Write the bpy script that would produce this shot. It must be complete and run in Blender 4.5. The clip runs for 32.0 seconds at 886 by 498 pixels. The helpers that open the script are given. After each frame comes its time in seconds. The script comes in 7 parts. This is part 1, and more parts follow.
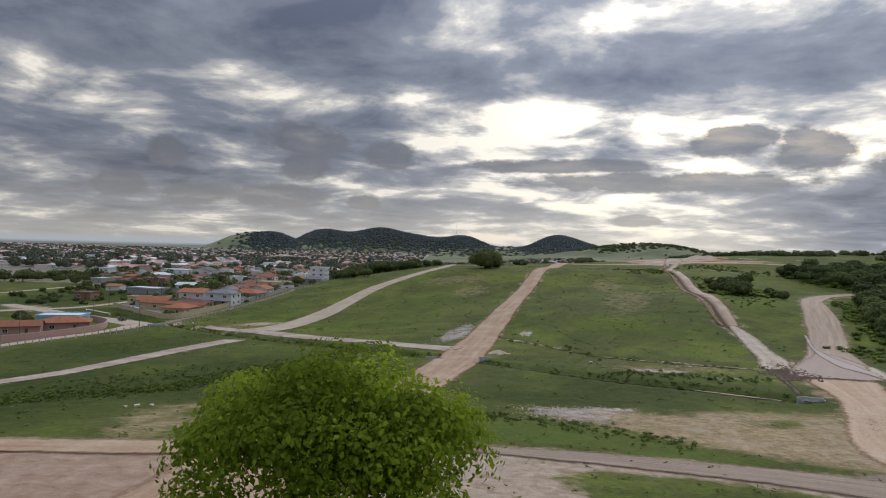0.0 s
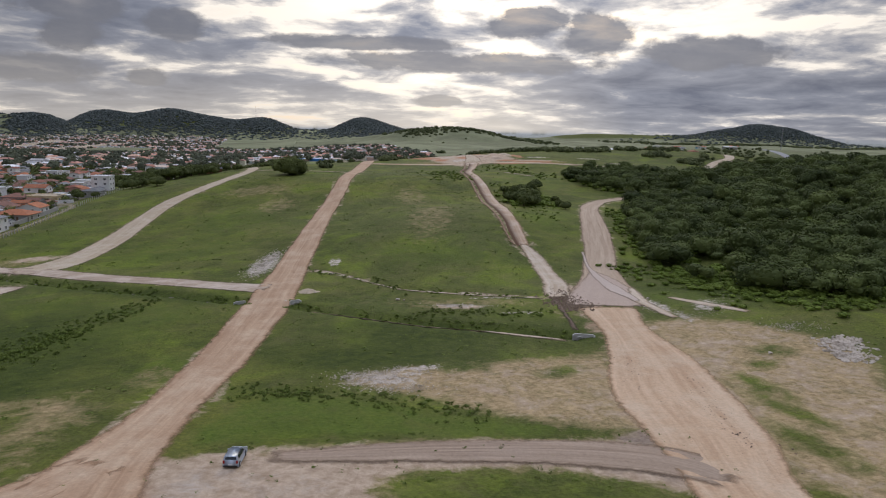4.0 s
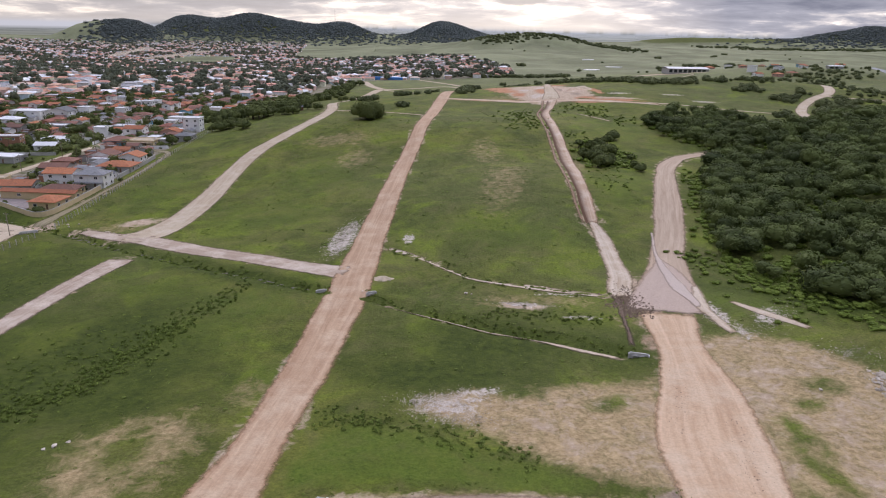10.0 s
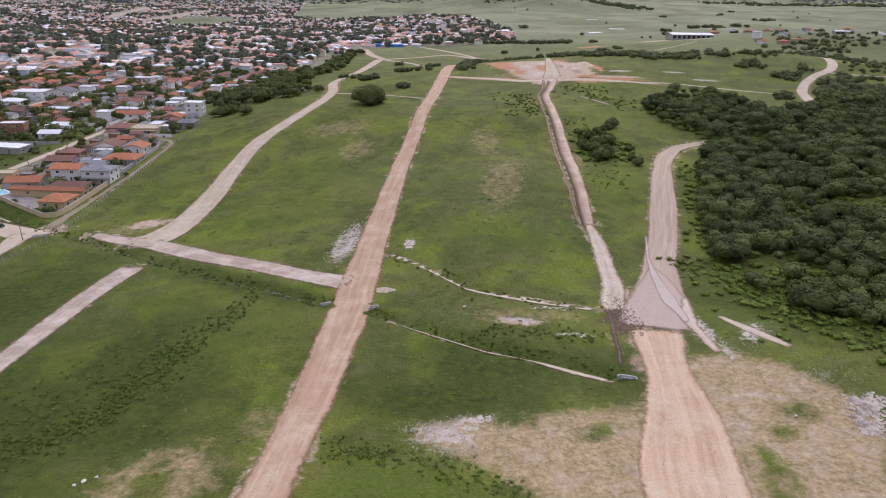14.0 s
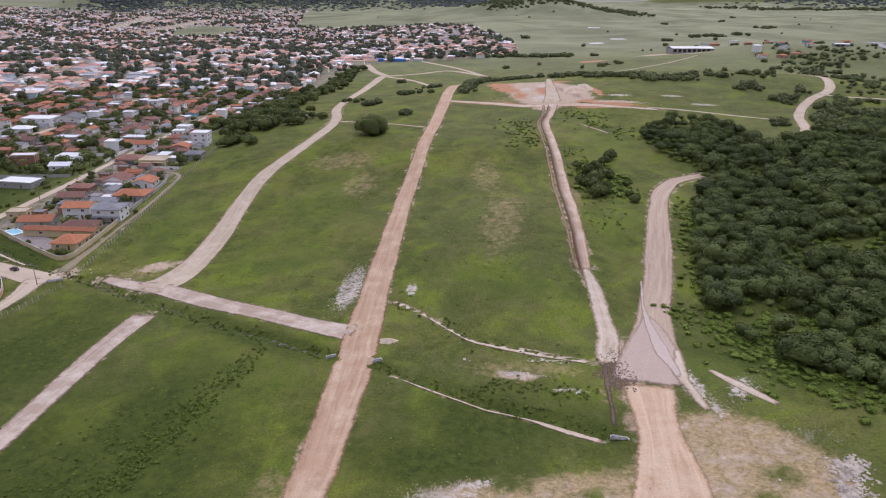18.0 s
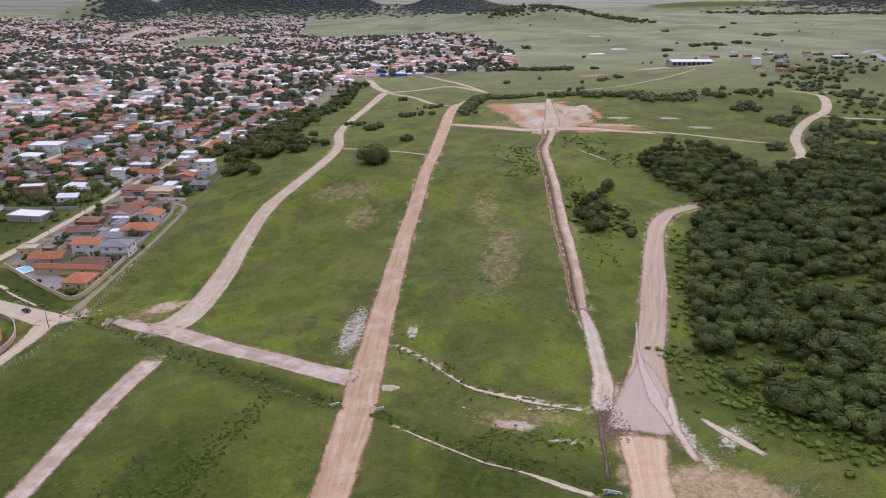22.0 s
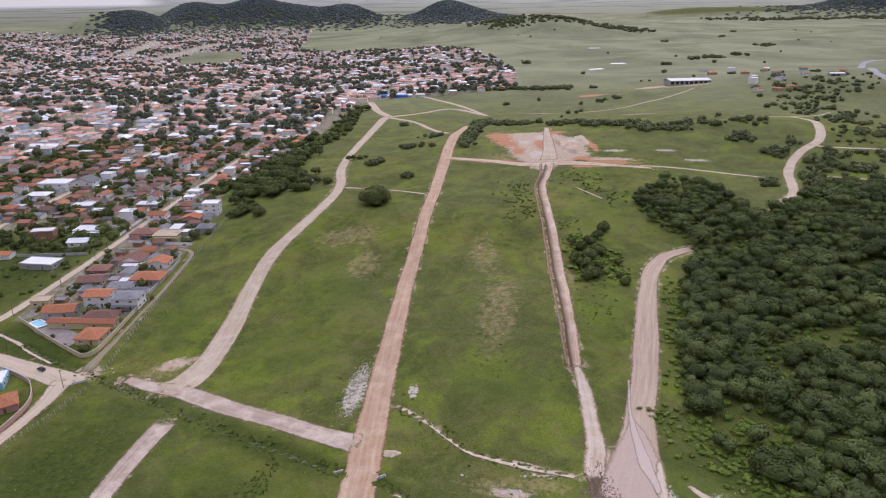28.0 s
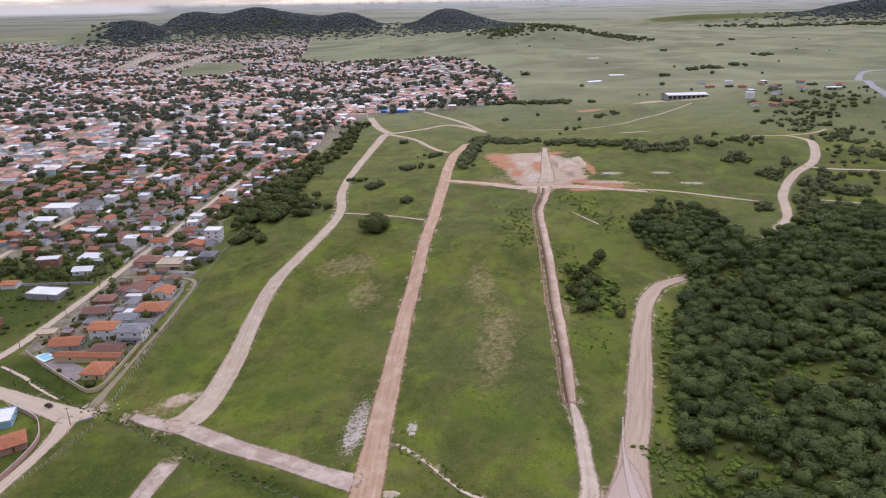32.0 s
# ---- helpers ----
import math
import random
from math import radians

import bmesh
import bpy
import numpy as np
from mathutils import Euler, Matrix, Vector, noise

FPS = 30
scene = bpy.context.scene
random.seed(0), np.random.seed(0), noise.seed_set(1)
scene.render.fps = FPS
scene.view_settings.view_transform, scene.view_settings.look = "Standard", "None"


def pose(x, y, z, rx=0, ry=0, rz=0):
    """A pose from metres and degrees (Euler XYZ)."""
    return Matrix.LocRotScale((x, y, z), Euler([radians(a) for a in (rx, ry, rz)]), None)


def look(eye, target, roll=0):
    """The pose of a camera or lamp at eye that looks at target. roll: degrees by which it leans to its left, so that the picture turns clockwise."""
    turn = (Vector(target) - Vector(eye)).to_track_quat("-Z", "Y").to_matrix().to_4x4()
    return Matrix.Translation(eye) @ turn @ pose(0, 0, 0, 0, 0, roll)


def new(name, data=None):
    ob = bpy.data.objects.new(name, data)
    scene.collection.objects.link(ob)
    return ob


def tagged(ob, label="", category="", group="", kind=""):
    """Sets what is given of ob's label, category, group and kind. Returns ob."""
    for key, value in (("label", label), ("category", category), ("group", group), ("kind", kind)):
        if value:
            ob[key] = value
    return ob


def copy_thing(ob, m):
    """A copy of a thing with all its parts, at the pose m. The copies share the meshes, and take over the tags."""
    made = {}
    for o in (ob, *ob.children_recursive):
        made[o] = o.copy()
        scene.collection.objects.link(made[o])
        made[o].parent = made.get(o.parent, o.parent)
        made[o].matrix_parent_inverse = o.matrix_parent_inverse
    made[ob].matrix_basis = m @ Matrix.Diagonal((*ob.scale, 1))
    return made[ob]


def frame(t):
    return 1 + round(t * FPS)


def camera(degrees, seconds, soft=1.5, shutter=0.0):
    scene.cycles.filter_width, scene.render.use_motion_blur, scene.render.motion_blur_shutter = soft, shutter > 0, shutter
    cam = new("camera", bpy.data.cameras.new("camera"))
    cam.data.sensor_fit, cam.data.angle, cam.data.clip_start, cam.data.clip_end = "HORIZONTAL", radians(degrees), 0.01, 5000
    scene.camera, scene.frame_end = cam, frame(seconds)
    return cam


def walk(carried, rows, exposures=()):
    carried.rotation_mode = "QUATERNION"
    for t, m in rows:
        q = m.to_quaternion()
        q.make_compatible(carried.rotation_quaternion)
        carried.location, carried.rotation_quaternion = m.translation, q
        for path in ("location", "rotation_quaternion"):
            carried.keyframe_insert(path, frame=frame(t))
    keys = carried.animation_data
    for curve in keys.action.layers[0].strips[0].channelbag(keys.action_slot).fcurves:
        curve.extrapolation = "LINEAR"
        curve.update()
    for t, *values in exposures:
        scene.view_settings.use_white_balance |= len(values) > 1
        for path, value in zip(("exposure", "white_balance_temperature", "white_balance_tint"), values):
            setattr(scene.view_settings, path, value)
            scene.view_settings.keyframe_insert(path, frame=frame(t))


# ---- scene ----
cam = camera(66.9, 32.0, 1.1)
PATH = [
    (0, (-2.225, 3.913, 28.008), (-2.57, 5.882, 27.993), 1.6),
    (0.5, (-2.595, 3.975, 29.887), (-2.864, 5.957, 29.875), 1.6),
    (1, (-2.504, 3.791, 31.65), (-2.776, 5.772, 31.635), 1.8),
    (1.5, (-3.215, 3.663, 33.595), (-3.422, 5.652, 33.582), 1.9),
    (2, (-3.531, 3.322, 35.537), (-3.697, 5.316, 35.527), 1.7),
    (2.5, (-3.277, 2.961, 37.453), (-3.406, 4.957, 37.449), 1.6),
    (3, (-3.307, 2.962, 39.294), (-3.362, 4.961, 39.281), 1.7),
    (3.5, (-2.854, 2.917, 41.074), (-2.731, 4.903, 40.868), 1.5),
    (4, (-2.691, 3.463, 42.978), (-2.459, 5.418, 42.627), 1.5),
    (4.5, (-2.703, 3.511, 44.233), (-2.471, 5.468, 43.887), 1.8),
    (6.5, (-2.204, 1.184, 53.864), (-2.191, 3.081, 53.228), 1.6),
    (7, (-2.168, 1.237, 55.717), (-2.156, 3.134, 55.084), 1.6),
    (7.5, (-1.984, 1.213, 57.62), (-1.974, 3.11, 56.989), 1.5),
    (8, (-1.862, 1.144, 59.637), (-1.852, 3.042, 59.007), 1.4),
    (8.5, (-1.848, 0.984, 61.619), (-1.837, 2.883, 60.991), 1.5),
    (9, (-1.623, 0.99, 63.766), (-1.614, 2.888, 63.137), 1.3),
    (9.5, (-1.614, 0.956, 65.527), (-1.604, 2.855, 64.899), 1.4),
    (10, (-1.442, 0.847, 67.725), (-1.434, 2.746, 67.098), 1.3),
    (10.5, (-1.416, 0.863, 69.588), (-1.408, 2.763, 68.962), 1.3),
    (11, (-1.29, 0.434, 71.398), (-1.282, 2.305, 70.692), 1.3),
    (11.5, (-1.252, 0.489, 73.957), (-1.244, 2.344, 73.209), 1.2),
    (12, (-1.175, 0.398, 76.162), (-1.168, 2.253, 75.415), 1.2),
    (12.5, (-1.105, 0.288, 78.165), (-1.099, 2.143, 77.419), 1.1),
    (13, (-1.077, 0.079, 80.366), (-1.072, 1.936, 79.621), 1.1),
    (13.5, (-0.995, -0.193, 82.412), (-0.992, 1.663, 81.667), 1.0),
    (14, (-0.907, -0.269, 84.587), (-0.904, 1.588, 83.844), 1.0),
    (14.5, (-0.775, -0.468, 86.594), (-0.774, 1.39, 85.852), 0.9),
    (16.5, (-0.441, -1.024, 94.958), (-0.446, 0.835, 94.22), 0.7),
    (17, (-0.388, -1.137, 96.939), (-0.394, 0.722, 96.203), 0.7),
    (17.5, (-0.255, -1.272, 98.932), (-0.262, 0.587, 98.196), 0.7),
    (18, (-0.211, -1.361, 101.164), (-0.219, 0.499, 100.429), 0.6),
    (18.5, (-0.126, -1.431, 102.982), (-0.135, 0.43, 102.249), 0.6),
    (19, (-0.056, -1.49, 105.007), (-0.067, 0.371, 104.275), 0.5),
    (19.5, (0.136, -1.605, 106.819), (0.124, 0.256, 106.089), 0.5),
    (20, (0.329, -1.597, 108.972), (0.316, 0.265, 108.242), 0.4),
    (20.5, (0.435, -1.815, 110.815), (0.42, 0.047, 110.087), 0.3),
    (21, (0.535, -1.933, 112.898), (0.52, -0.07, 112.171), 0.3),
    (21.5, (0.817, -2.071, 114.896), (0.801, -0.208, 114.169), 0.2),
    (22, (0.975, -2.179, 116.9), (0.957, -0.315, 116.175), 0.1),
    (22.5, (1.152, -2.354, 118.793), (1.133, -0.49, 118.069), 0.1),
    (23, (1.535, -2.235, 120.904), (1.514, -0.37, 120.181), 0.0),
    (23.5, (1.681, -2.416, 122.562), (1.659, -0.551, 121.841), -0.0),
    (24, (1.945, -2.613, 124.717), (1.922, -0.748, 123.997), -0.1),
    (24.5, (1.987, -2.792, 126.673), (1.964, -0.925, 125.954), -0.1),
    (25, (2.242, -2.901, 128.727), (2.218, -1.034, 128.01), -0.3),
    (25.5, (2.467, -3.013, 130.664), (2.442, -1.146, 129.948), -0.3),
    (26, (2.764, -3.099, 132.816), (2.737, -1.231, 132.102), -0.4),
    (26.5, (2.835, -3.065, 134.636), (2.807, -1.197, 133.922), -0.5),
    (28.5, (3.511, -3.614, 142.52), (3.482, -1.744, 141.811), -0.7),
    (29, (3.961, -3.728, 144.35), (3.931, -1.857, 143.643), -0.7),
    (29.5, (4.046, -3.774, 146.276), (4.015, -1.903, 145.57), -0.8),
    (30, (4.212, -3.785, 147.991), (4.18, -1.913, 147.288), -0.8),
    (30.5, (4.373, -4.129, 149.921), (4.341, -2.256, 149.219), -0.9),
    (31, (4.303, -4.238, 151.89), (4.272, -2.365, 151.19), -0.9),
    (31.5, (4.318, -4.505, 153.823), (4.287, -2.631, 153.124), -0.9),
    (32, (4.702, -4.534, 155.596), (4.67, -2.659, 154.899), -1.0),
]
walk(cam, [(t, look(eye, target, roll)) for t, eye, target, roll in PATH],
     exposures=[(0, -0.46, 6550, 10), (3, -0.44, 6550, 11), (4.5, -0.40, 6700, 15), (9, -0.06, 6650, 19), (13, 0.14, 6650, 22), (32, 0.14, 6700, 24)])

SUN_AZ, SUN_EL = 13.0, 16.0   # degrees to the right of +y, and above the horizon


# ---- light ----
def nodes_of(tree):
    def add(kind, at=None):
        n = tree.nodes.new(kind)
        for k, v in (at or {}).items():
            if isinstance(v, bpy.types.NodeSocket):
                tree.links.new(v, n.inputs[k])
            else:
                n.inputs[k].default_value = v
        return n
    return add


def calc(add, op, a, b=0.0, clamp=False):
    n = add("ShaderNodeMath", {0: a, 1: b})
    n.operation, n.use_clamp = op, clamp
    return n.outputs[0]


def vec(add, op, a, b=None, k=None):
    n = add("ShaderNodeVectorMath", {0: a})
    n.operation = op
    if b is not None:
        n.inputs[1].default_value = b
    if k is not None:
        n.id_data.links.new(k, n.inputs["Scale"])
    return n.outputs["Value"] if op == "DOT_PRODUCT" else n.outputs[0]


def read(add, name):
    n = add("ShaderNodeAttribute")
    n.attribute_name = name
    return n.outputs["Fac"]


def blend(add, fac, a, b, mode="MIX"):
    n = add("ShaderNodeMix")
    n.data_type, n.blend_type = "RGBA", mode
    for i, v in ((0, fac), (6, a), (7, b)):
        if isinstance(v, bpy.types.NodeSocket):
            n.id_data.links.new(v, n.inputs[i])
        else:
            n.inputs[i].default_value = v
    return n.outputs[2]


def ramp(add, fac, *stops):
    n = add("ShaderNodeValToRGB", {0: fac})
    e = n.color_ramp.elements
    while len(e) < len(stops):
        e.new(0.5)
    for el, (p, c) in zip(e, stops):
        el.position, el.color = p, c
    return n.outputs[0]


def grey(v):
    return (v, v, v, 1)


world = bpy.data.worlds.new("sky")
scene.world = world
world.use_nodes = True
wt = world.node_tree
wt.nodes.clear()
add = nodes_of(wt)
sun_dir = Vector((math.sin(radians(SUN_AZ)) * math.cos(radians(SUN_EL)), math.cos(radians(SUN_AZ)) * math.cos(radians(SUN_EL)), math.sin(radians(SUN_EL))))
gen = add("ShaderNodeTexCoord").outputs["Generated"]
way = vec(add, "NORMALIZE", gen)
sep = add("ShaderNodeSeparateXYZ", {0: way})
zc = calc(add, "ADD", calc(add, "MAXIMUM", sep.outputs[2], 0.0), 0.14)
layer = add("ShaderNodeCombineXYZ", {0: calc(add, "DIVIDE", sep.outputs[0], zc), 1: calc(add, "DIVIDE", sep.outputs[1], zc), 2: 3.7}).outputs[0]
big = add("ShaderNodeTexNoise", {"Vector": layer, "Scale": 1.9, "Detail": 10.0, "Roughness": 0.58, "Distortion": 0.25}).outputs[0]
wide = add("ShaderNodeTexNoise", {"Vector": layer, "Scale": 0.62, "Detail": 3.0, "Roughness": 0.5}).outputs[0]
up = calc(add, "MAXIMUM", sep.outputs[2], 0.0)
dens = calc(add, "ADD", calc(add, "MULTIPLY", big, 0.62), calc(add, "MULTIPLY", wide, 0.42))
# the layer closes overhead and breaks open above the horizon
lid = add("ShaderNodeMapRange", {"Value": up, "From Min": 0.10, "From Max": 0.24, "To Min": -0.025, "To Max": 0.045})
dens = calc(add, "ADD", dens, lid.outputs[0])
glow = calc(add, "MAXIMUM", vec(add, "DOT_PRODUCT", way, sun_dir), 0.0)
dens = calc(add, "SUBTRACT", dens, calc(add, "MULTIPLY", calc(add, "POWER", glow, 18.0), 0.035))
# thicker bank of cloud away from the bright gap under the sun
aside = calc(add, "SUBTRACT", 1.0, calc(add, "POWER", glow, 12.0))
dens = calc(add, "ADD", dens, calc(add, "MULTIPLY", aside, 0.040))
east = calc(add, "DIVIDE", sep.outputs[0], calc(add, "MAXIMUM", sep.outputs[1], 0.05))
bank = calc(add, "MULTIPLY", ramp(add, east, (0.20, grey(0)), (0.40, grey(1))), ramp(add, up, (0.055, grey(1)), (0.105, grey(0))))


def patches(spots):
    """Soft ellipses in the sky: east over north, rise, half width, half height; joined by their greatest value."""
    best = None
    for u, v, a, b in spots:
        du = calc(add, "DIVIDE", calc(add, "SUBTRACT", east, u), a)
        dv = calc(add, "DIVIDE", calc(add, "SUBTRACT", sep.outputs[2], v), b)
        m = calc(add, "SUBTRACT", 1.0, calc(add, "ADD", calc(add, "MULTIPLY", du, du), calc(add, "MULTIPLY", dv, dv)), True)
        best = m if best is None else calc(add, "MAXIMUM", best, m)
    return calc(add, "MULTIPLY", best, calc(add, "GREATER_THAN", sep.outputs[1], 0.1))


gap = patches([(-0.03, 0.165, 0.26, 0.055), (0.40, 0.158, 0.26, 0.055), (-0.42, 0.215, 0.22, 0.04)])
slab = patches([(0.12, 0.245, 0.70, 0.055), (0.40, 0.075, 0.40, 0.045)])
dens = calc(add, "ADD", dens, calc(add, "SUBTRACT", calc(add, "MULTIPLY", bank, 0.08), calc(add, "MULTIPLY", gap, 0.088)))
dens = calc(add, "ADD", dens, calc(add, "MULTIPLY", slab, 0.065))
cloud = ramp(add, dens, (0.455, (1.15, 1.10, 1.0, 1)), (0.50, (0.58, 0.585, 0.60, 1)), (0.56, (0.28, 0.312, 0.385, 1)), (0.70, (0.125, 0.152, 0.22, 1)))
sky = add("ShaderNodeTexSky")
sky.sky_type, sky.sun_disc, sky.sun_elevation, sky.sun_rotation, sky.dust_density = "NISHITA", False, radians(SUN_EL), radians(SUN_AZ), 2.0
open_sky = blend(add, 1.0, sky.outputs[0], (0.08, 0.08, 0.08, 1), "MULTIPLY")
holes = ramp(add, dens, (0.36, grey(1)), (0.45, grey(0)))
colour = blend(add, holes, cloud, blend(add, 0.5, open_sky, (0.9, 0.92, 0.95, 1)))
# small low heaps of dark cloud in front of the layer
fluff = add("ShaderNodeTexNoise", {"Vector": add("ShaderNodeCombineXYZ", {0: east, 1: calc(add, "MULTIPLY", sep.outputs[2], 2.0), 2: 0.0}).outputs[0], "Scale": 17.0, "Detail": 7.0, "Roughness": 0.6}).outputs[0]
heaps = patches([(-0.40, 0.147, 0.10, 0.035), (-0.26, 0.128, 0.06, 0.026), (-0.40, 0.106, 0.06, 0.028), (0.34, 0.132, 0.075, 0.042), (0.235, 0.150, 0.085, 0.028), (-0.64, 0.118, 0.05, 0.028), (-0.58, 0.062, 0.09, 0.022), (-0.44, 0.064, 0.10, 0.024), (-0.30, 0.060, 0.04, 0.016), (-0.72, 0.070, 0.08, 0.022), (0.10, 0.040, 0.05, 0.012), (0.52, 0.11, 0.16, 0.03), (0.0, 0.118, 0.20, 0.014), (0.15, 0.095, 0.28, 0.020)])
heaps = ramp(add, calc(add, "ADD", heaps, calc(add, "MULTIPLY", calc(add, "SUBTRACT", fluff, 0.5), 1.7)), (0.28, grey(0)), (0.62, grey(0.88)))
colour = blend(add, heaps, colour, blend(add, fluff, (0.13, 0.15, 0.20, 1), (0.25, 0.265, 0.305, 1)))
# towards the horizon the cloud layer thins into warm bright air
low = calc(add, "POWER", calc(add, "SUBTRACT", 1.0, calc(add, "MULTIPLY", up, 5.0), True), 3.0)
low = calc(add, "MULTIPLY", low, calc(add, "SUBTRACT", 1.0, calc(add, "MULTIPLY", bank, 0.8)))
warm = blend(add, calc(add, "MULTIPLY", low, calc(add, "SUBTRACT", 0.92, calc(add, "MULTIPLY", aside, 0.40))), colour, (0.92, 0.86, 0.74, 1))
# an overcast sky brightens overhead; its unseen zenith is boosted to light the ground
over = calc(add, "ADD", 0.92, calc(add, "MULTIPLY", calc(add, "POWER", up, 3.0), 7.6))
near_sun = calc(add, "ADD", 1.0, calc(add, "MULTIPLY", calc(add, "POWER", glow, 10.0), 0.35))
# the unseen sky away from the sun is set dimmer than the sunward side
facing = calc(add, "ADD", 0.93, calc(add, "MULTIPLY", vec(add, "DOT_PRODUCT", way, (math.sin(radians(SUN_AZ)), math.cos(radians(SUN_AZ)), 0.0)), 0.18))
strength = calc(add, "MULTIPLY", calc(add, "MULTIPLY", over, near_sun), facing)
# beyond the modelled land: plain, woods and lagoon painted into the sky, haze included
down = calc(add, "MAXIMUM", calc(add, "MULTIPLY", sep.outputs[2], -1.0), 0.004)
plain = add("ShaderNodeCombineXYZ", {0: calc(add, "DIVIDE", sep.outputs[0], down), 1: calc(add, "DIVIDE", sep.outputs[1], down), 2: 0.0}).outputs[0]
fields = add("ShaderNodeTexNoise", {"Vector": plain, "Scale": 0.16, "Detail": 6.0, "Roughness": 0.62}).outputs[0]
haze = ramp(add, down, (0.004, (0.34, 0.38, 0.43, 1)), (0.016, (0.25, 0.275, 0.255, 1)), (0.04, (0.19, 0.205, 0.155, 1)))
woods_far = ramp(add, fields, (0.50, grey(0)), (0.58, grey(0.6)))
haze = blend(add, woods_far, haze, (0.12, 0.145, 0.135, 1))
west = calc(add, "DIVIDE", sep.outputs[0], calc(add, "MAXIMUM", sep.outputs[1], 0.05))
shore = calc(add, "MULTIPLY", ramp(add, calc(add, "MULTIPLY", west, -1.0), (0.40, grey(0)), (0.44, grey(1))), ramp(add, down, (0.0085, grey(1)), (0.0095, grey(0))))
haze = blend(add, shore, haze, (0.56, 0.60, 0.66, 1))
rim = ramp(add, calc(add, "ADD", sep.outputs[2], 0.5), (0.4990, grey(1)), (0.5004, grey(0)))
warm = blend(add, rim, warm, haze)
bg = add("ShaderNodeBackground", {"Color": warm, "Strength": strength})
out = add("ShaderNodeOutputWorld", {"Surface": bg.outputs[0]})

sun = new("sun", bpy.data.lights.new("sun", "SUN"))
sun.data.energy, sun.data.angle, sun.data.color = 0.75, radians(24), (1.0, 0.95, 0.88)
sun.matrix_world = look(sun_dir * 100, (0, 0, 0))

# ---- materials ----
MATS = {}


def material(name, base, rough=0.85, grain=0.0, scale=1.0, spots=None, bump=0.0, bump_scale=None, metal=0.0, per_object=0.0, coat=0.0):
    """A procedural surface: base colour varied by grain (fine) and a broad second noise, with a bump."""
    m = bpy.data.materials.new(name)
    m.use_nodes = True
    t = m.node_tree
    t.nodes.clear()
    add = nodes_of(t)
    geo = add("ShaderNodeNewGeometry").outputs["Position"]
    fine = add("ShaderNodeTexNoise", {"Vector": geo, "Scale": scale, "Detail": 5.0, "Roughness": 0.62}).outputs[0]
    broad = add("ShaderNodeTexNoise", {"Vector": geo, "Scale": scale * 0.13, "Detail": 3.0}).outputs[0]
    k = calc(add, "ADD", calc(add, "MULTIPLY", fine, grain), calc(add, "MULTIPLY", broad, grain))
    k = calc(add, "ADD", calc(add, "SUBTRACT", 1.0, grain), k)
    if per_object:
        rnd = add("ShaderNodeObjectInfo").outputs["Random"]
        k = calc(add, "MULTIPLY", k, calc(add, "ADD", 1.0 - per_object / 2, calc(add, "MULTIPLY", rnd, per_object)))
    col = vec(add, "SCALE", base, None, k)
    if spots:
        colour, lo, hi, sc = spots
        sp = add("ShaderNodeTexNoise", {"Vector": geo, "Scale": sc, "Detail": 6.0, "Roughness": 0.65}).outputs[0]
        col = blend(add, ramp(add, sp, (lo, grey(0)), (hi, grey(1))), col, (*colour, 1))
    p = add("ShaderNodeBsdfPrincipled", {"Base Color": col, "Roughness": rough, "Metallic": metal, "Coat Weight": coat})
    if bump:
        h = add("ShaderNodeTexNoise", {"Vector": geo, "Scale": bump_scale or scale * 2, "Detail": 4.0}).outputs[0]
        b = add("ShaderNodeBump", {"Height": h, "Strength": 0.8, "Distance": bump})
        t.links.new(b.outputs[0], p.inputs["Normal"])
    add("ShaderNodeOutputMaterial", {"Surface": p.outputs[0]})
    MATS[name] = m
    return m


def leafy(name, dark, bright):
    """Foliage: each leaf clump has its own tint, each crown another (attribute tint)."""
    m = bpy.data.materials.new(name)
    m.use_nodes = True
    t = m.node_tree
    t.nodes.clear()
    add = nodes_of(t)
    g = add("ShaderNodeNewGeometry")
    tint = read(add, "tint")
    patch = add("ShaderNodeTexNoise", {"Vector": g.outputs["Position"], "Scale": 0.03, "Detail": 3.0}).outputs[0]
    f = calc(add, "ADD", calc(add, "MULTIPLY", g.outputs["Random Per Island"], 0.35), calc(add, "MULTIPLY", tint, 0.65))
    f = calc(add, "ADD", f, calc(add, "MULTIPLY", calc(add, "SUBTRACT", patch, 0.5), 0.8), True)
    col = blend(add, f, (*dark, 1), (*bright, 1))
    p = add("ShaderNodeBsdfPrincipled", {"Base Color": col, "Roughness": 0.75, "Specular IOR Level": 0.1})
    tr = add("ShaderNodeBsdfTranslucent", {"Color": col})
    mix = add("ShaderNodeMixShader", {0: 0.55 if name == "near_leaf" else 0.1, 1: p.outputs[0], 2: tr.outputs[0]})
    add("ShaderNodeOutputMaterial", {"Surface": mix.outputs[0]})
    MATS[name] = m
    return m


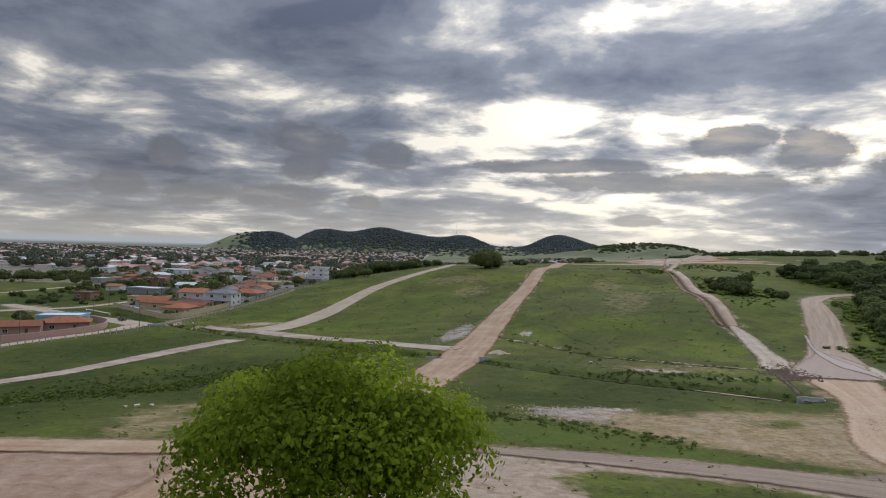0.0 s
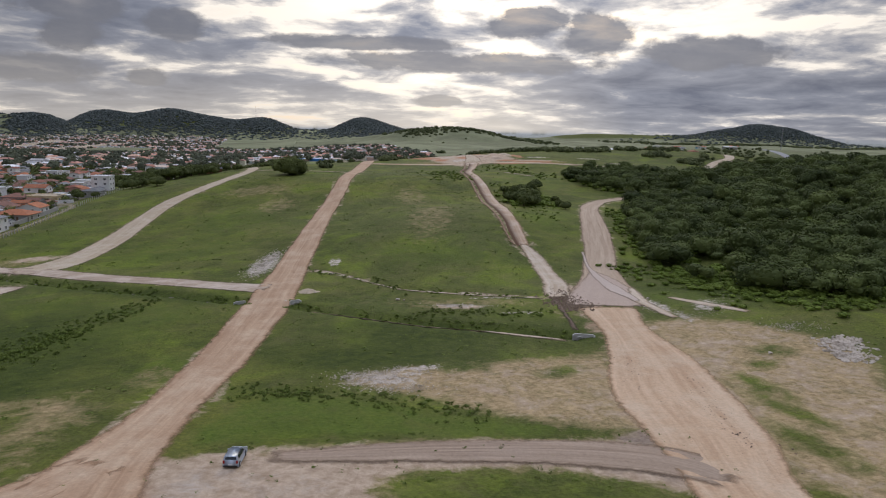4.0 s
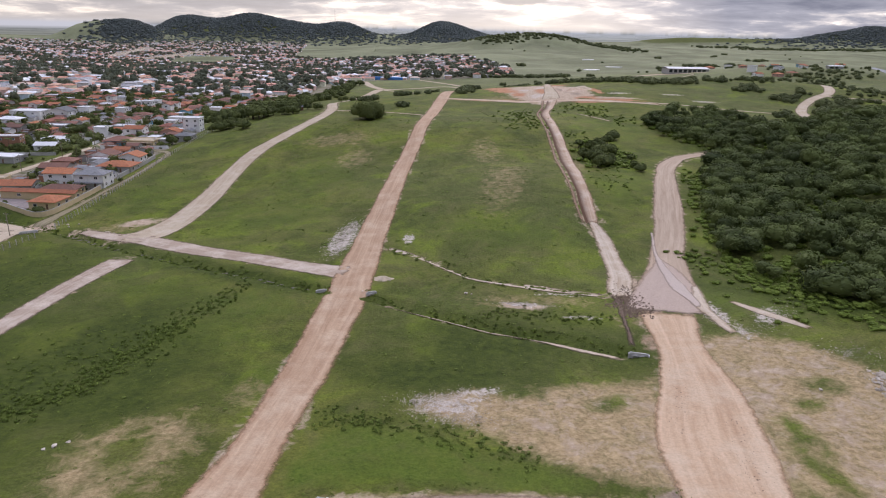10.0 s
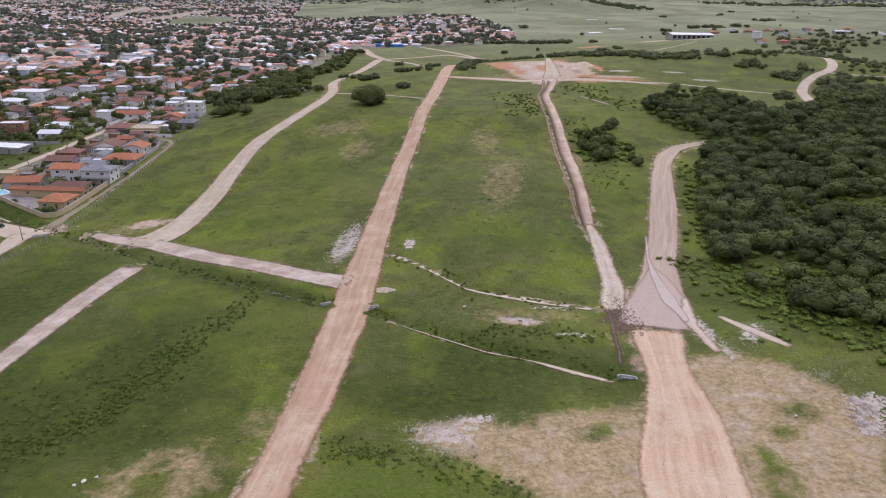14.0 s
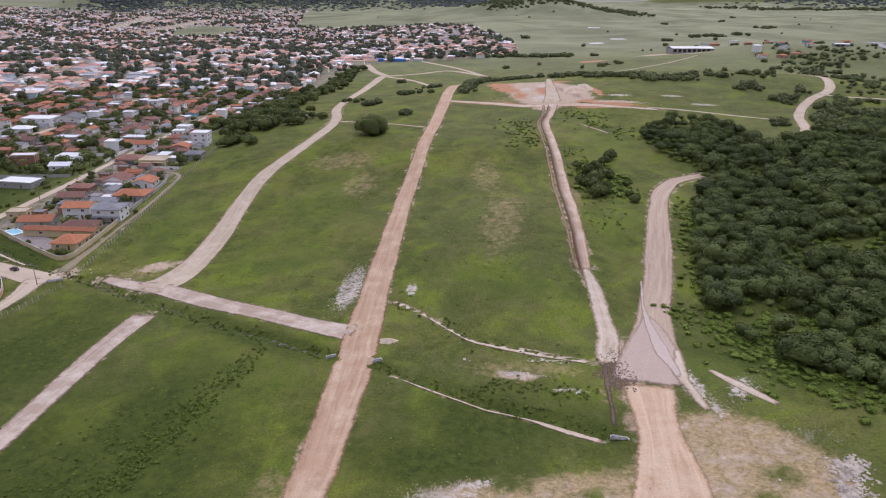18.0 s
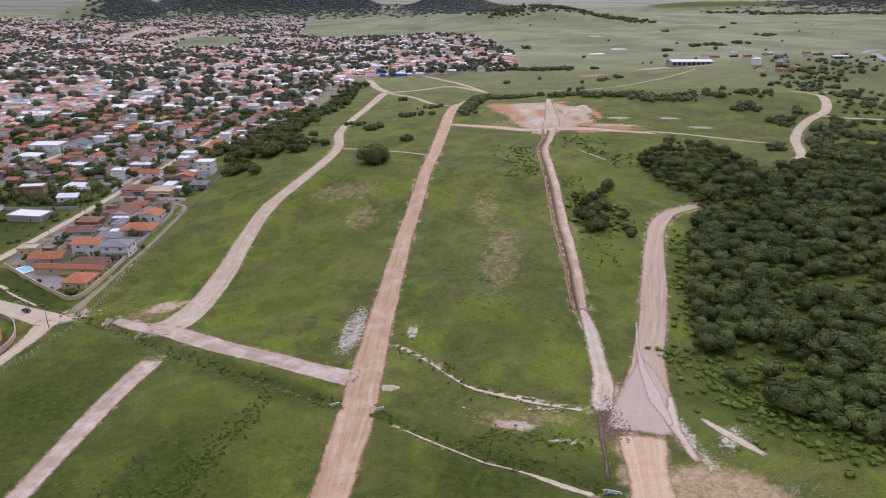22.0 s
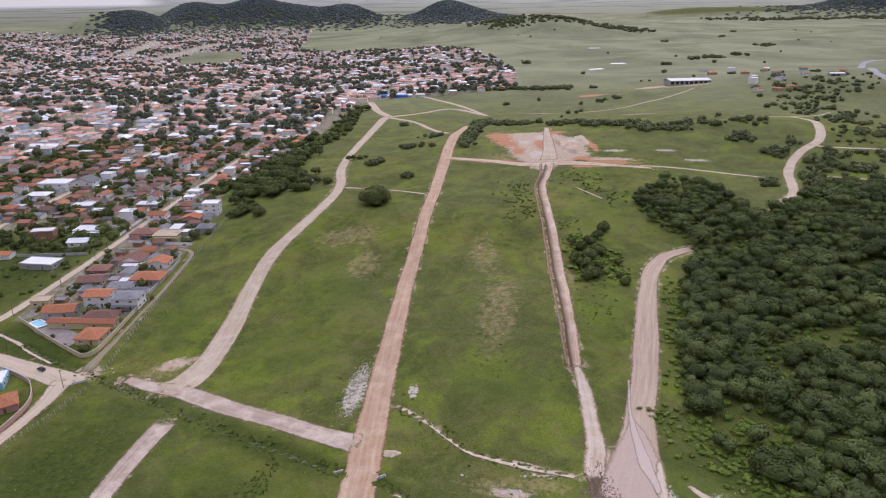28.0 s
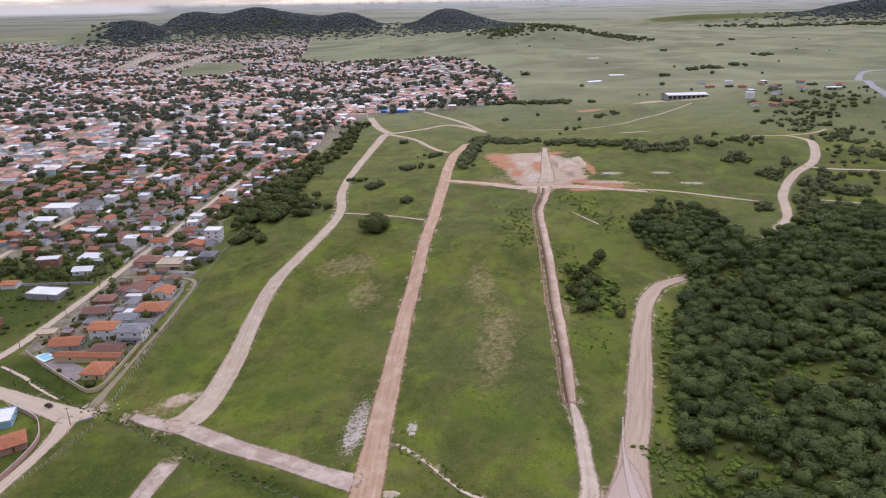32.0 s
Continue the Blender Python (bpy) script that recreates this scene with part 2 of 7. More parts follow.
def ground_material():
    m = bpy.data.materials.new("ground_cover")
    m.use_nodes = True
    t = m.node_tree
    t.nodes.clear()
    add = nodes_of(t)
    geo = add("ShaderNodeNewGeometry").outputs["Position"]

    def nz(scale, detail=5.0, rough=0.6, distort=0.0):
        return add("ShaderNodeTexNoise", {"Vector": geo, "Scale": scale, "Detail": detail, "Roughness": rough, "Distortion": distort}).outputs[0]

    def attr(name):
        return read(add, name)

    tuft, mid, wide, vast = nz(1.6, 6, 0.7), nz(0.22, 6, 0.65, 0.4), nz(0.035, 4, 0.6, 0.6), nz(0.006, 4)
    green = blend(add, ramp(add, mid, (0.36, grey(0)), (0.66, grey(1))), (0.043, 0.060, 0.009, 1), (0.103, 0.126, 0.018, 1))
    green = blend(add, ramp(add, wide, (0.40, grey(0)), (0.62, grey(1))), green, (0.132, 0.138, 0.026, 1))
    green = blend(add, ramp(add, vast, (0.42, grey(0)), (0.6, grey(1))), green, (0.088, 0.104, 0.026, 1))
    squash = add("ShaderNodeVectorMath", {0: geo, 1: (0.85, 0.8, 1.0)})
    squash.operation = "MULTIPLY"
    squashed = squash.outputs[0]
    swath = add("ShaderNodeTexNoise", {"Vector": squashed, "Scale": 0.05, "Detail": 6.0, "Roughness": 0.66, "Distortion": 0.8}).outputs[0]
    green = blend(add, ramp(add, swath, (0.50, grey(0)), (0.64, grey(0.7))), green, (0.056, 0.070, 0.013, 1))
    green = blend(add, ramp(add, swath, (0.36, grey(0.85)), (0.48, grey(0))), green, (0.128, 0.163, 0.018, 1))
    green = blend(add, 1.0, green, ramp(add, tuft, (0.25, grey(0.55)), (0.75, grey(1.62))), "MULTIPLY")
    # brownish seed heads and worn places inside the meadow
    straw = blend(add, tuft, (0.16, 0.13, 0.055, 1), (0.24, 0.20, 0.095, 1))
    green = blend(add, ramp(add, nz(0.6, 7, 0.72, 0.6), (0.30, grey(0.5)), (0.46, grey(0))), green, (0.036, 0.046, 0.012, 1))
    # far pasture paled and blued: distance haze put into the colour
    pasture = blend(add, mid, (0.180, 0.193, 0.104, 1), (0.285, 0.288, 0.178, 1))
    # broad noise dims it, painting in the shading of rolling ground
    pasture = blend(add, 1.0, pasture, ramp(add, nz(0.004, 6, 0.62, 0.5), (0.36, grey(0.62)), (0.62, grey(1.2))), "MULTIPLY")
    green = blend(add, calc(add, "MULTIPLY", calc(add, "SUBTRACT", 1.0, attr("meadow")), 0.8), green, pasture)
    sd = calc(add, "MULTIPLY", ramp(add, nz(0.07, 9, 0.78, 1.2), (0.48, grey(0)), (0.68, grey(1))), attr("meadow"))
    col = blend(add, calc(add, "MULTIPLY", sd, 0.42), green, straw)

    def worn(col, mask, colour_a, colour_b, scale, soft, lo=0.35, grain=6.0):
        edge = calc(add, "ADD", attr(mask), calc(add, "MULTIPLY", calc(add, "SUBTRACT", nz(scale, 7, 0.72, 0.5), 0.5), 1.5))
        f = ramp(add, edge, (lo, grey(0)), (lo + soft, grey(1)))
        c = blend(add, ramp(add, nz(scale * grain, 7, 0.74, 0.3), (0.36, grey(0)), (0.64, grey(1))), colour_a, colour_b)
        return blend(add, f, col, c)

    col = worn(col, "lush", (0.062, 0.098, 0.012, 1), (0.125, 0.165, 0.024, 1), 0.25, 0.9)
    col = worn(col, "dark_green", (0.032, 0.047, 0.008, 1), (0.074, 0.096, 0.015, 1), 0.06, 0.7, 0.15, 8.0)
    col = worn(col, "dry", (0.25, 0.178, 0.085, 1), (0.53, 0.385, 0.215, 1), 0.30, 0.55, 0.35, 3.0)
    weeds = calc(add, "MULTIPLY", attr("dry"), ramp(add, nz(0.24, 9, 0.78, 0.9), (0.49, grey(0)), (0.66, grey(0.7))))
    col = blend(add, weeds, col, blend(add, ramp(add, tuft, (0.4, grey(0)), (0.6, grey(1))), (0.075, 0.082, 0.022, 1), (0.20, 0.165, 0.075, 1)))
    col = worn(col, "bare", (0.35, 0.25, 0.165, 1), (0.57, 0.44, 0.32, 1), 0.22, 0.25, 0.35, 3.0)
    col = worn(col, "red", (0.36, 0.155, 0.075, 1), (0.52, 0.265, 0.15, 1), 0.22, 0.25)
    col = worn(col, "pale", (0.37, 0.30, 0.235, 1), (0.70, 0.62, 0.535, 1), 0.7, 0.15, 0.58)
    col = worn(col, "earth", (0.33, 0.20, 0.125, 1), (0.50, 0.35, 0.25, 1), 0.16, 0.3, 0.35, 3.0)
    col = worn(col, "brown", (0.215, 0.155, 0.110, 1), (0.34, 0.265, 0.205, 1), 0.3, 0.3)
    col = worn(col, "ash", (0.42, 0.355, 0.295, 1), (0.60, 0.525, 0.45, 1), 0.16, 0.45, 0.35, 4.0)
    col = worn(col, "yard", (0.18, 0.145, 0.105, 1), (0.36, 0.305, 0.24, 1), 0.12, 0.3)
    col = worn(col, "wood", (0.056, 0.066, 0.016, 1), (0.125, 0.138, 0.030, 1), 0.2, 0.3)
    p = add("ShaderNodeBsdfPrincipled", {"Base Color": col, "Roughness": 0.95, "Specular IOR Level": 0.15})
    b = add("ShaderNodeBump", {"Height": tuft, "Strength": 0.7, "Distance": 0.35})
    t.links.new(b.outputs[0], p.inputs["Normal"])
    add("ShaderNodeOutputMaterial", {"Surface": p.outputs[0]})
    return m


def road_material(name, side, middle, dust, dusty=0.7, sharp=0.72):
    """Earth road; attribute 'across' runs 0..1 over its width, 'along' in metres."""
    m = bpy.data.materials.new(name)
    m.use_nodes = True
    t = m.node_tree
    t.nodes.clear()
    add = nodes_of(t)
    geo = add("ShaderNodeNewGeometry").outputs["Position"]
    ac = read(add, "across")
    al = read(add, "along")
    lane = add("ShaderNodeCombineXYZ", {0: calc(add, "MULTIPLY", ac, 9.0), 1: calc(add, "MULTIPLY", al, 0.03), 2: 0.0}).outputs[0]
    streak = add("ShaderNodeTexNoise", {"Vector": lane, "Scale": 1.0, "Detail": 8.0, "Roughness": 0.62, "Distortion": 0.9}).outputs[0]
    blotch = add("ShaderNodeTexNoise", {"Vector": geo, "Scale": 0.12, "Detail": 7.0, "Roughness": 0.7}).outputs[0]
    fine = add("ShaderNodeTexNoise", {"Vector": geo, "Scale": 2.2, "Detail": 6.0, "Roughness": 0.7}).outputs[0]
    col = blend(add, ramp(add, streak, (0.30, grey(0)), (0.70, grey(1))), (*side, 1), (*middle, 1))
    clod = add("ShaderNodeTexNoise", {"Vector": geo, "Scale": 0.7, "Detail": 7.0, "Roughness": 0.75, "Distortion": 0.5}).outputs[0]
    col = blend(add, ramp(add, clod, (0.52, grey(0)), (0.70, grey(0.35))), col, (side[0] * 0.85, side[1] * 0.83, side[2] * 0.8, 1))
    col = blend(add, ramp(add, blotch, (0.46, grey(0)), (sharp, grey(dusty))), col, (*dust, 1))
    col = blend(add, 1.0, col, ramp(add, fine, (0.2, grey(0.78)), (0.8, grey(1.18))), "MULTIPLY")
    # darker brown along the dug groove
    col = blend(add, read(add, "groove"), col, blend(add, fine, (0.07, 0.037, 0.022, 1), (0.17, 0.092, 0.055, 1)))
    # grass creeps in from the verges
    edge = add("ShaderNodeTexNoise", {"Vector": geo, "Scale": 0.55, "Detail": 6.0, "Roughness": 0.7}).outputs[0]
    verge = calc(add, "ADD", read(add, "rim"), calc(add, "MULTIPLY", calc(add, "SUBTRACT", edge, 0.5), 2.0))
    soil = blend(add, fine, (side[0] * 0.85, side[1] * 0.84, side[2] * 0.80, 1), (side[0] * 1.08, side[1] * 1.06, side[2] * 1.02, 1))
    col = blend(add, ramp(add, calc(add, "MULTIPLY", verge, 0.4), (0.26, grey(1)), (0.60, grey(0))), col, soil)
    thin = ramp(add, calc(add, "MULTIPLY", verge, 0.4), (0.06, grey(0)), (0.48, grey(1)))
    p = add("ShaderNodeBsdfPrincipled", {"Base Color": col, "Roughness": 0.95, "Specular IOR Level": 0.2, "Alpha": thin})
    b = add("ShaderNodeBump", {"Height": fine, "Strength": 0.6, "Distance": 0.12})
    t.links.new(b.outputs[0], p.inputs["Normal"])
    add("ShaderNodeOutputMaterial", {"Surface": p.outputs[0]})
    MATS[name] = m
    return m


def tile_material(name, a, b):
    """Clay pan tiles: rows of rounded ridges down the slope, each roof and each patch weathered its own way."""
    m = bpy.data.materials.new(name)
    m.use_nodes = True
    t = m.node_tree
    t.nodes.clear()
    add = nodes_of(t)
    obj = add("ShaderNodeTexCoord").outputs["Object"]
    rnd = add("ShaderNodeObjectInfo").outputs["Random"]
    isl = add("ShaderNodeNewGeometry").outputs["Random Per Island"]
    n = add("ShaderNodeTexNoise", {"Vector": obj, "Scale": 0.9, "Detail": 6.0, "Roughness": 0.7}).outputs[0]
    n2 = add("ShaderNodeTexNoise", {"Vector": obj, "Scale": 6.0, "Detail": 3.0}).outputs[0]
    f = calc(add, "ADD", calc(add, "MULTIPLY", n, 0.6), calc(add, "MULTIPLY", rnd, 0.6))
    col = blend(add, ramp(add, f, (0.25, grey(0)), (0.85, grey(1))), (*a, 1), (*b, 1))
    col = blend(add, ramp(add, n, (0.48, grey(0)), (0.72, grey(0.85))), col, (a[0] * 0.35, a[1] * 0.5, a[2] * 0.6, 1))
    col = blend(add, 1.0, col, ramp(add, n2, (0.2, grey(0.75)), (0.8, grey(1.2))), "MULTIPLY")
    w = add("ShaderNodeTexWave", {"Vector": obj, "Scale": 1.6, "Distortion": 0.2}).outputs[1]
    p = add("ShaderNodeBsdfPrincipled", {"Base Color": col, "Roughness": 0.85})
    bp = add("ShaderNodeBump", {"Height": w, "Strength": 0.7, "Distance": 0.06})
    t.links.new(bp.outputs[0], p.inputs["Normal"])
    add("ShaderNodeOutputMaterial", {"Surface": p.outputs[0]})
    MATS[name] = m
    return m


def island_material(name, *colours):
    """For far, joined pieces: a colour for each island out of a short list."""
    m = bpy.data.materials.new(name)
    m.use_nodes = True
    t = m.node_tree
    t.nodes.clear()
    add = nodes_of(t)
    g = add("ShaderNodeNewGeometry")
    n = add("ShaderNodeValToRGB", {0: g.outputs["Random Per Island"]})
    n.color_ramp.interpolation = "CONSTANT"
    e = n.color_ramp.elements
    while len(e) < len(colours):
        e.new(0.5)
    for i, c in enumerate(colours):
        e[i].position, e[i].color = i / len(colours), (*c, 1)
    dirt = add("ShaderNodeTexNoise", {"Vector": g.outputs["Position"], "Scale": 0.5, "Detail": 4.0}).outputs[0]
    col = blend(add, 1.0, n.outputs[0], ramp(add, dirt, (0.3, grey(0.7)), (0.7, grey(1.1))), "MULTIPLY")
    p = add("ShaderNodeBsdfPrincipled", {"Base Color": col, "Roughness": 0.85})
    add("ShaderNodeOutputMaterial", {"Surface": p.outputs[0]})
    MATS[name] = m
    return m


GROUND = ground_material()
road_material("pink_earth", (0.36, 0.217, 0.128), (0.545, 0.380, 0.248), (0.615, 0.475, 0.335))
road_material("pale_gravel", (0.39, 0.295, 0.198), (0.53, 0.43, 0.308), (0.62, 0.535, 0.415))
road_material("sand_road", (0.46, 0.295, 0.177), (0.65, 0.465, 0.31), (0.64, 0.505, 0.362))
road_material("trench_earth", (0.39, 0.25, 0.155), (0.61, 0.475, 0.35), (0.70, 0.595, 0.475))
road_material("grey_gravel", (0.37, 0.262, 0.178), (0.57, 0.445, 0.325), (0.46, 0.345, 0.245))
road_material("chalk_road", (0.42, 0.315, 0.215), (0.63, 0.525, 0.405), (0.70, 0.615, 0.50))
road_material("worn_gravel", (0.33, 0.242, 0.178), (0.49, 0.385, 0.29), (0.64, 0.54, 0.435), 0.85, 0.68)
road_material("lilac_mud", (0.50, 0.40, 0.33), (0.55, 0.45, 0.38), (0.525, 0.425, 0.355))
road_material("fan_mud", (0.455, 0.345, 0.27), (0.50, 0.385, 0.308), (0.455, 0.345, 0.275))
road_material("village_earth", (0.43, 0.34, 0.24), (0.60, 0.49, 0.36), (0.55, 0.44, 0.31))
road_material("dark_earth", (0.11, 0.075, 0.055), (0.18, 0.125, 0.09), (0.22, 0.155, 0.11))
road_material("grassy_track", (0.19, 0.165, 0.09), (0.37, 0.30, 0.20), (0.28, 0.23, 0.14))
road_material("rut_earth", (0.25, 0.175, 0.12), (0.46, 0.35, 0.26), (0.37, 0.28, 0.21))
road_material("asphalt", (0.26, 0.26, 0.26), (0.34, 0.34, 0.335), (0.40, 0.40, 0.39))
leafy("forest_leaf", (0.046, 0.062, 0.023), (0.155, 0.190, 0.058))
# far town trees: greyed, with the distance haze put into the leaf colour
leafy("hazed_leaf", (0.075, 0.088, 0.060), (0.175, 0.190, 0.120))
leafy("tree_leaf", (0.062, 0.079, 0.028), (0.165, 0.188, 0.058))
leafy("near_leaf", (0.085, 0.135, 0.010), (0.42, 0.52, 0.050))
leafy("hedge_leaf", (0.075, 0.092, 0.040), (0.185, 0.205, 0.085))
# woods on the far hills: blue-grey haze mixed into the leaf colour
leafy("hazed_hill_leaf", (0.100, 0.120, 0.112), (0.165, 0.186, 0.168))
leafy("scrub_leaf", (0.062, 0.090, 0.016), (0.160, 0.208, 0.040))
leafy("brush_leaf", (0.085, 0.125, 0.018), (0.21, 0.275, 0.052))
leafy("grass_leaf", (0.075, 0.105, 0.018), (0.17, 0.215, 0.045))
material("bark", (0.11, 0.085, 0.06), 0.95, 0.5, 4.0, bump=0.05)
tile_material("clay_orange", (0.33, 0.11, 0.05), (0.54, 0.195, 0.085))
tile_material("clay_brown", (0.17, 0.08, 0.055), (0.30, 0.14, 0.095))
tile_material("clay_red", (0.25, 0.085, 0.055), (0.42, 0.165, 0.10))
material("fibre_cement", (0.20, 0.20, 0.20), 0.9, 0.4, 0.9, ((0.10, 0.095, 0.09), 0.5, 0.75, 0.6), 0.03, 4, per_object=0.5)
material("white_sheet", (0.68, 0.68, 0.67), 0.6, 0.2, 0.7, ((0.45, 0.43, 0.40), 0.55, 0.8, 0.5), 0.02, 3, per_object=0.25)
material("tan_slab", (0.45, 0.36, 0.25), 0.9, 0.35, 0.8, ((0.25, 0.20, 0.15), 0.5, 0.75, 0.5), per_object=0.2)
for nm, c in (("white_plaster", (0.84, 0.83, 0.81)), ("cream_plaster", (0.62, 0.50, 0.30)), ("blue_plaster", (0.25, 0.48, 0.62)), ("pink_plaster", (0.55, 0.33, 0.27)), ("grey_plaster", (0.38, 0.37, 0.35)), ("brick_wall", (0.36, 0.18, 0.11))):
    material(nm, c, 0.9, 0.25, 0.8, (tuple(v * 0.62 for v in c), 0.58, 0.85, 0.7), 0.01, 6, per_object=0.2)
material("window_glass", (0.03, 0.035, 0.04), 0.12, 0.1, 1.0)
material("door_wood", (0.16, 0.09, 0.05), 0.6, 0.4, 6.0)
material("concrete", (0.48, 0.46, 0.43), 0.9, 0.4, 1.5, ((0.25, 0.23, 0.2), 0.55, 0.8, 1.2), 0.02)
material("chalk_stone", (0.56, 0.48, 0.39), 0.9, 0.4, 1.2, ((0.26, 0.21, 0.155), 0.45, 0.65, 0.5), 0.05, per_object=0.4)
material("dark_clod", (0.17, 0.115, 0.075), 0.95, 0.4, 3.0)
material("wire", (0.35, 0.35, 0.34), 0.5, 0.1, 2.0, metal=0.8)
material("pool_water", (0.30, 0.66, 0.74), 0.05, 0.15, 0.6, bump=0.02)
material("paving", (0.24, 0.20, 0.18), 0.9, 0.4, 0.8, ((0.34, 0.27, 0.24), 0.45, 0.7, 0.4))
material("ditch_water", (0.10, 0.085, 0.055), 0.45, 0.3, 0.3)
material("car_paint", (0.46, 0.52, 0.60), 0.35, 0.05, 1.0, metal=0.15, coat=0.5)
material("dark_paint", (0.02, 0.02, 0.022), 0.3, 0.1, 1.0, coat=0.6)
material("white_paint", (0.75, 0.75, 0.74), 0.3, 0.05, 1.0, coat=0.5)
material("tyre", (0.02, 0.02, 0.02), 0.9, 0.2, 8.0)
material("alloy", (0.45, 0.45, 0.46), 0.35, 0.1, 4.0, metal=0.9)
material("tail_red", (0.35, 0.02, 0.015), 0.25, 0.1, 4.0)
material("lamp_clear", (0.7, 0.7, 0.68), 0.15, 0.05, 4.0)
material("blue_tarp", (0.05, 0.22, 0.55), 0.5, 0.3, 0.4)
material("pole_wood", (0.20, 0.16, 0.12), 0.9, 0.4, 3.0)
# far roofs and walls, lightened to carry the distance haze in their colours
island_material("hazed_roofs", (0.64, 0.30, 0.20), (0.58, 0.29, 0.22), (0.50, 0.28, 0.22), (0.72, 0.36, 0.24), (0.48, 0.46, 0.45), (0.86, 0.86, 0.85), (0.60, 0.34, 0.26), (0.40, 0.39, 0.39), (0.86, 0.85, 0.84), (0.66, 0.40, 0.28), (0.74, 0.58, 0.46), (0.54, 0.27, 0.20))
island_material("hazed_walls", (0.86, 0.86, 0.86), (0.86, 0.86, 0.66), (0.80, 0.77, 0.75), (0.86, 0.86, 0.86), (0.73, 0.50, 0.42), (0.66, 0.80, 0.86))


# ---- helpers for meshes ----
def mesh_of(name, verts, faces, mats=(), smooth=False, attrs=None, index=None):
    """A mesh from numpy arrays; faces all of one size (n x 3 or n x 4)."""
    verts, faces = np.asarray(verts, dtype=np.float32), np.asarray(faces, dtype=np.int32)
    me = bpy.data.meshes.new(name)
    k = faces.shape[1]
    me.vertices.add(len(verts))
    me.vertices.foreach_set("co", verts.ravel())
    me.loops.add(faces.size)
    me.loops.foreach_set("vertex_index", faces.ravel())
    me.polygons.add(len(faces))
    me.polygons.foreach_set("loop_start", np.arange(0, faces.size, k, dtype=np.int32))
    if index is not None:
        me.polygons.foreach_set("material_index", np.asarray(index, dtype=np.int32))
    me.polygons.foreach_set("use_smooth", np.full(len(faces), smooth, dtype=bool))
    for key, values in (attrs or {}).items():
        a = me.attributes.new(key, "FLOAT", "POINT")
        a.data.foreach_set("value", np.asarray(values, dtype=np.float32))
    for m in mats:
        me.materials.append(MATS[m] if isinstance(m, str) else m)
    me.update(calc_edges=True)
    return me


def poly(name, verts, faces, mat):
    me = bpy.data.meshes.new(name)
    me.from_pydata([tuple(v) for v in verts], [], faces)
    me.materials.append(MATS[mat])
    me.update()
    return me


def part(name, data, parent, label=""):
    """One mesh object under a thing or a part; data is a mesh or a bmesh with its material."""
    ob = new(name, data)
    ob.parent = parent
    return tagged(ob, label) if label else ob


def bm_mesh(name, bm, mat, smooth=False):
    me = bpy.data.meshes.new(name)
    bm.normal_update()
    bm.to_mesh(me)
    bm.free()
    me.materials.append(MATS[mat])
    if smooth:
        me.polygons.foreach_set("use_smooth", np.full(len(me.polygons), True))
    return me


def boxes_mesh(name, mat, *specs):
    """Boxes (x0, y0, z0, x1, y1, z1) as one mesh."""
    v, f = [], []
    for x0, y0, z0, x1, y1, z1 in specs:
        i = len(v)
        v += [(x0, y0, z0), (x1, y0, z0), (x1, y1, z0), (x0, y1, z0), (x0, y0, z1), (x1, y0, z1), (x1, y1, z1), (x0, y1, z1)]
        f += [(i, i + 3, i + 2, i + 1), (i + 4, i + 5, i + 6, i + 7), (i, i + 1, i + 5, i + 4), (i + 1, i + 2, i + 6, i + 5), (i + 2, i + 3, i + 7, i + 6), (i + 3, i, i + 4, i + 7)]
    return poly(name, v, f, mat)


# ---- the lie of the land ----
# broad swells: x, y, reach, height above the plain
SWELLS = np.array([
    (-160, 60, 110, -0.7), (-40, 30, 110, 11.5), (90, 40, 110, 5.7), (220, 60, 120, 6.0), (-140, 180, 90, 1.7), (-50, 170, 70, 3.9), (30, 160, 70, 4.3), (110, 150, 80, 5.2),
    (200, 190, 100, 13.4), (-130, 290, 90, 2.3), (-50, 270, 80, 3.3), (20, 260, 70, 10.5), (80, 270, 70, 8.6), (150, 270, 90, 1.4), (260, 330, 130, 29.3), (-110, 400, 100, 8.0)])
SWELLS_FAR = np.array([
    (-20, 380, 90, 12.0), (60, 380, 90, 13.2), (140, 400, 90, 4.7), (-70, 490, 100, 13.6), (30, 490, 100, 4.2), (120, 500, 100, 13.5), (-20, 600, 130, 13.2), (120, 650, 150, 16.3),
    (300, 600, 200, 32.9), (400, 950, 280, 17.6), (0, -200, 250, 16.8), (300, -150, 250, 19.6), (560, 250, 250, 32.4), (-260, 330, 140, 2.6), (-320, 520, 200, 3.6), (-260, 0, 180, 11.6)])
# hills on the skyline: x, y, reach across, reach along, height
HILLS = np.array([
    (-25, 4350, 150, 330, 68), (90, 4300, 330, 300, 57), (330, 2950, 330, 230, 63), (-330, 4450, 160, 250, 32), (-640, 4450, 190, 280, 110), (-930, 4520, 200, 300, 82), (-1230, 4450, 230, 320, 144), (-1480, 4500, 170, 300, 23),
    (-1620, 4350, 190, 300, 123), (-1990, 3900, 170, 230, 79), (-1850, 3880, 170, 220, 50), (-1700, 3850, 150, 220, 84), (-1400, 4550, 800, 250, 24), (1500, 4600, 300, 200, 42), (2750, 4500, 520, 260, 135), (1900, 4600, 350, 200, 36)])
WOODED = [0, 4, 5, 6, 7, 8, 13, 14, 15]


def swells(x, y):
    z = np.full(np.shape(x), -10.0)
    for cx, cy, r, h in np.concatenate((SWELLS, SWELLS_FAR)):
        z = z + h * np.exp(-((x - cx) ** 2 + (y - cy) ** 2) / (2 * (0.62 * r) ** 2))
    return z


def smooth(v):
    v = np.clip(v, 0, 1)
    return v * v * (3 - 2 * v)


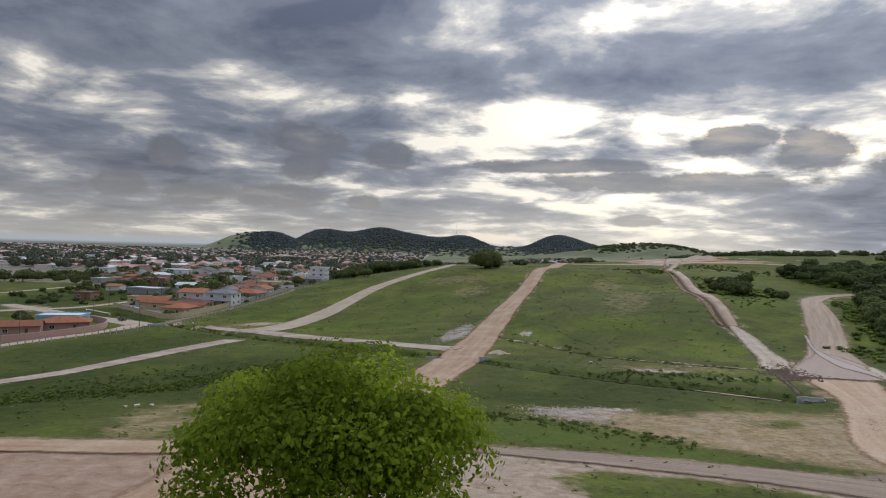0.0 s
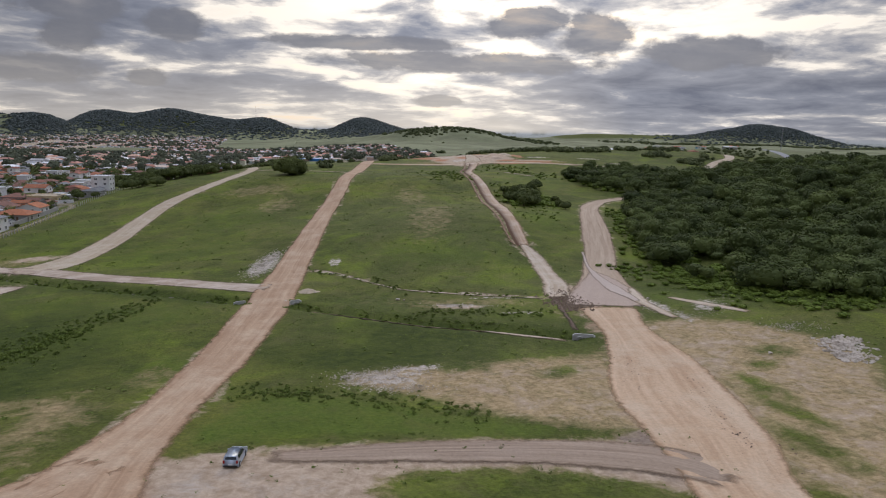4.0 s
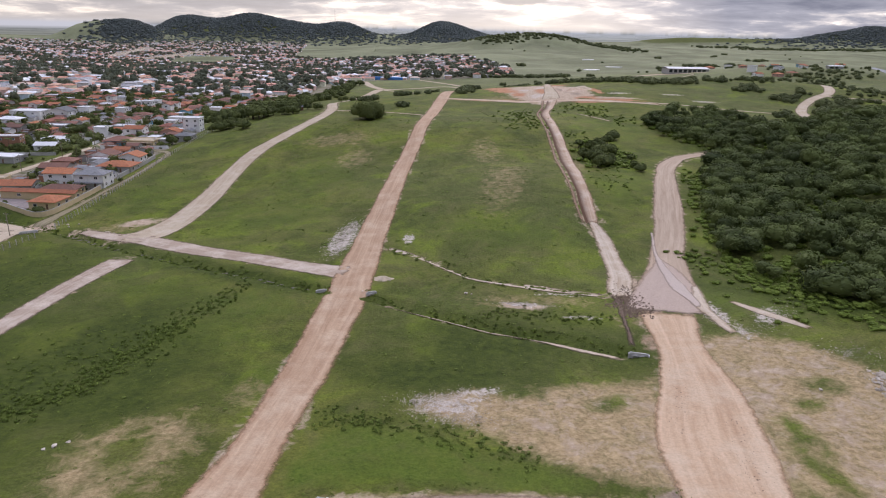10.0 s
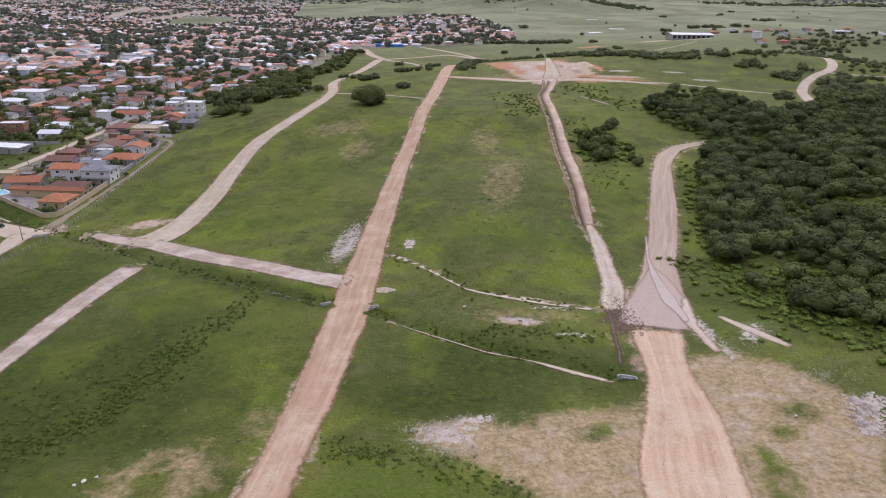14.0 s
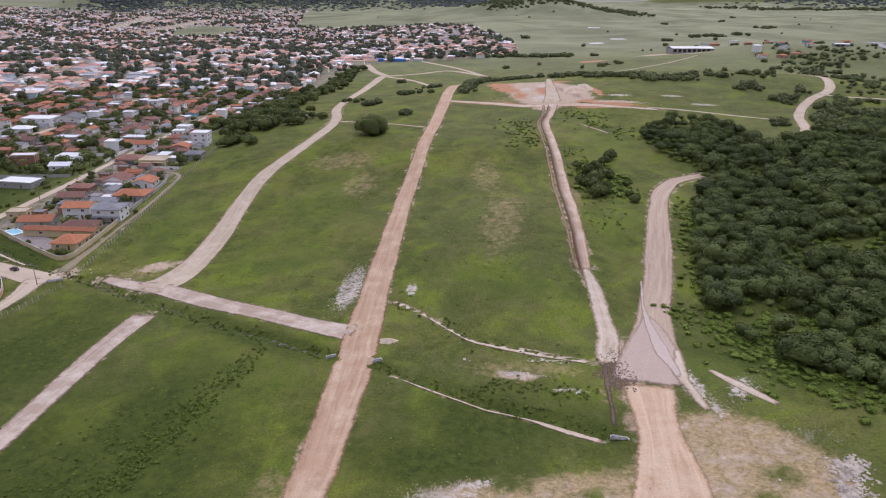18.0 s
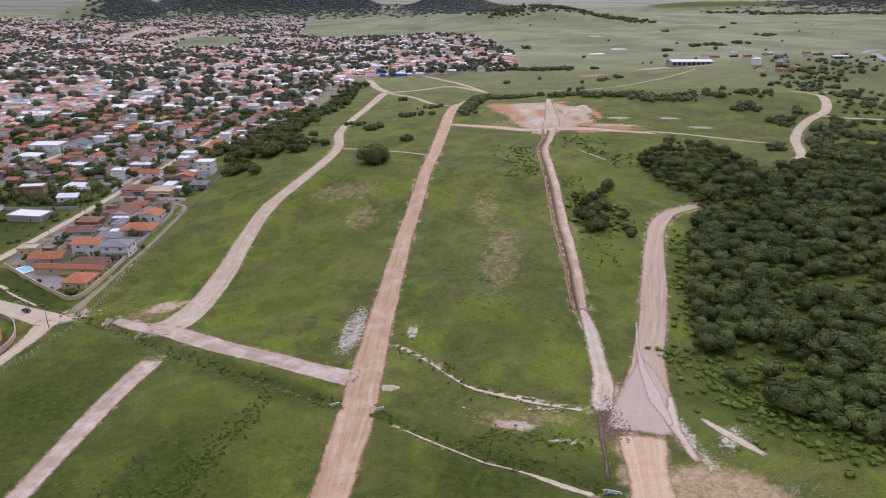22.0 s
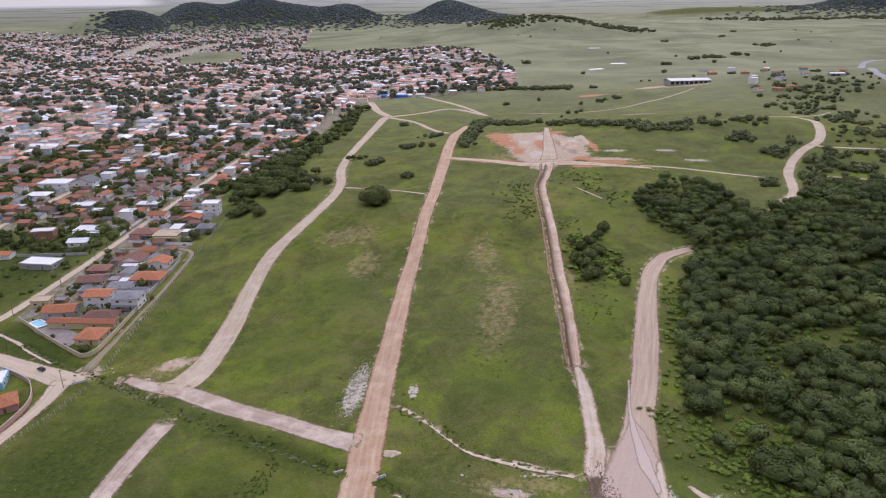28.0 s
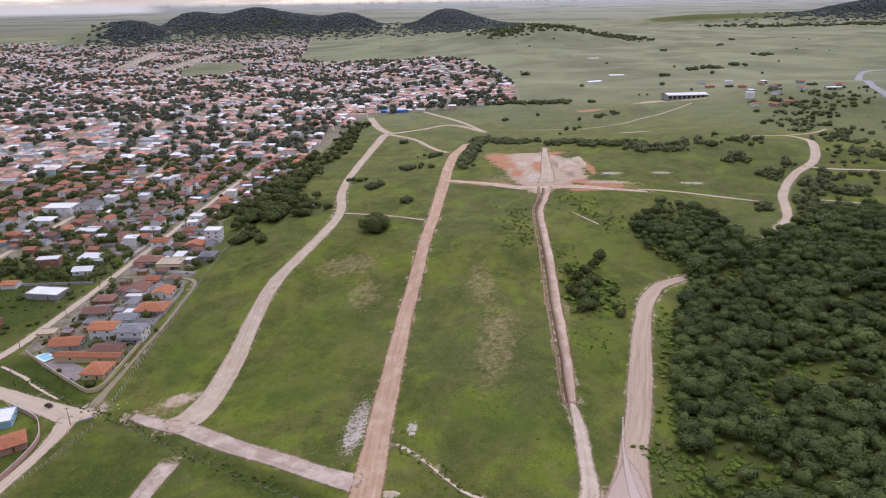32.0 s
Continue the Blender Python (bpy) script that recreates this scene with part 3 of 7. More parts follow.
def hills(x, y):
    z = np.zeros(np.shape(x))
    for cx, cy, rx, ry, h in HILLS:
        z = z + h * np.exp(-(((x - cx) / rx) ** 2 + ((y - cy) / ry) ** 2) * 1.1)
    return z


def to_line(x, y, pts):
    """Distance to a polyline."""
    d = np.full(np.shape(x), 1e9)
    for (ax, ay), (bx, by) in zip(pts[:-1], pts[1:]):
        ux, uy = bx - ax, by - ay
        k = np.clip(((x - ax) * ux + (y - ay) * uy) / (ux * ux + uy * uy), 0, 1)
        d = np.minimum(d, np.hypot(x - ax - k * ux, y - ay - k * uy))
    return d


CREEK_W = [(-190, 262), (-165, 246), (-140, 232), (-116, 217), (-92, 203), (-67, 188), (-46, 176), (-32, 168)]
CREEK_E = [(-21, 164), (-4, 153), (11, 143), (25, 137), (39, 129)]
TRAIL = [(-19, 206), (-5, 194), (7, 179), (22, 172), (42, 164)]
TRENCH = [(68, 470), (64, 440), (60, 365), (56, 305), (53.4, 260), (51, 233), (50.6, 224)]


def land(x, y):
    """Height of the ground."""
    x, y = np.asarray(x, dtype=float), np.asarray(y, dtype=float)
    z = swells(x, y)
    # the town lies on a long slope down to the lagoon, the highway on a rise
    z = z - 40 * smooth((y - 900) / 1200) * smooth((0.08 - x / np.maximum(y, 1)) / 0.3)
    z = z + 30 * np.exp(-(((x - 700) / 300) ** 2 + ((y - 1060) / 260) ** 2))
    z = z + hills(x, y)
    z = z - 1.3 * np.exp(-(np.minimum(to_line(x, y, CREEK_W), to_line(x, y, CREEK_E)) / 1.8) ** 2)
    z = z - 0.5 * np.exp(-(to_line(x, y, TRAIL) / 1.2) ** 2)
    roll = np.sin(x * 0.021 + 1.3) * np.sin(y * 0.017 + 0.4) + np.sin(x * 0.0063 - y * 0.0051)
    return z + roll * 4.0 * np.clip((y - 950) / 900, 0, 1) * (x > -0.1 * y)


def at(x, y, up=0.0):
    return Vector((x, y, float(land(x, y)) + up))


def blob(x, y, spots):
    """Soft union of ellipses (x, y, rx, ry, turn)."""
    m = np.zeros(np.shape(x))
    for cx, cy, rx, ry, a in spots:
        c, s = math.cos(radians(a)), math.sin(radians(a))
        u, v = ((x - cx) * c + (y - cy) * s) / rx, (-(x - cx) * s + (y - cy) * c) / ry
        m = np.maximum(m, np.clip(1.35 - 0.85 * np.sqrt(u * u + v * v), 0, 1))
    return m


# ---- roads: centre line with half width at each point ----
ROADS = {
    "road_west": ("pale_gravel", [(-113, 222, 6), (-104, 229, 7), (-100, 250, 6), (-100, 280, 5.5), (-101, 318, 5), (-99, 354, 5), (-91, 382, 4.8), (-81, 419, 4.5), (-77, 458, 4.2), (-85, 519, 4.2), (-90, 601, 4.5), (-91, 737, 5), (-85, 857, 6), (-78, 880, 6)]),
    "road_cross": ("worn_gravel", [(-131, 232, 2.3), (-118, 226, 3.7), (-105, 222, 4.6), (-92, 215, 4.6), (-77, 207, 4.6), (-59, 198, 4.4), (-42, 189, 4.6), (-28, 183, 5.5)]),
    "road_centre": ("pink_earth", [(-27, 40, 5.6), (-28.5, 54, 6.1), (-30.5, 65, 6.6), (-31, 76, 5.6), (-30, 90, 4.7), (-29, 105, 4.7), (-28, 119, 5.1), (-27, 143, 5.6), (-26, 174, 6.1), (-25, 210, 5.5), (-23, 253, 5.1), (-20, 307, 4.5), (-16, 354, 4.3), (-10, 425, 4.3), (-6, 480, 4.7), (-2, 540, 5.2), (5, 640, 5.6), (16, 735, 5.6), (22, 775, 4.7)]),
    "road_trench": ("trench_earth", [(76, 500, 6), (70, 470, 4.5), (63, 440, 4.5), (59, 365, 4.5), (55.0, 305, 4.4), (52, 260, 4.0), (50.4, 233, 3.5), (50.3, 222, 3.0)]),
    "road_strip": ("chalk_road", [(50.8, 225, 1.8), (51.6, 212, 2.6), (51.2, 200, 2.9), (50.3, 190, 3.2), (49.2, 178, 3.6), (47.0, 170, 3.6), (46.0, 162, 3.0)]),
    "road_forest": ("grey_gravel", [(55, 152, 8.1), (57, 160, 9.0), (60, 170, 8.1), (65, 184, 6.3), (69, 198, 5.2), (76, 219, 5.4), (84, 248, 5.4), (94.5, 284, 4.5), (103, 309, 4.5), (113, 326, 4.0), (123, 333, 3.6), (136, 338, 2.7)]),
    "road_sand": ("sand_road", [(54, 152, 7), (51, 132, 5.5), (48.2, 113, 7.7), (44, 95, 9.4), (41.4, 80, 8.2), (38.5, 68, 6.6), (34, 50, 6), (26, 30, 6)]),
    "track_sand": ("rut_earth", [(-14, 75.5, 1.5), (-3, 76, 3.0), (8, 76, 3.6), (18, 75.5, 3.8), (28, 74, 4.5), (34, 71, 4.5), (38, 66, 3)]),
    "track_apron": ("pink_earth", [(-72, 60, 3.4), (-52, 62, 3.6), (-38, 66, 4), (-31, 76, 4)]),
    "road_stub": ("worn_gravel", [(-111, 105, 3.5), (-107, 129, 3.6), (-106, 151, 3.8), (-105, 174, 4.2), (-101.5, 201, 4.6)]),
    "road_plaza": ("trench_earth", [(-4, 538, 4), (31, 522, 4), (61, 502, 5), (91, 496, 5), (122, 484, 3.5), (150, 476, 2)]),
    "road_far": ("pale_gravel", [(188, 371, 2.3), (196, 381, 3.3), (222, 414, 3.5), (245, 470, 3.9), (274, 515, 3.9), (306, 549, 4.3), (330, 597, 4.7), (342, 632, 4.7), (335, 655, 3.9), (318, 653, 2.0)]),
    "path_meadow": ("pale_gravel", [(-74, 454, 2), (-56, 447, 1.6), (-36, 441, 1.4), (-14, 431, 2)]),
    "path_trail": ("chalk_road", [(-19, 206, 1.1), (-12, 200, 1.0), (-5, 193, 0.9), (7, 178.5, 1.0), (15, 174, 1.3), (24, 170.5, 1.7), (34, 167, 1.4), (43, 163.5, 1.1)]),
    "path_ditch": ("chalk_road", [(-18, 161.5, 0.7), (-10, 155.5, 0.7), (-4, 151, 0.9), (4, 145.5, 0.7), (11, 141, 0.8), (18, 138.5, 0.9), (25, 134.5, 1.1), (32, 130.5, 1.5), (38, 127.5, 1.6)]),
    "path_woods": ("chalk_road", [(72, 159, 0.5), (76, 152.5, 1.2), (81, 145, 1.4), (84, 140, 0.7)]),
    "path_pasture": ("pale_gravel", [(82, 870, 1.2), (129, 849, 1.8), (169, 836, 2.0), (215, 849, 2.0), (255, 881, 2.2), (290, 905, 2.2), (345, 960, 2.0)]),
    "road_plaza_north": ("pale_gravel", [(78, 508, 7), (82, 535, 5.5), (86, 570, 4.5), (90, 610, 3.2), (94, 640, 2.6)]),
    "path_field": ("pale_gravel", [(140, 482, 1.4), (163, 479, 1.5), (187, 472, 1.6), (211, 462, 1.5), (223, 455, 1.0)]),
    "path_east": ("pale_gravel", [(290, 534, 1.6), (313, 528, 1.8), (355, 530, 1.5), (410, 536, 1.2)]),
    "path_low": ("pale_gravel", [(262, 455, 1.0), (277, 449, 1.6), (300, 438, 1.5), (335, 424, 1.0)]),
    "path_dell": ("pale_gravel", [(86, 442, 0.5), (92, 430, 0.9), (101, 413, 0.6)]),
    "path_rise": ("pale_gravel", [(291, 641, 1.6), (312, 650, 2.2), (335, 660, 2.4), (380, 705, 2), (427, 757, 2)]),
    "path_north": ("pale_gravel", [(-80, 878, 5), (-41, 900, 4), (4, 932, 4), (50, 862, 4)]),
    "path_fork": ("pale_gravel", [(-78, 874, 4), (-38, 822, 3.5), (0, 690, 3)]),
    "path_town": ("pale_gravel", [(-120, 1020, 6), (-99, 930, 6), (-79, 880, 6)]),
    "path_ridge": ("pale_gravel", [(-50, 1080, 4), (13, 963, 4), (48, 866, 3)]),
    "street_west": ("village_earth", [(-262, 225, 4.5), (-240, 262, 4), (-221, 282, 3.5), (-214, 320, 3), (-208, 400, 3), (-206, 485, 3), (-204, 600, 3), (-196, 820, 3.5)]),
    "street_creek": ("village_earth", [(-262, 282, 4), (-235, 270, 4), (-201, 253, 4), (-173, 240, 5), (-156, 233, 6), (-147, 235, 4)]),
    "street_south": ("village_earth", [(-156, 233, 5), (-155, 212, 3.2), (-158, 186, 3), (-160, 150, 3), (-162, 100, 3)]),
    "creek_bed": ("chalk_road", [(-214, 276, 0.8), (-196, 265, 1.0), (-180, 253, 1.0), (-168, 245, 0.8)]),
    "lane_fence": ("grassy_track", [(-151, 238, 3.5), (-150, 265, 1.9), (-149, 300, 1.7), (-148.5, 345, 1.8), (-150, 362, 2.0), (-160, 371, 2.0), (-182, 377, 2), (-205, 380, 2)]),
    "street_far": ("village_earth", [(-312, 330, 3), (-309, 425, 3), (-307, 493, 3), (-305, 616, 3), (-303, 760, 3)]),
    "highway": ("asphalt", [(540, 780, 7), (580, 870, 7), (613, 960, 7), (634, 1028, 7), (680, 1120, 7), (760, 1280, 7), (841, 1418, 7), (894, 1503, 7), (949, 1564, 7), (1011, 1610, 7), (1200, 1700, 7)]),
}


def spline(pts, step):
    """Evenly spaced points (with all columns) on a smooth line through pts."""
    p = np.array(pts, dtype=float)
    p = np.vstack((2 * p[0] - p[1], p, 2 * p[-1] - p[-2]))
    rows = []
    for i in range(1, len(p) - 2):
        n = max(2, int(np.hypot(*(p[i + 1] - p[i])[:2]) / step))
        for k in np.arange(n) / n:
            a, b, c, d = p[i - 1:i + 3]
            rows.append(0.5 * (2 * b + (c - a) * k + (2 * a - 5 * b + 4 * c - d) * k * k + (3 * b - a - 3 * c + d) * k ** 3))
    rows.append(p[-2])
    return np.array(rows)


rng = np.random.default_rng(7)


def wobble(s, seed, size):
    """Smooth random sway along s."""
    return size * (np.sin(s * 0.16 + seed) * 0.45 + np.sin(s * 0.37 + seed * 2.1) * 0.25 + np.sin(s * 0.83 + seed * 3.3) * 0.1 + np.sin(s * 0.07 + seed * 0.7) * 0.5)


def road(name, mat, pts, seed, lift=0.10, dug=False, ragged=0.28):
    """An earth road laid on the land: crowned, rutted, with ragged sunken edges."""
    near = np.hypot(pts[0][0], pts[0][1]) < 700
    c = spline(pts, 1.2 if near else 4.0)
    t = np.gradient(c[:, :2], axis=0)
    t /= np.linalg.norm(t, axis=1)[:, None]
    side = np.column_stack((t[:, 1], -t[:, 0]))
    s = np.concatenate(([0], np.cumsum(np.hypot(*np.diff(c[:, :2], axis=0).T))))
    cols = np.array([0, 0.035, 0.16, 0.27, 0.38, 0.5, 0.62, 0.73, 0.84, 0.965, 1.0])
    rut = np.array([-0.18, 0.0, 0.0, -0.05, 0.03, 0.05, 0.03, -0.05, 0.0, 0.0, -0.18])
    if dug:
        rut = np.array([-0.18, 0.10, 0.18, 0.02, -0.05, -0.05, 0.05, -0.75, 0.30, 0.25, -0.18])
    elif lift > 0.15:
        rut = rut * 0.2
    broad = 0.25 if c[:, 2].max() < 2.0 else 0.31
    left = c[:, 2] + broad + wobble(s, seed, ragged) + rng.normal(0, 0.1 * ragged, len(s))
    right = c[:, 2] + broad + wobble(s, seed + 5, ragged) + rng.normal(0, 0.1 * ragged, len(s))
    v, ac, al, rim = [], [], [], []
    for k, r in zip(cols, rut):
        off = -left + (left + right) * k
        xy = c[:, :2] + side * off[:, None]
        z = land(xy[:, 0], xy[:, 1]) + lift + r + rng.normal(0, 0.015, len(s))
        v.append(np.column_stack((xy, z)))
        ac.append(np.full(len(s), k + seed * 1.7))
        al.append(s)
        rim.append(np.minimum(np.minimum(k, 1 - k) * (left + right) * (1.0 if broad > 0.3 else 1.6) + (0.0 if broad > 0.3 else 0.25), np.minimum(s, s[-1] - s) * 0.6))
    m, n = len(cols), len(s)
    v = np.stack(v, 1).reshape(-1, 3)
    i = (np.arange(n - 1)[:, None] * m + np.arange(m - 1)[None]).ravel()
    f = np.column_stack((i, i + 1, i + m + 1, i + m))
    me = mesh_of(name, v, f, [mat], True, {"across": np.stack(ac, 1).ravel(), "along": np.stack(al, 1).ravel(), "rim": np.stack(rim, 1).ravel(), "groove": np.tile(np.array([0, 0, 0, 0, 0.15, 0.6, 1, 1, 0.8, 0.2, 0]) if dug else np.zeros(len(cols)), len(s))})
    return tagged(new(name, me), kind="structure")


LABELS = {"worn_gravel": "worn grey gravel road with white patches", "grassy_track": "grassy two-wheel track beside the fence", "rut_earth": "brown sand track with many tyre marks", "pink_earth": "wide reddish graded earth road across the meadow", "pale_gravel": "pale gravel track between grass verges", "sand_road": "broad orange sand road with tyre marks",
          "chalk_road": "pale chalky strip of worn earth", "trench_earth": "freshly dug earth road with pale spoil", "grey_gravel": "grey gravel road along the wood", "village_earth": "unpaved sandy village street", "asphalt": "grey asphalt country highway"}
for i, (name, (mat, pts)) in enumerate(ROADS.items()):
    tagged(road(name, mat, pts, i * 1.37, 0.10 + 0.012 * (i % 5), name == "road_trench"), LABELS[mat], "road")

# ---- ground: one sheet, fine near the meadow, coarse towards the horizon ----
LUSH = [(52, 84, 2.5, 12, 15), (54, 93, 3, 8, 15), (73, 118, 6, 3, -20), (66, 134, 8, 3, -30), (-75, 170, 30, 12, -25), (-60, 140, 22, 14, 0), (-48, 160, 16, 20, 0), (75, 158, 25, 12, -35), (110, 165, 50, 14, -30), (70, 262, 12, 40, -20), (98, 390, 25, 35, 0), (-70, 250, 30, 26, 0), (20, 215, 34, 18, -20), (-35, 118, 6, 12, 0), (150, 480, 60, 14, 0), (-125, 480, 12, 60, 0), (-75, 520, 10, 40, 0), (-125, 280, 14, 50, 0), (-60, 300, 26, 40, 0)]
DRY = [(24, 270, 12, 46, -6), (-45, 330, 12, 20, 0), (16, 160, 14, 6, -15), (-120, 236, 12, 8, 0), (60, 530, 45, 20, 0), (-58, 365, 24, 16, 0), (20, 330, 10, 30, 0), (-36, 112, 5, 9, 0), (30, 160, 12, 5, -15), (60, 300, 4, 20, 0)]
BARE = [(-114, 243, 8, 5, 35), (120, 500, 26, 5, -12), (57, 168, 9, 12, 0), (205, 735, 22, 10, 0), (300, 1004, 34, 12, 0), (345, 988, 44, 7, 0), (-150, 238, 8, 6, 0), (20, 157, 8, 2.5, -10), (140, 400, 4, 22, 30), (-238, 272, 16, 8, -30)]
RED = [(46, 616, 13, 24, 12), (50, 580, 10, 26, 20), (48, 600, 10, 26, 15), (120, 492, 24, 5, -10), (20, 527, 22, 5, -18), (58, 545, 6, 16, 0), (96, 606, 14, 8, 0), (104, 505, 10, 6, 0), (35, 520, 26, 6, -20), (104, 487, 18, 5, -8), (78, 560, 6, 22, 0), (203, 980, 22, 12, 0), (118, 540, 4, 24, 0)]
PALE = [(-34, 216, 7, 23, -8), (0, 107, 9, 5, 0), (6, 112, 8, 3, 10), (65, 150, 4, 14, 15), (77, 149, 4, 9, -35), (20, 158, 9, 3, -12), (30, 165, 12, 2.0, -8), (34, 149, 9, 2.0, -8), (-27, 122, 3, 9, 0), (-12, 213, 3, 8, 0), (107, 562, 9, 28, 0), (72, 530, 12, 16, 0), (84, 590, 12, 20, 0), (66, 575, 8, 14, 0), (68, 520, 5, 7, 0), (131, 521, 14, 6, 0), (-122, 230, 5, 3, 0), (172, 522, 14, 5, 0), (188, 498, 16, 5, 0), (222, 985, 12, 3, 0), (66, 152, 4, 10, 0), (68, 139, 4, 4, 0)]
GREENS = [(58, 88, 2.2, 8, 12), (60, 98, 2.0, 6, 12), (53, 76, 2.5, 8, 10), (73, 115, 4, 3, -20), (66, 108, 3, 2, 0), (14, 112, 5, 2, 0), (30, 108, 4, 2.5, 20), (-50, 90, 3, 6, 10), (-44, 78, 2, 6, 0)]
# worn ground with an outline of its own
SAND = [(-24, 76), (-18, 78), (-7, 79.5), (5, 80), (15, 80), (28, 79.5), (36, 84), (37, 66), (31, 63), (26, 67), (21, 70), (11, 71), (2, 70.5), (-1, 66), (2, 58), (6, 40), (-60, 40), (-75, 52), (-75, 64), (-52, 66.5), (-37, 68.5), (-28, 71)]
ASH = [(-25, 75), (-19, 77), (-12, 73), (-5, 72.5), (0, 67), (-8, 61), (-15, 59), (-25, 62)]
APRON = [(-75, 65), (-52, 67), (-38, 69), (-33, 78), (-25, 77), (-24, 70), (-21, 62), (-12, 52), (-12, 38), (-75, 38)]
BROWN = [(8, 79), (28, 79.5), (35, 87), (37, 72), (34, 64), (27, 68), (22, 71), (10, 73)]
# zones of the meadow with a darker green
DARK_GREEN = [(-88, 112, 26, 34, 10), (-62, 118, 16, 26, 0), (-255, 345, 40, 90, 0), (-190, 262, 40, 14, -33), (-100, 106, 36, 50, 0), (-84, 92, 20, 26, 0), (-126, 172, 22, 46, 0), (12, 136, 30, 15, -15), (-2, 121, 26, 9, 0), (-58, 182, 40, 7, -28), (-76, 140, 14, 40, 0), (-115, 80, 40, 30, 0), (96, 156, 30, 8, -35)]
BROWNS = [(93, 560, 4, 30, 5), (100, 525, 5, 10, 0), (49, 156, 5, 6, 0), (47, 100, 2, 12, 10), (-40, 64, 8, 1.6, 8)]
WEDGE = [(-24, 78), (-24, 87), (-21, 96), (-15, 101), (-3, 98), (5, 93), (11, 89), (21, 85), (26, 81), (16, 80), (4, 81), (-8, 82), (-18, 80)]
TAN_WEST = [(-7, 106), (-2, 112), (11, 114), (27, 116), (42, 118), (40, 99), (36, 80), (26, 83), (17, 88), (9, 94), (4, 98)]
TAN_EAST = [(56, 138), (68, 140), (79, 134), (86, 122), (88, 108), (68, 72), (50, 58), (44, 66), (46, 90), (48, 101), (52, 121)]
DRY_WEST = [(-50, 66), (-59, 82), (-60, 94), (-56, 101), (-45, 104), (-40, 98), (-39, 85), (-39, 75), (-41, 67)]
CLEARING = [(42, 627), (70, 622), (94, 613), (114, 555), (112, 507), (85, 496), (76, 481), (64, 489), (52, 528)]
FOREST_EDGE = [(140, 120), (108, 142), (92, 165), (82, 185), (88, 215), (101, 255), (116, 300), (132, 325)]


def outline(x, y, pts, soft):
    """1 inside a polygon, falling to 0 over soft metres round its edge."""
    m = np.zeros(np.shape(x))
    lo, hi = np.min(pts, axis=0) - soft, np.max(pts, axis=0) + soft
    k = (x > lo[0]) & (x < hi[0]) & (y > lo[1]) & (y < hi[1])
    px, py = x[k], y[k]
    inside = np.zeros(px.shape, dtype=bool)
    ring = list(pts) + [pts[0]]
    for (ax, ay), (bx, by) in zip(ring[:-1], ring[1:]):
        if ay != by:
            inside ^= ((ay > py) != (by > py)) & (px < (bx - ax) * (py - ay) / (by - ay) + ax)
    d = to_line(px, py, ring) * np.where(inside, 1, -1)
    m[k] = np.clip(0.5 + d / (2 * soft), 0, 1)
    return m


core_x, core_y = np.arange(-330, 331, 2.2), np.arange(20, 620, 2.2)


def stretched(start, stop, first, grow):
    out, step = [start], first
    while abs(out[-1]) < abs(stop) or (stop - start) * (stop - out[-1]) > 0:
        out.append(out[-1] + step * (1 if stop > start else -1))
        step = min(step * grow, 90)
    return np.array(out[1:])


gx = np.concatenate((stretched(core_x[0], -5400, 3, 1.05)[::-1], core_x, stretched(core_x[-1], 5400, 3, 1.05)))
gy = np.concatenate((stretched(core_y[0], -900, 3, 1.08)[::-1], core_y, stretched(core_y[-1], 5300, 2.6, 1.012)))
X, Y = np.meshgrid(gx, gy)
Z = land(X, Y)
near_road = np.full(X.shape, 1e9)
for name, (mat, pts) in ROADS.items():
    near_road = np.minimum(near_road, to_line(X, Y, [p[:2] for p in pts]) - np.mean([p[2] for p in pts]))
hum = np.sin(X * 0.9 + 2 * np.sin(Y * 0.31)) * np.sin(Y * 0.77 + 1.5 * np.sin(X * 0.23)) + 0.6 * np.sin(X * 0.37 - Y * 0.29)
Z = Z + 0.10 * hum * np.clip((near_road - 2) / 4, 0, 1) * (np.hypot(X, Y) < 800)
Z = Z - 1.3 * np.exp(-(to_line(X, Y, TRENCH) / 1.6) ** 2)
dirt = np.clip(0.40 - near_road * 0.30, 0, 0.4) * (near_road < 2)
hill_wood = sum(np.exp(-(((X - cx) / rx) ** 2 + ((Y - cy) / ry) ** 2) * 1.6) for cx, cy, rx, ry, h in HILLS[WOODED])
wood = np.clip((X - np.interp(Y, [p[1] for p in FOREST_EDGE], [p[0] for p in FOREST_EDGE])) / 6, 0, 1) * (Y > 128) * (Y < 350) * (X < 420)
TOWN_Y = [200, 230, 300, 430, 470, 600, 700, 980, 1040, 1100, 1130, 1381, 1700, 2050, 2200, 2390, 2414, 2586, 3000, 3400, 4100]
TOWN_X = [-170, -165, -154, -156, -172, -165, -152, -136, -112, 60, 118, 137, 125, 60, -30, -267, -389, -553, -620, -690, -790]
SPORTS_FIELD = [(-880, 2257), (-912, 2511), (-757, 2529), (-690, 2276), (-690, 2086), (-785, 2028)]
TERRACES = [[(-1116, 2339), (-1330, 3150)], [(-939, 2200), (-995, 2947)]]
yard_mask = np.clip((np.interp(Y, TOWN_Y, TOWN_X) + 4 - X) / 10, 0, 0.56) * (Y > 190) * (Y < 4100) * (1 - 0.75 * (Y < 286)) * (1 - 0.6 * (X < -212) * (Y < 420)) * (1 - outline(X, Y, SPORTS_FIELD, 8)) * (hills(X, Y) < 14)
n, m = X.shape
i = (np.arange(n - 1)[:, None] * m + np.arange(m - 1)[None]).ravel()
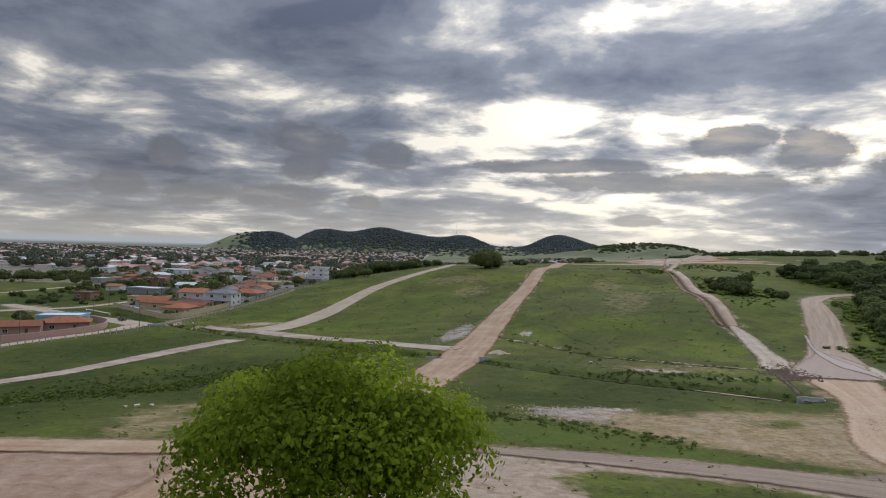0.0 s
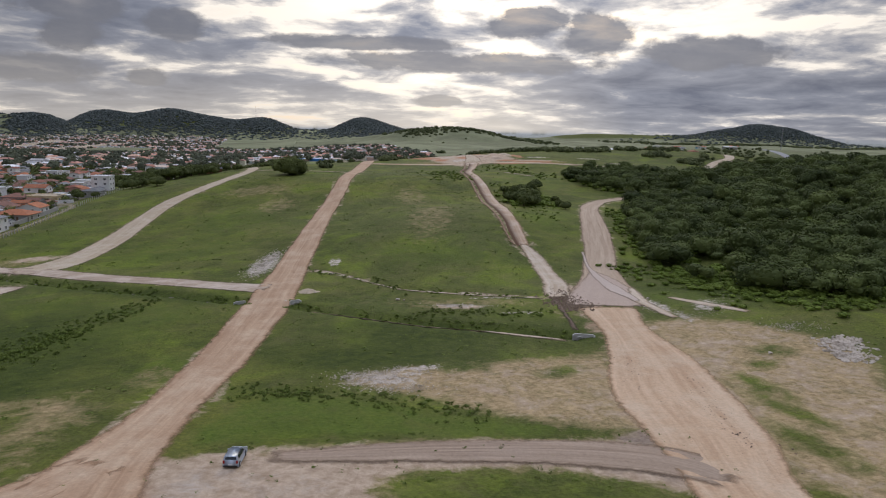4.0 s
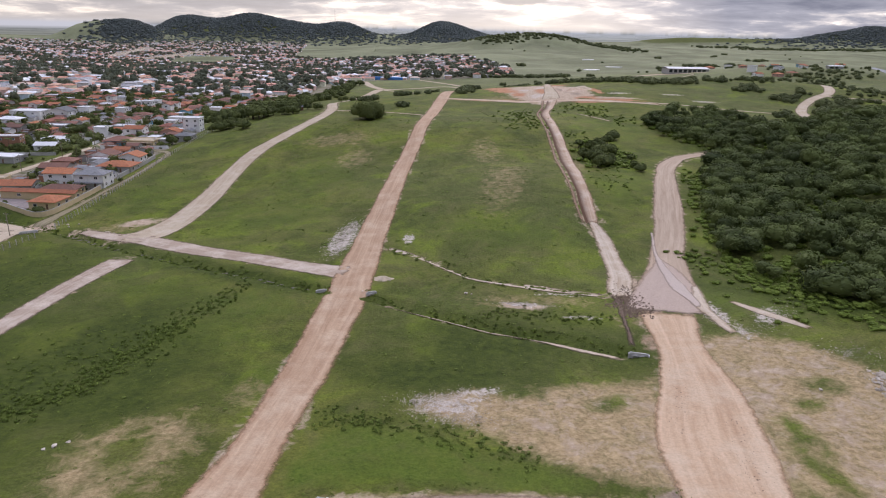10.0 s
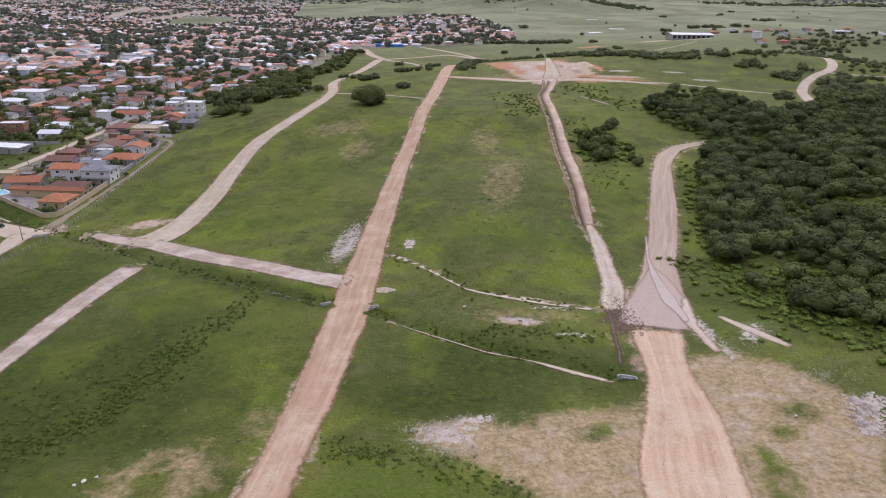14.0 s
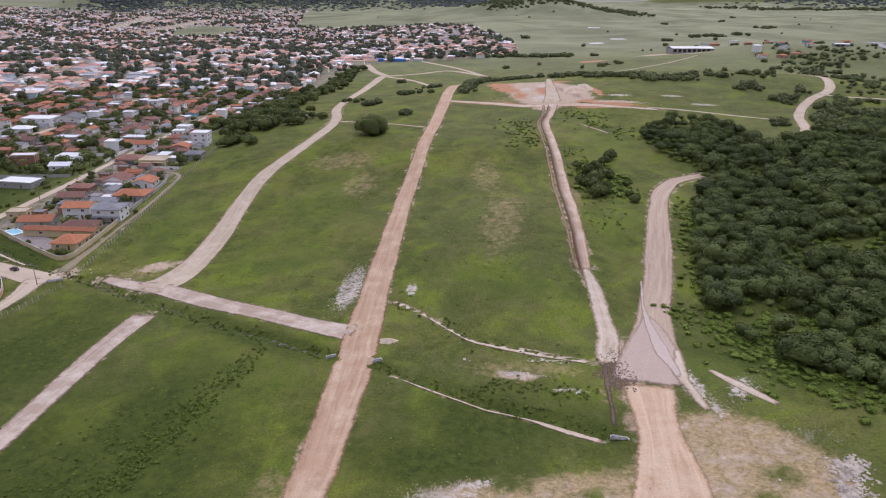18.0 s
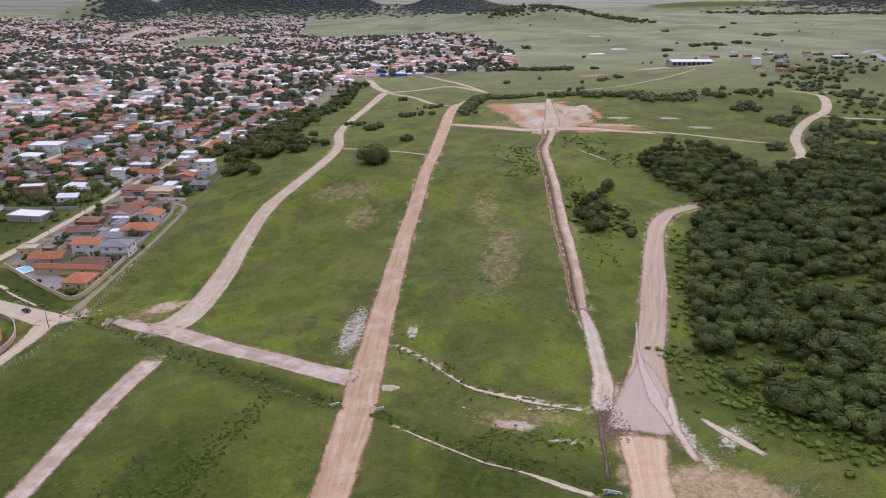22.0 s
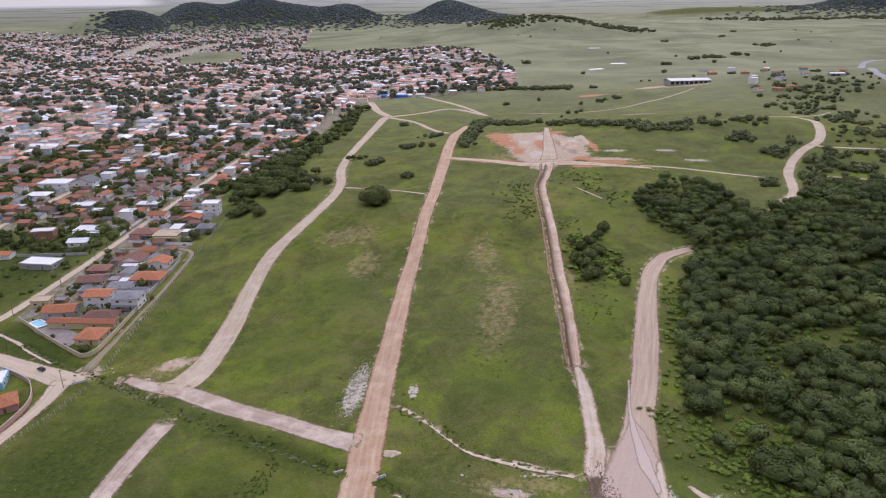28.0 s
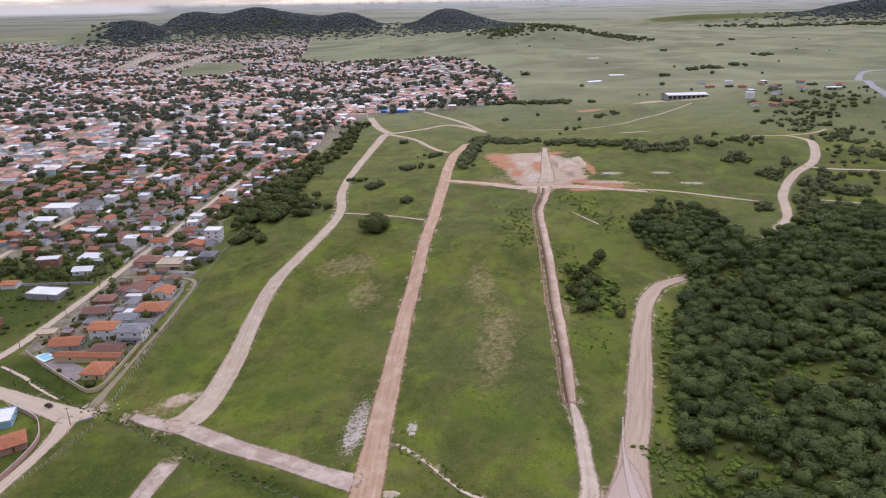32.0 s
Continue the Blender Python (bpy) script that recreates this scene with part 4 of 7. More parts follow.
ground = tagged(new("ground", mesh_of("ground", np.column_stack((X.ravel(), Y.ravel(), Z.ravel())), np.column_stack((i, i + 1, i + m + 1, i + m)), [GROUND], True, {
    "lush": np.maximum(0.6 * blob(X, Y, LUSH), 0.85 * outline(X, Y, WEDGE, 2)).ravel(), "dry": (1 - 0.7 * blob(X, Y, GREENS).ravel()) * np.maximum.reduce((0.52 * blob(X, Y, DRY), outline(X, Y, DRY_WEST, 5) * 0.74, outline(X, Y, TAN_WEST, 3) * 0.95, outline(X, Y, TAN_EAST, 4) * 0.95, outline(X, Y, SAND, 3) * 0.9)).ravel(), "bare": np.maximum.reduce((0.72 * blob(X, Y, BARE), dirt, 0.72 * outline(X, Y, SAND, 2), 0.36 * outline(X, Y, TAN_WEST, 3), 0.40 * outline(X, Y, TAN_EAST, 4) * (1 - blob(X, Y, GREENS)), 0.14 * outline(X, Y, DRY_WEST, 5), 0.8 * outline(X, Y, CLEARING, 6))).ravel(), "red": 0.72 * blob(X, Y, RED).ravel(), "ash": 0.4 * outline(X, Y, ASH, 3).ravel(), "dark_green": 0.85 * blob(X, Y, DARK_GREEN).ravel(), "earth": 0.68 * np.maximum(outline(X, Y, APRON, 3), outline(X, Y, [(38, 152), (52, 168), (58, 150), (56, 120), (44, 120)], 3) * 0.6).ravel(), "brown": np.maximum(0.6 * outline(X, Y, BROWN, 3), 0.6 * blob(X, Y, BROWNS)).ravel(),
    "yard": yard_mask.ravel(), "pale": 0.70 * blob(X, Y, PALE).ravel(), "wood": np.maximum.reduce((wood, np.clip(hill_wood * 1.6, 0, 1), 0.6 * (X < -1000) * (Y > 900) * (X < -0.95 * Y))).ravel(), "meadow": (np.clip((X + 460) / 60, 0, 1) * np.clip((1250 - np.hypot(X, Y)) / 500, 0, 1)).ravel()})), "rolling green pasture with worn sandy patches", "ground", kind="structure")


# ---- vegetation ----
def leaf_cloud(count, radius, flat, size, seed, hollow=0.55):
    """Leaf clumps as small bent quads on lumpy shells: verts (n*4, 3), faces."""
    r = np.random.default_rng(seed)
    lobes = r.normal(0, 1, (7, 3))
    lobes /= np.linalg.norm(lobes, axis=1)[:, None]
    d = r.normal(0, 1, (count, 3))
    d /= np.linalg.norm(d, axis=1)[:, None]
    d[:, 2] = np.where(d[:, 2] < -0.45, -d[:, 2], d[:, 2])
    lump = 0.72 + 0.38 * np.clip((d @ lobes.T), 0, 1).max(1) ** 3
    rad = radius * lump * (hollow + (1 - hollow) * r.random(count) ** 0.45)
    c = d * rad[:, None] * np.array([1, 1, flat])
    nrm = d + r.normal(0, 0.40, (count, 3))
    nrm /= np.linalg.norm(nrm, axis=1)[:, None]
    a = np.cross(nrm, r.normal(0, 1, (count, 3)))
    a /= np.linalg.norm(a, axis=1)[:, None]
    b = np.cross(nrm, a)
    w = size * (0.6 + 0.8 * r.random(count))[:, None]
    v = np.stack((c - a * w, c - b * w * 0.6 + nrm * w * 0.25, c + a * w, c + b * w * 0.6 + nrm * w * 0.2), 1).reshape(-1, 3)
    return v, np.arange(count * 4).reshape(-1, 4)


def heart(radius, flat, seed, cuts=3):
    """The dense inside of a crown: a lumpy rounded body of quads."""
    r = np.random.default_rng(seed)
    lobes = r.normal(0, 1, (7, 3))
    lobes /= np.linalg.norm(lobes, axis=1)[:, None]
    k = np.arange(cuts + 1) / cuts * 2 - 1
    a, b = np.meshgrid(k, k)
    v, f = [], []
    for axis in range(3):
        for side in (-1, 1):
            q = np.empty((a.size, 3))
            q[:, axis], q[:, (axis + 1) % 3], q[:, (axis + 2) % 3] = side, a.ravel() * side, b.ravel()
            i = (np.arange(cuts)[:, None] * (cuts + 1) + np.arange(cuts)[None]).ravel() + len(v) * a.size
            f.append(np.column_stack((i, i + 1, i + cuts + 2, i + cuts + 1)))
            v.append(q)
    d = np.concatenate(v)
    d /= np.linalg.norm(d, axis=1)[:, None]
    lump = (0.72 + 0.38 * np.clip(d @ lobes.T, 0, 1).max(1) ** 3) * r.uniform(0.62, 0.84, len(d))
    return d * (radius * lump)[:, None] * np.array([1, 1, flat]), np.concatenate(f)


def clustered(count, radius, flat, size, seed, clusters=16, bough=(0.42, 0.60), cuts=0):
    """A crown of several leafy boughs with gaps between them: verts, faces, and the bough of each vert."""
    r = np.random.default_rng(seed + 900)
    vs, fs, which, base = [], [], [], 0
    each = count // clusters
    for k in range(clusters):
        d = r.normal(0, 1, 3)
        d /= np.linalg.norm(d)
        d[2] = abs(d[2]) * 0.9 - 0.25
        c = d * radius * r.uniform(0.30, 1.10 - bough[1] * 0.8)
        rad = radius * r.uniform(*bough)
        v, f = leaf_cloud(each, rad, 0.8, size, seed * 31 + k, 0.6 if cuts else 0.3)
        if cuts:
            hv, hf = heart(rad, 0.8, seed * 31 + k, cuts)
            v, f = np.concatenate((v, hv)), np.concatenate((f, hf + len(v)))
        vs.append(v + c * np.array([1, 1, flat]))
        fs.append(f + base)
        base += len(v)
        which.append(np.full(len(v), k))
    return np.concatenate(vs), np.concatenate(fs), np.concatenate(which)


def crowns(name, places, leaf, count, variants, seed, size=0.16, cuts=3):
    """Many crowns as one joined mesh; places: rows x, y, z of the crown's middle, radius, flatness."""
    r = np.random.default_rng(seed)
    kinds = []
    for k in range(variants):
        v, f = leaf_cloud(count, 1.0, 1.0, size, seed * 10 + k, 0.66 if cuts else 0.55)
        if cuts:
            hv, hf = heart(1.0, 1.0, seed * 10 + k, cuts)
            v, f = np.concatenate((v, hv)), np.concatenate((f, hf + len(v)))
        kinds.append((v, f))
    vs, fs, tint, base = [], [], [], 0
    for k, (x, y, z, rad, flat) in enumerate(places):
        v, f = kinds[k % variants]
        a = r.random() * 6.283
        c, s = math.cos(a), math.sin(a)
        lx, ly = v[:, 0] * rad * r.uniform(0.8, 1.3), v[:, 1] * rad * r.uniform(0.8, 1.15)
        vs.append(np.column_stack((lx * c - ly * s + x, lx * s + ly * c + y, v[:, 2] * rad * flat + z)))
        fs.append(f + base)
        base += len(v)
        tint.append(np.full(len(v), r.random()))
    return new(name, mesh_of(name, np.concatenate(vs), np.concatenate(fs), [leaf], True, {"tint": np.concatenate(tint)}))


def trunk_mesh(height, girth, spread, seed, limbs=5):
    """A tapered, bent trunk that divides into limbs."""
    r = random.Random(seed)
    v, f = [], []

    def stem(a, b, ra, rb, sides=6, bend=0.1):
        base = len(v)
        a, b = Vector(a), Vector(b)
        d = (b - a)
        u = d.orthogonal().normalized()
        w = d.normalized().cross(u)
        sway = u * r.uniform(-bend, bend) * d.length + w * r.uniform(-bend, bend) * d.length
        for k in range(4):
            q = k / 3
            c = a + d * q + sway * math.sin(q * math.pi)
            rad = ra + (rb - ra) * q
            for j in range(sides):
                an = j * 2 * math.pi / sides
                v.append(c + u * math.cos(an) * rad + w * math.sin(an) * rad)
        for k in range(3):
            for j in range(sides):
                n = (j + 1) % sides
                f.append((base + k * sides + j, base + k * sides + n, base + (k + 1) * sides + n, base + (k + 1) * sides + j))

    fork = Vector((r.uniform(-0.05, 0.05) * height, r.uniform(-0.05, 0.05) * height, height * 0.5))
    stem((0, 0, -0.4), fork, girth, girth * 0.7, 8)
    for k in range(limbs):
        an = k * 6.283 / limbs + r.uniform(-0.4, 0.4)
        tip = fork + Vector((math.cos(an) * spread * 0.6, math.sin(an) * spread * 0.6, height * r.uniform(0.25, 0.42)))
        stem(fork - Vector((0, 0, 0.2)), tip, girth * 0.5, girth * 0.12, 5, 0.2)
    return poly("trunk", v, f, "bark")


def tree_kind(height, radius, flat, count, size, leaf, seed, label, category="tree", boughs=16, bough=(0.42, 0.60), cuts=3):
    ob = tagged(new("tree" if category == "tree" else "bush"), label, category)
    part("trunk", trunk_mesh(height * 0.9, radius * 0.06 + 0.05, radius * 0.5, seed), ob)
    v, f, which = clustered(count, radius, flat, size, seed, boughs, bough, cuts)
    v[:, 2] += height - radius * flat * 0.95
    tint = (np.random.default_rng(seed).random(boughs) * 0.8)[which]
    part("crown", mesh_of("crown", v, f, [leaf], True, {"tint": tint}), ob)
    return ob


def planted(kind, x, y, turn=0.0, scale=1.0):
    ob = copy_thing(kind, Matrix.Identity(4))
    ob.matrix_basis = Matrix.Translation(at(x, y)) @ Matrix.Rotation(turn, 4, "Z") @ Matrix.Scale(scale, 4)
    return ob


# the tall tree close below the start of the flight
tall = tree_kind(15.4, 6.2, 0.9, 34000, 0.105, "near_leaf", 3, "tall bright green leafy tree standing alone by the sand", "tree", 40, (0.20, 0.42), 0)
tall.matrix_basis = Matrix.Translation(at(-9.5, 25))
# the round dark tree in the meadow
lone = tree_kind(12.8, 11.4, 0.78, 11000, 0.36, "tree_leaf", 4, "broad round dark green tree alone in the meadow", "tree", 30)
lone.matrix_basis = Matrix.Translation(at(-47, 414))
KINDS = [tree_kind(h, r, fl, n, 0.33, "tree_leaf", 20 + i, lab) for i, (h, r, fl, n, lab) in enumerate((
    (5.8, 3.8, 0.85, 1300, "dark green garden tree among village houses"), (4.6, 2.9, 0.9, 900, "small dark green tree among village houses"),
    (8.2, 5.4, 0.8, 1700, "large spreading dark green tree behind village houses"), (5.0, 4.6, 0.62, 1200, "low wide dark green tree at a garden edge")))]


# woods on the slope
def in_woods(x, y):
    edge = np.interp(y, [p[1] for p in FOREST_EDGE], [p[0] for p in FOREST_EDGE])
    main = (x > edge) & (y > 128) & (y < 352 - 0.06 * (x - 130)) & (x < 430)
    upper = (x > 150) & (x < 420) & (y >= 345) & (y < 420) & (x > 150 + (y - 345) * 1.3)
    dell = ((x - 149) / 30) ** 2 + ((y - 396) / 52) ** 2 < 1
    return main | upper | dell


GLADES = [(104, 188, 9, 12), (124, 222, 7, 11), (193, 291, 16, 6), (135, 234, 6, 7), (104, 171, 11, 6), (152, 238, 12, 5), (190, 330, 14, 5), (168, 262, 6, 5), (230, 300, 12, 6), (250, 240, 9, 7)]


def in_glade(x, y):
    return max(1 - ((x - cx) / a) ** 2 - ((y - cy) / b) ** 2 for cx, cy, a, b in GLADES) > 0


pts = []
for x in np.arange(70, 430, 4.0):
    for y in np.arange(125, 460, 4.0):
        px, py = x + rng.uniform(-2.4, 2.4), y + rng.uniform(-2.4, 2.4)
        if in_glade(px, py) and rng.random() < 0.8:
            continue
        if in_woods(px, py) and rng.random() > 0.05 + 0.5 * (math.sin(px * 0.045 + 1) * math.sin(py * 0.061) + 0.5 * math.sin(px * 0.11) * math.sin(py * 0.13) > 0.72) + 0.15 * (py > 350 and px < 185):
            rad = rng.uniform(1.5, 2.9) if rng.random() < 0.58 else rng.uniform(2.9, 4.6) if rng.random() < 0.8 else rng.uniform(4.6, 6.2)
            pts.append((px, py, rad, rng.uniform(0.6, 0.85)))
pts = np.array(pts)
rows = np.column_stack((pts[:, :2], land(pts[:, 0], pts[:, 1]) + 1.5 + pts[:, 2] * rng.uniform(0.25, 0.8, len(pts)), pts[:, 2:]))
for name, pick, count, size, label in (("woodland", rows[:, 3] >= 2.9, 360, 0.095, "dense dark green scrub woodland on the slope"), ("thicket", rows[:, 3] < 2.9, 190, 0.13, "low mixed green thicket between the woodland trees")):
    tagged(crowns(name, rows[pick], "forest_leaf", count, 9, 5, size, 3), label, name, kind="stuff")

# brush, hedges and lone trees, each sort joined
def scatter(line, count, spread, lo, hi, seed, flat=0.7):
    """Rows for crowns() strewn along a line."""
    r = np.random.default_rng(seed)
    p = spline(line, 2.0)
    q = p[r.integers(0, len(p), count)][:, :2] + r.normal(0, spread, (count, 2))
    rad = r.uniform(lo, hi, count)
    return np.column_stack((q, land(q[:, 0], q[:, 1]) + rad * flat * 0.45, rad, np.full(count, flat)))


def filled(box, count, lo, hi, seed, flat=0.75, keep=None):
    r = np.random.default_rng(seed)
    q = np.column_stack((r.uniform(box[0], box[1], count), r.uniform(box[2], box[3], count)))
    if keep is not None:
        q = q[keep(q[:, 0], q[:, 1])]
    rad = r.uniform(lo, hi, len(q))
    return np.column_stack((q, land(q[:, 0], q[:, 1]) + rad * flat * 0.5, rad, np.full(len(q), flat)))


brush = np.concatenate((
    scatter([(88, 172), (95, 160), (104, 148), (118, 142), (150, 135)], 480, 7.5, 0.5, 1.6, 11), scatter([(74, 196), (84, 180), (93, 172)], 130, 4.5, 0.4, 1.4, 12),
    scatter([(76, 300), (73, 330), (76, 352)], 90, 4.5, 1.0, 2.6, 13), scatter([(70, 312), (88, 330), (84, 300)], 60, 4.0, 0.8, 2.2, 14), scatter([(68, 372), (72, 340), (70, 290), (66, 255)], 120, 4.5, 0.3, 1.0, 15),
    scatter([(48, 460), (50, 420), (46, 380)], 160, 6.0, 0.4, 1.2, 16), scatter([(88, 470), (100, 440), (112, 410)], 130, 8.0, 0.4, 1.3, 17), scatter([(86, 205), (98, 250), (112, 300)], 160, 3.0, 0.6, 1.8, 18)))
brush[:, 4] *= 0.65
under = filled((72, 300, 128, 420), 3600, 1.2, 2.5, 36, 0.5, in_woods)
tagged(crowns("undergrowth", under, "brush_leaf", 60, 6, 15, 0.22, 2), "rough green undergrowth beneath the woodland trees", "undergrowth", kind="stuff")
tagged(crowns("brush", brush, "brush_leaf", 50, 6, 6, 0.24, 2), "low bright green brush along the woodland edge", "brush", kind="stuff")
reeds = np.concatenate((scatter(CREEK_W, 420, 1.5, 0.15, 0.7, 21), scatter([(p[0], p[1] + 1) for p in CREEK_E], 240, 1.3, 0.15, 0.6, 22), scatter([(-88, 84), (-84, 99), (-76, 106), (-71, 112), (-68, 124), (-64, 142)], 760, 3.0, 0.15, 0.65, 23, 0.6), scatter([(-95, 96), (-84, 116), (-76, 138)], 260, 6.0, 0.15, 0.5, 28, 0.6), scatter([(-66, 140), (-60, 156), (-56, 172)], 160, 2.2, 0.2, 0.7, 29, 0.6),
                        scatter(TRAIL, 60, 2.0, 0.3, 0.7, 24), scatter([(-20, 101), (-14, 101), (-4, 98), (6, 93), (14, 88)], 230, 2.0, 0.12, 0.5, 25, 0.6), scatter([(10, 153), (24, 150), (38, 147)], 120, 2.2, 0.15, 0.6, 27)))
tagged(crowns("creek_scrub", reeds, "scrub_leaf", 44, 6, 7, 0.30, 0), "dark green scrub along ditches and damp hollows", "scrub", kind="stuff")


def meadow(x, y):
    d = np.full(np.shape(x), 1e9)
    for name, (mat, p) in ROADS.items():
        d = np.minimum(d, to_line(x, y, [q[:2] for q in p]) - np.max([q[2] for q in p]))
    worn = np.maximum.reduce([outline(x, y, p, 2) for p in (SAND, TAN_WEST, TAN_EAST, CLEARING)])
    return (d > 1.0) & (x > -141) & (blob(x, y, BARE) < 0.5) & ~in_woods(x, y) & (worn < 0.3)


tufts = np.concatenate((filled((-140, 110, 66, 200), 1900, 0.2, 0.6, 31, 0.35, meadow), filled((-140, 75, 200, 470), 1500, 0.3, 0.9, 32, 0.35, meadow)))
tagged(crowns("grass_tufts", tufts, "grass_leaf", 12, 8, 8, 0.4, 0), "uneven tufts of meadow grass", "grass", kind="stuff")
dry_tufts = np.concatenate((filled((44, 90, 66, 140), 1500, 0.12, 0.35, 33, 0.5, lambda x, y: blob(x, y, DRY) > 0.4), filled((-34, 40, 50, 84), 170, 0.12, 0.4, 34, 0.5), filled((-64, -32, 64, 106), 600, 0.12, 0.32, 35, 0.5, lambda x, y: blob(x, y, DRY) > 0.4)))
tagged(crowns("sand_weeds", dry_tufts, "grass_leaf", 8, 6, 9, 0.45, 0), "sparse weeds on dry sand", "weeds", kind="stuff")


def open_land(x, y):
    return (x > np.interp(y, TOWN_Y, TOWN_X) + 25) & (np.sin(x * 0.012 + 0.7) * np.sin(y * 0.009) > 0.25)


def clumps(spots, lo, hi, seed, flat=0.8):
    """Bushes in clumps: x, y, reach."""
    r = np.random.default_rng(seed)
    q = np.array([(x + r.normal(0, reach * 0.5), y + r.normal(0, reach * 0.7)) for x, y, reach in spots for k in range(int(4 + reach * 1.1))])
    rad = r.uniform(lo, hi, len(q))
    return np.column_stack((q, land(q[:, 0], q[:, 1]) + rad * flat * 0.5, rad, np.full(len(q), flat)))


hedges = np.concatenate((scatter([(11, 578), (17, 620), (21, 670), (28, 740), (37, 800)], 260, 5.0, 2.0, 5.0, 41), scatter([(37, 805), (60, 768), (76, 712), (91, 699)], 150, 7, 2.0, 4.6, 42), scatter([(104, 672), (129, 640), (167, 620), (187, 592), (212, 606), (229, 622)], 170, 6, 2.0, 4.6, 40),
                         clumps([(-61, 524, 9), (-31, 597, 9), (-18, 664, 10), (-55, 809, 5), (-30, 475, 4), (-80, 559, 3), (80, 950, 4), (206, 922, 9), (230, 935, 5), (223, 1059, 6), (239, 602, 6), (273, 618, 14), (248, 558, 12), (240, 552, 9), (281, 540, 4), (408, 702, 12), (436, 733, 8), (397, 652, 8), (367, 587, 14), (380, 586, 10), (295, 507, 8), (262, 420, 9)], 1.5, 3.8, 53),
                         clumps([(256, 509, 10), (260, 520, 7), (281, 494, 10), (269, 480, 10), (289, 471, 14), (221, 434, 9), (228, 440, 7), (240, 425, 8), (256, 432, 12), (249, 455, 6), (255, 396, 16), (285, 425, 12), (300, 400, 16), (300, 470, 12), (330, 390, 18), (360, 420, 14), (235, 395, 12), (270, 405, 14)], 1.8, 4.4, 54),
                         scatter([(310, 480), (360, 560), (403, 693)], 70, 20, 1.5, 4.2, 44), scatter([(330, 350), (420, 420), (520, 520)], 150, 34, 1.5, 4.0, 46),
                         scatter([(60, 1120), (130, 1105), (190, 1080)], 90, 10, 3.0, 6.0, 47), scatter([(400, 760), (480, 900), (560, 980)], 150, 30, 2, 5, 48), scatter([(189, 2814), (330, 2870), (472, 2868), (607, 2841), (757, 2764)], 420, 34, 4, 9, 49), scatter([(110, 2960), (160, 2900), (240, 2780)], 110, 40, 4, 9, 50), scatter([(1450, 3900), (2000, 3950), (2600, 3800), (3100, 3600)], 420, 60, 7, 13, 55),
                         clumps([(415, 925, 6), (445, 930, 5), (480, 1010, 7), (505, 1065, 8), (455, 1110, 6), (520, 1140, 7), (560, 1060, 6)], 1.6, 3.6, 58), clumps([(620, 1640, 26), (700, 1700, 18), (560, 1600, 14), (880, 1960, 22), (470, 1500, 9), (178, 1620, 9), (1115, 2796, 12), (960, 2500, 10), (700, 2300, 9), (1000, 1500, 12)], 3.0, 6.5, 56),
                         filled((-100, 1500, 1000, 3000), 90, 3, 6, 51, 0.8, open_land), filled((120, 900, 560, 1100), 130, 1.5, 4, 52, 0.8, open_land)))
clear = np.full(len(hedges), 1e9)
for name, (mat, p) in ROADS.items():
    clear = np.minimum(clear, to_line(hedges[:, 0], hedges[:, 1], [q[:2] for q in p]) - np.max([q[2] for q in p]))
hedges = hedges[(clear > hedges[:, 3] * 0.8) & (outline(hedges[:, 0], hedges[:, 1], CLEARING, 3) < 0.1)]
tagged(crowns("hedgerow_trees", hedges, "hedge_leaf", 90, 7, 12, 0.18), "scattered dark trees and hedges on far pasture", "trees", kind="stuff")
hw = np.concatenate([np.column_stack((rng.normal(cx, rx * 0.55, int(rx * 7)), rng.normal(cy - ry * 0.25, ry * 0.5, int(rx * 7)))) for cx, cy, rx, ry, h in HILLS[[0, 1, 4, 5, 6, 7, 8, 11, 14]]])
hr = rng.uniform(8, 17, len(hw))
tagged(crowns("hill_woods", np.column_stack((hw, land(hw[:, 0], hw[:, 1]) + hr * 0.08, hr, np.full(len(hw), 0.45))), "hazed_hill_leaf", 26, 6, 13, 0.26, 2), "dark woods on the far hills", "woods", kind="stuff")

# hedge trees between the village and the meadow, and single garden trees
r = random.Random(5)
for x, y, spread, count, ks in ((-132, 432, 9, 7, (0, 1, 3)), (-120, 468, 12, 10, (0, 2, 3)), (-118, 500, 16, 9, (0, 1, 2)), (-150, 470, 10, 8, (0, 2)), (-150, 560, 20, 14, (0, 2, 3)), (-140, 640, 18, 12, (0, 2)), (-138, 740, 16, 12, (0, 2)), (-130, 850, 14, 10, (0, 2)), (-122, 940, 10, 7, (0, 2)), (-75, 560, 10, 3, (1,))):
    for k in range(count):
        planted(KINDS[r.choice(ks)], x + r.uniform(-spread, spread), y + r.uniform(-spread, spread) * 1.8, r.random() * 6.28, r.uniform(0.8, 1.25))


belt = spline([(-172, 505), (-150, 548), (-146, 597), (-138, 636), (-137, 689), (-132, 740), (-124, 800), (-126, 860), (-128, 920)], 3.0)
far_belt = scatter([(-146, 597), (-138, 636), (-137, 689), (-132, 740), (-124, 800), (-126, 860), (-128, 920)], 90, 6.0, 3.0, 5.6, 57, 0.85)
tagged(crowns("tree_belt", far_belt, "tree_leaf", 110, 7, 16, 0.17), "belt of dark trees between town and meadow", "trees", kind="stuff")
for k in range(34):
    x, y = belt[r.randrange(len(belt) // 3)]
    planted(KINDS[r.choice((0, 2, 2, 3))], x + r.uniform(-12, 9), y + r.uniform(-6, 6), r.random() * 6.28, r.uniform(0.9, 1.4))
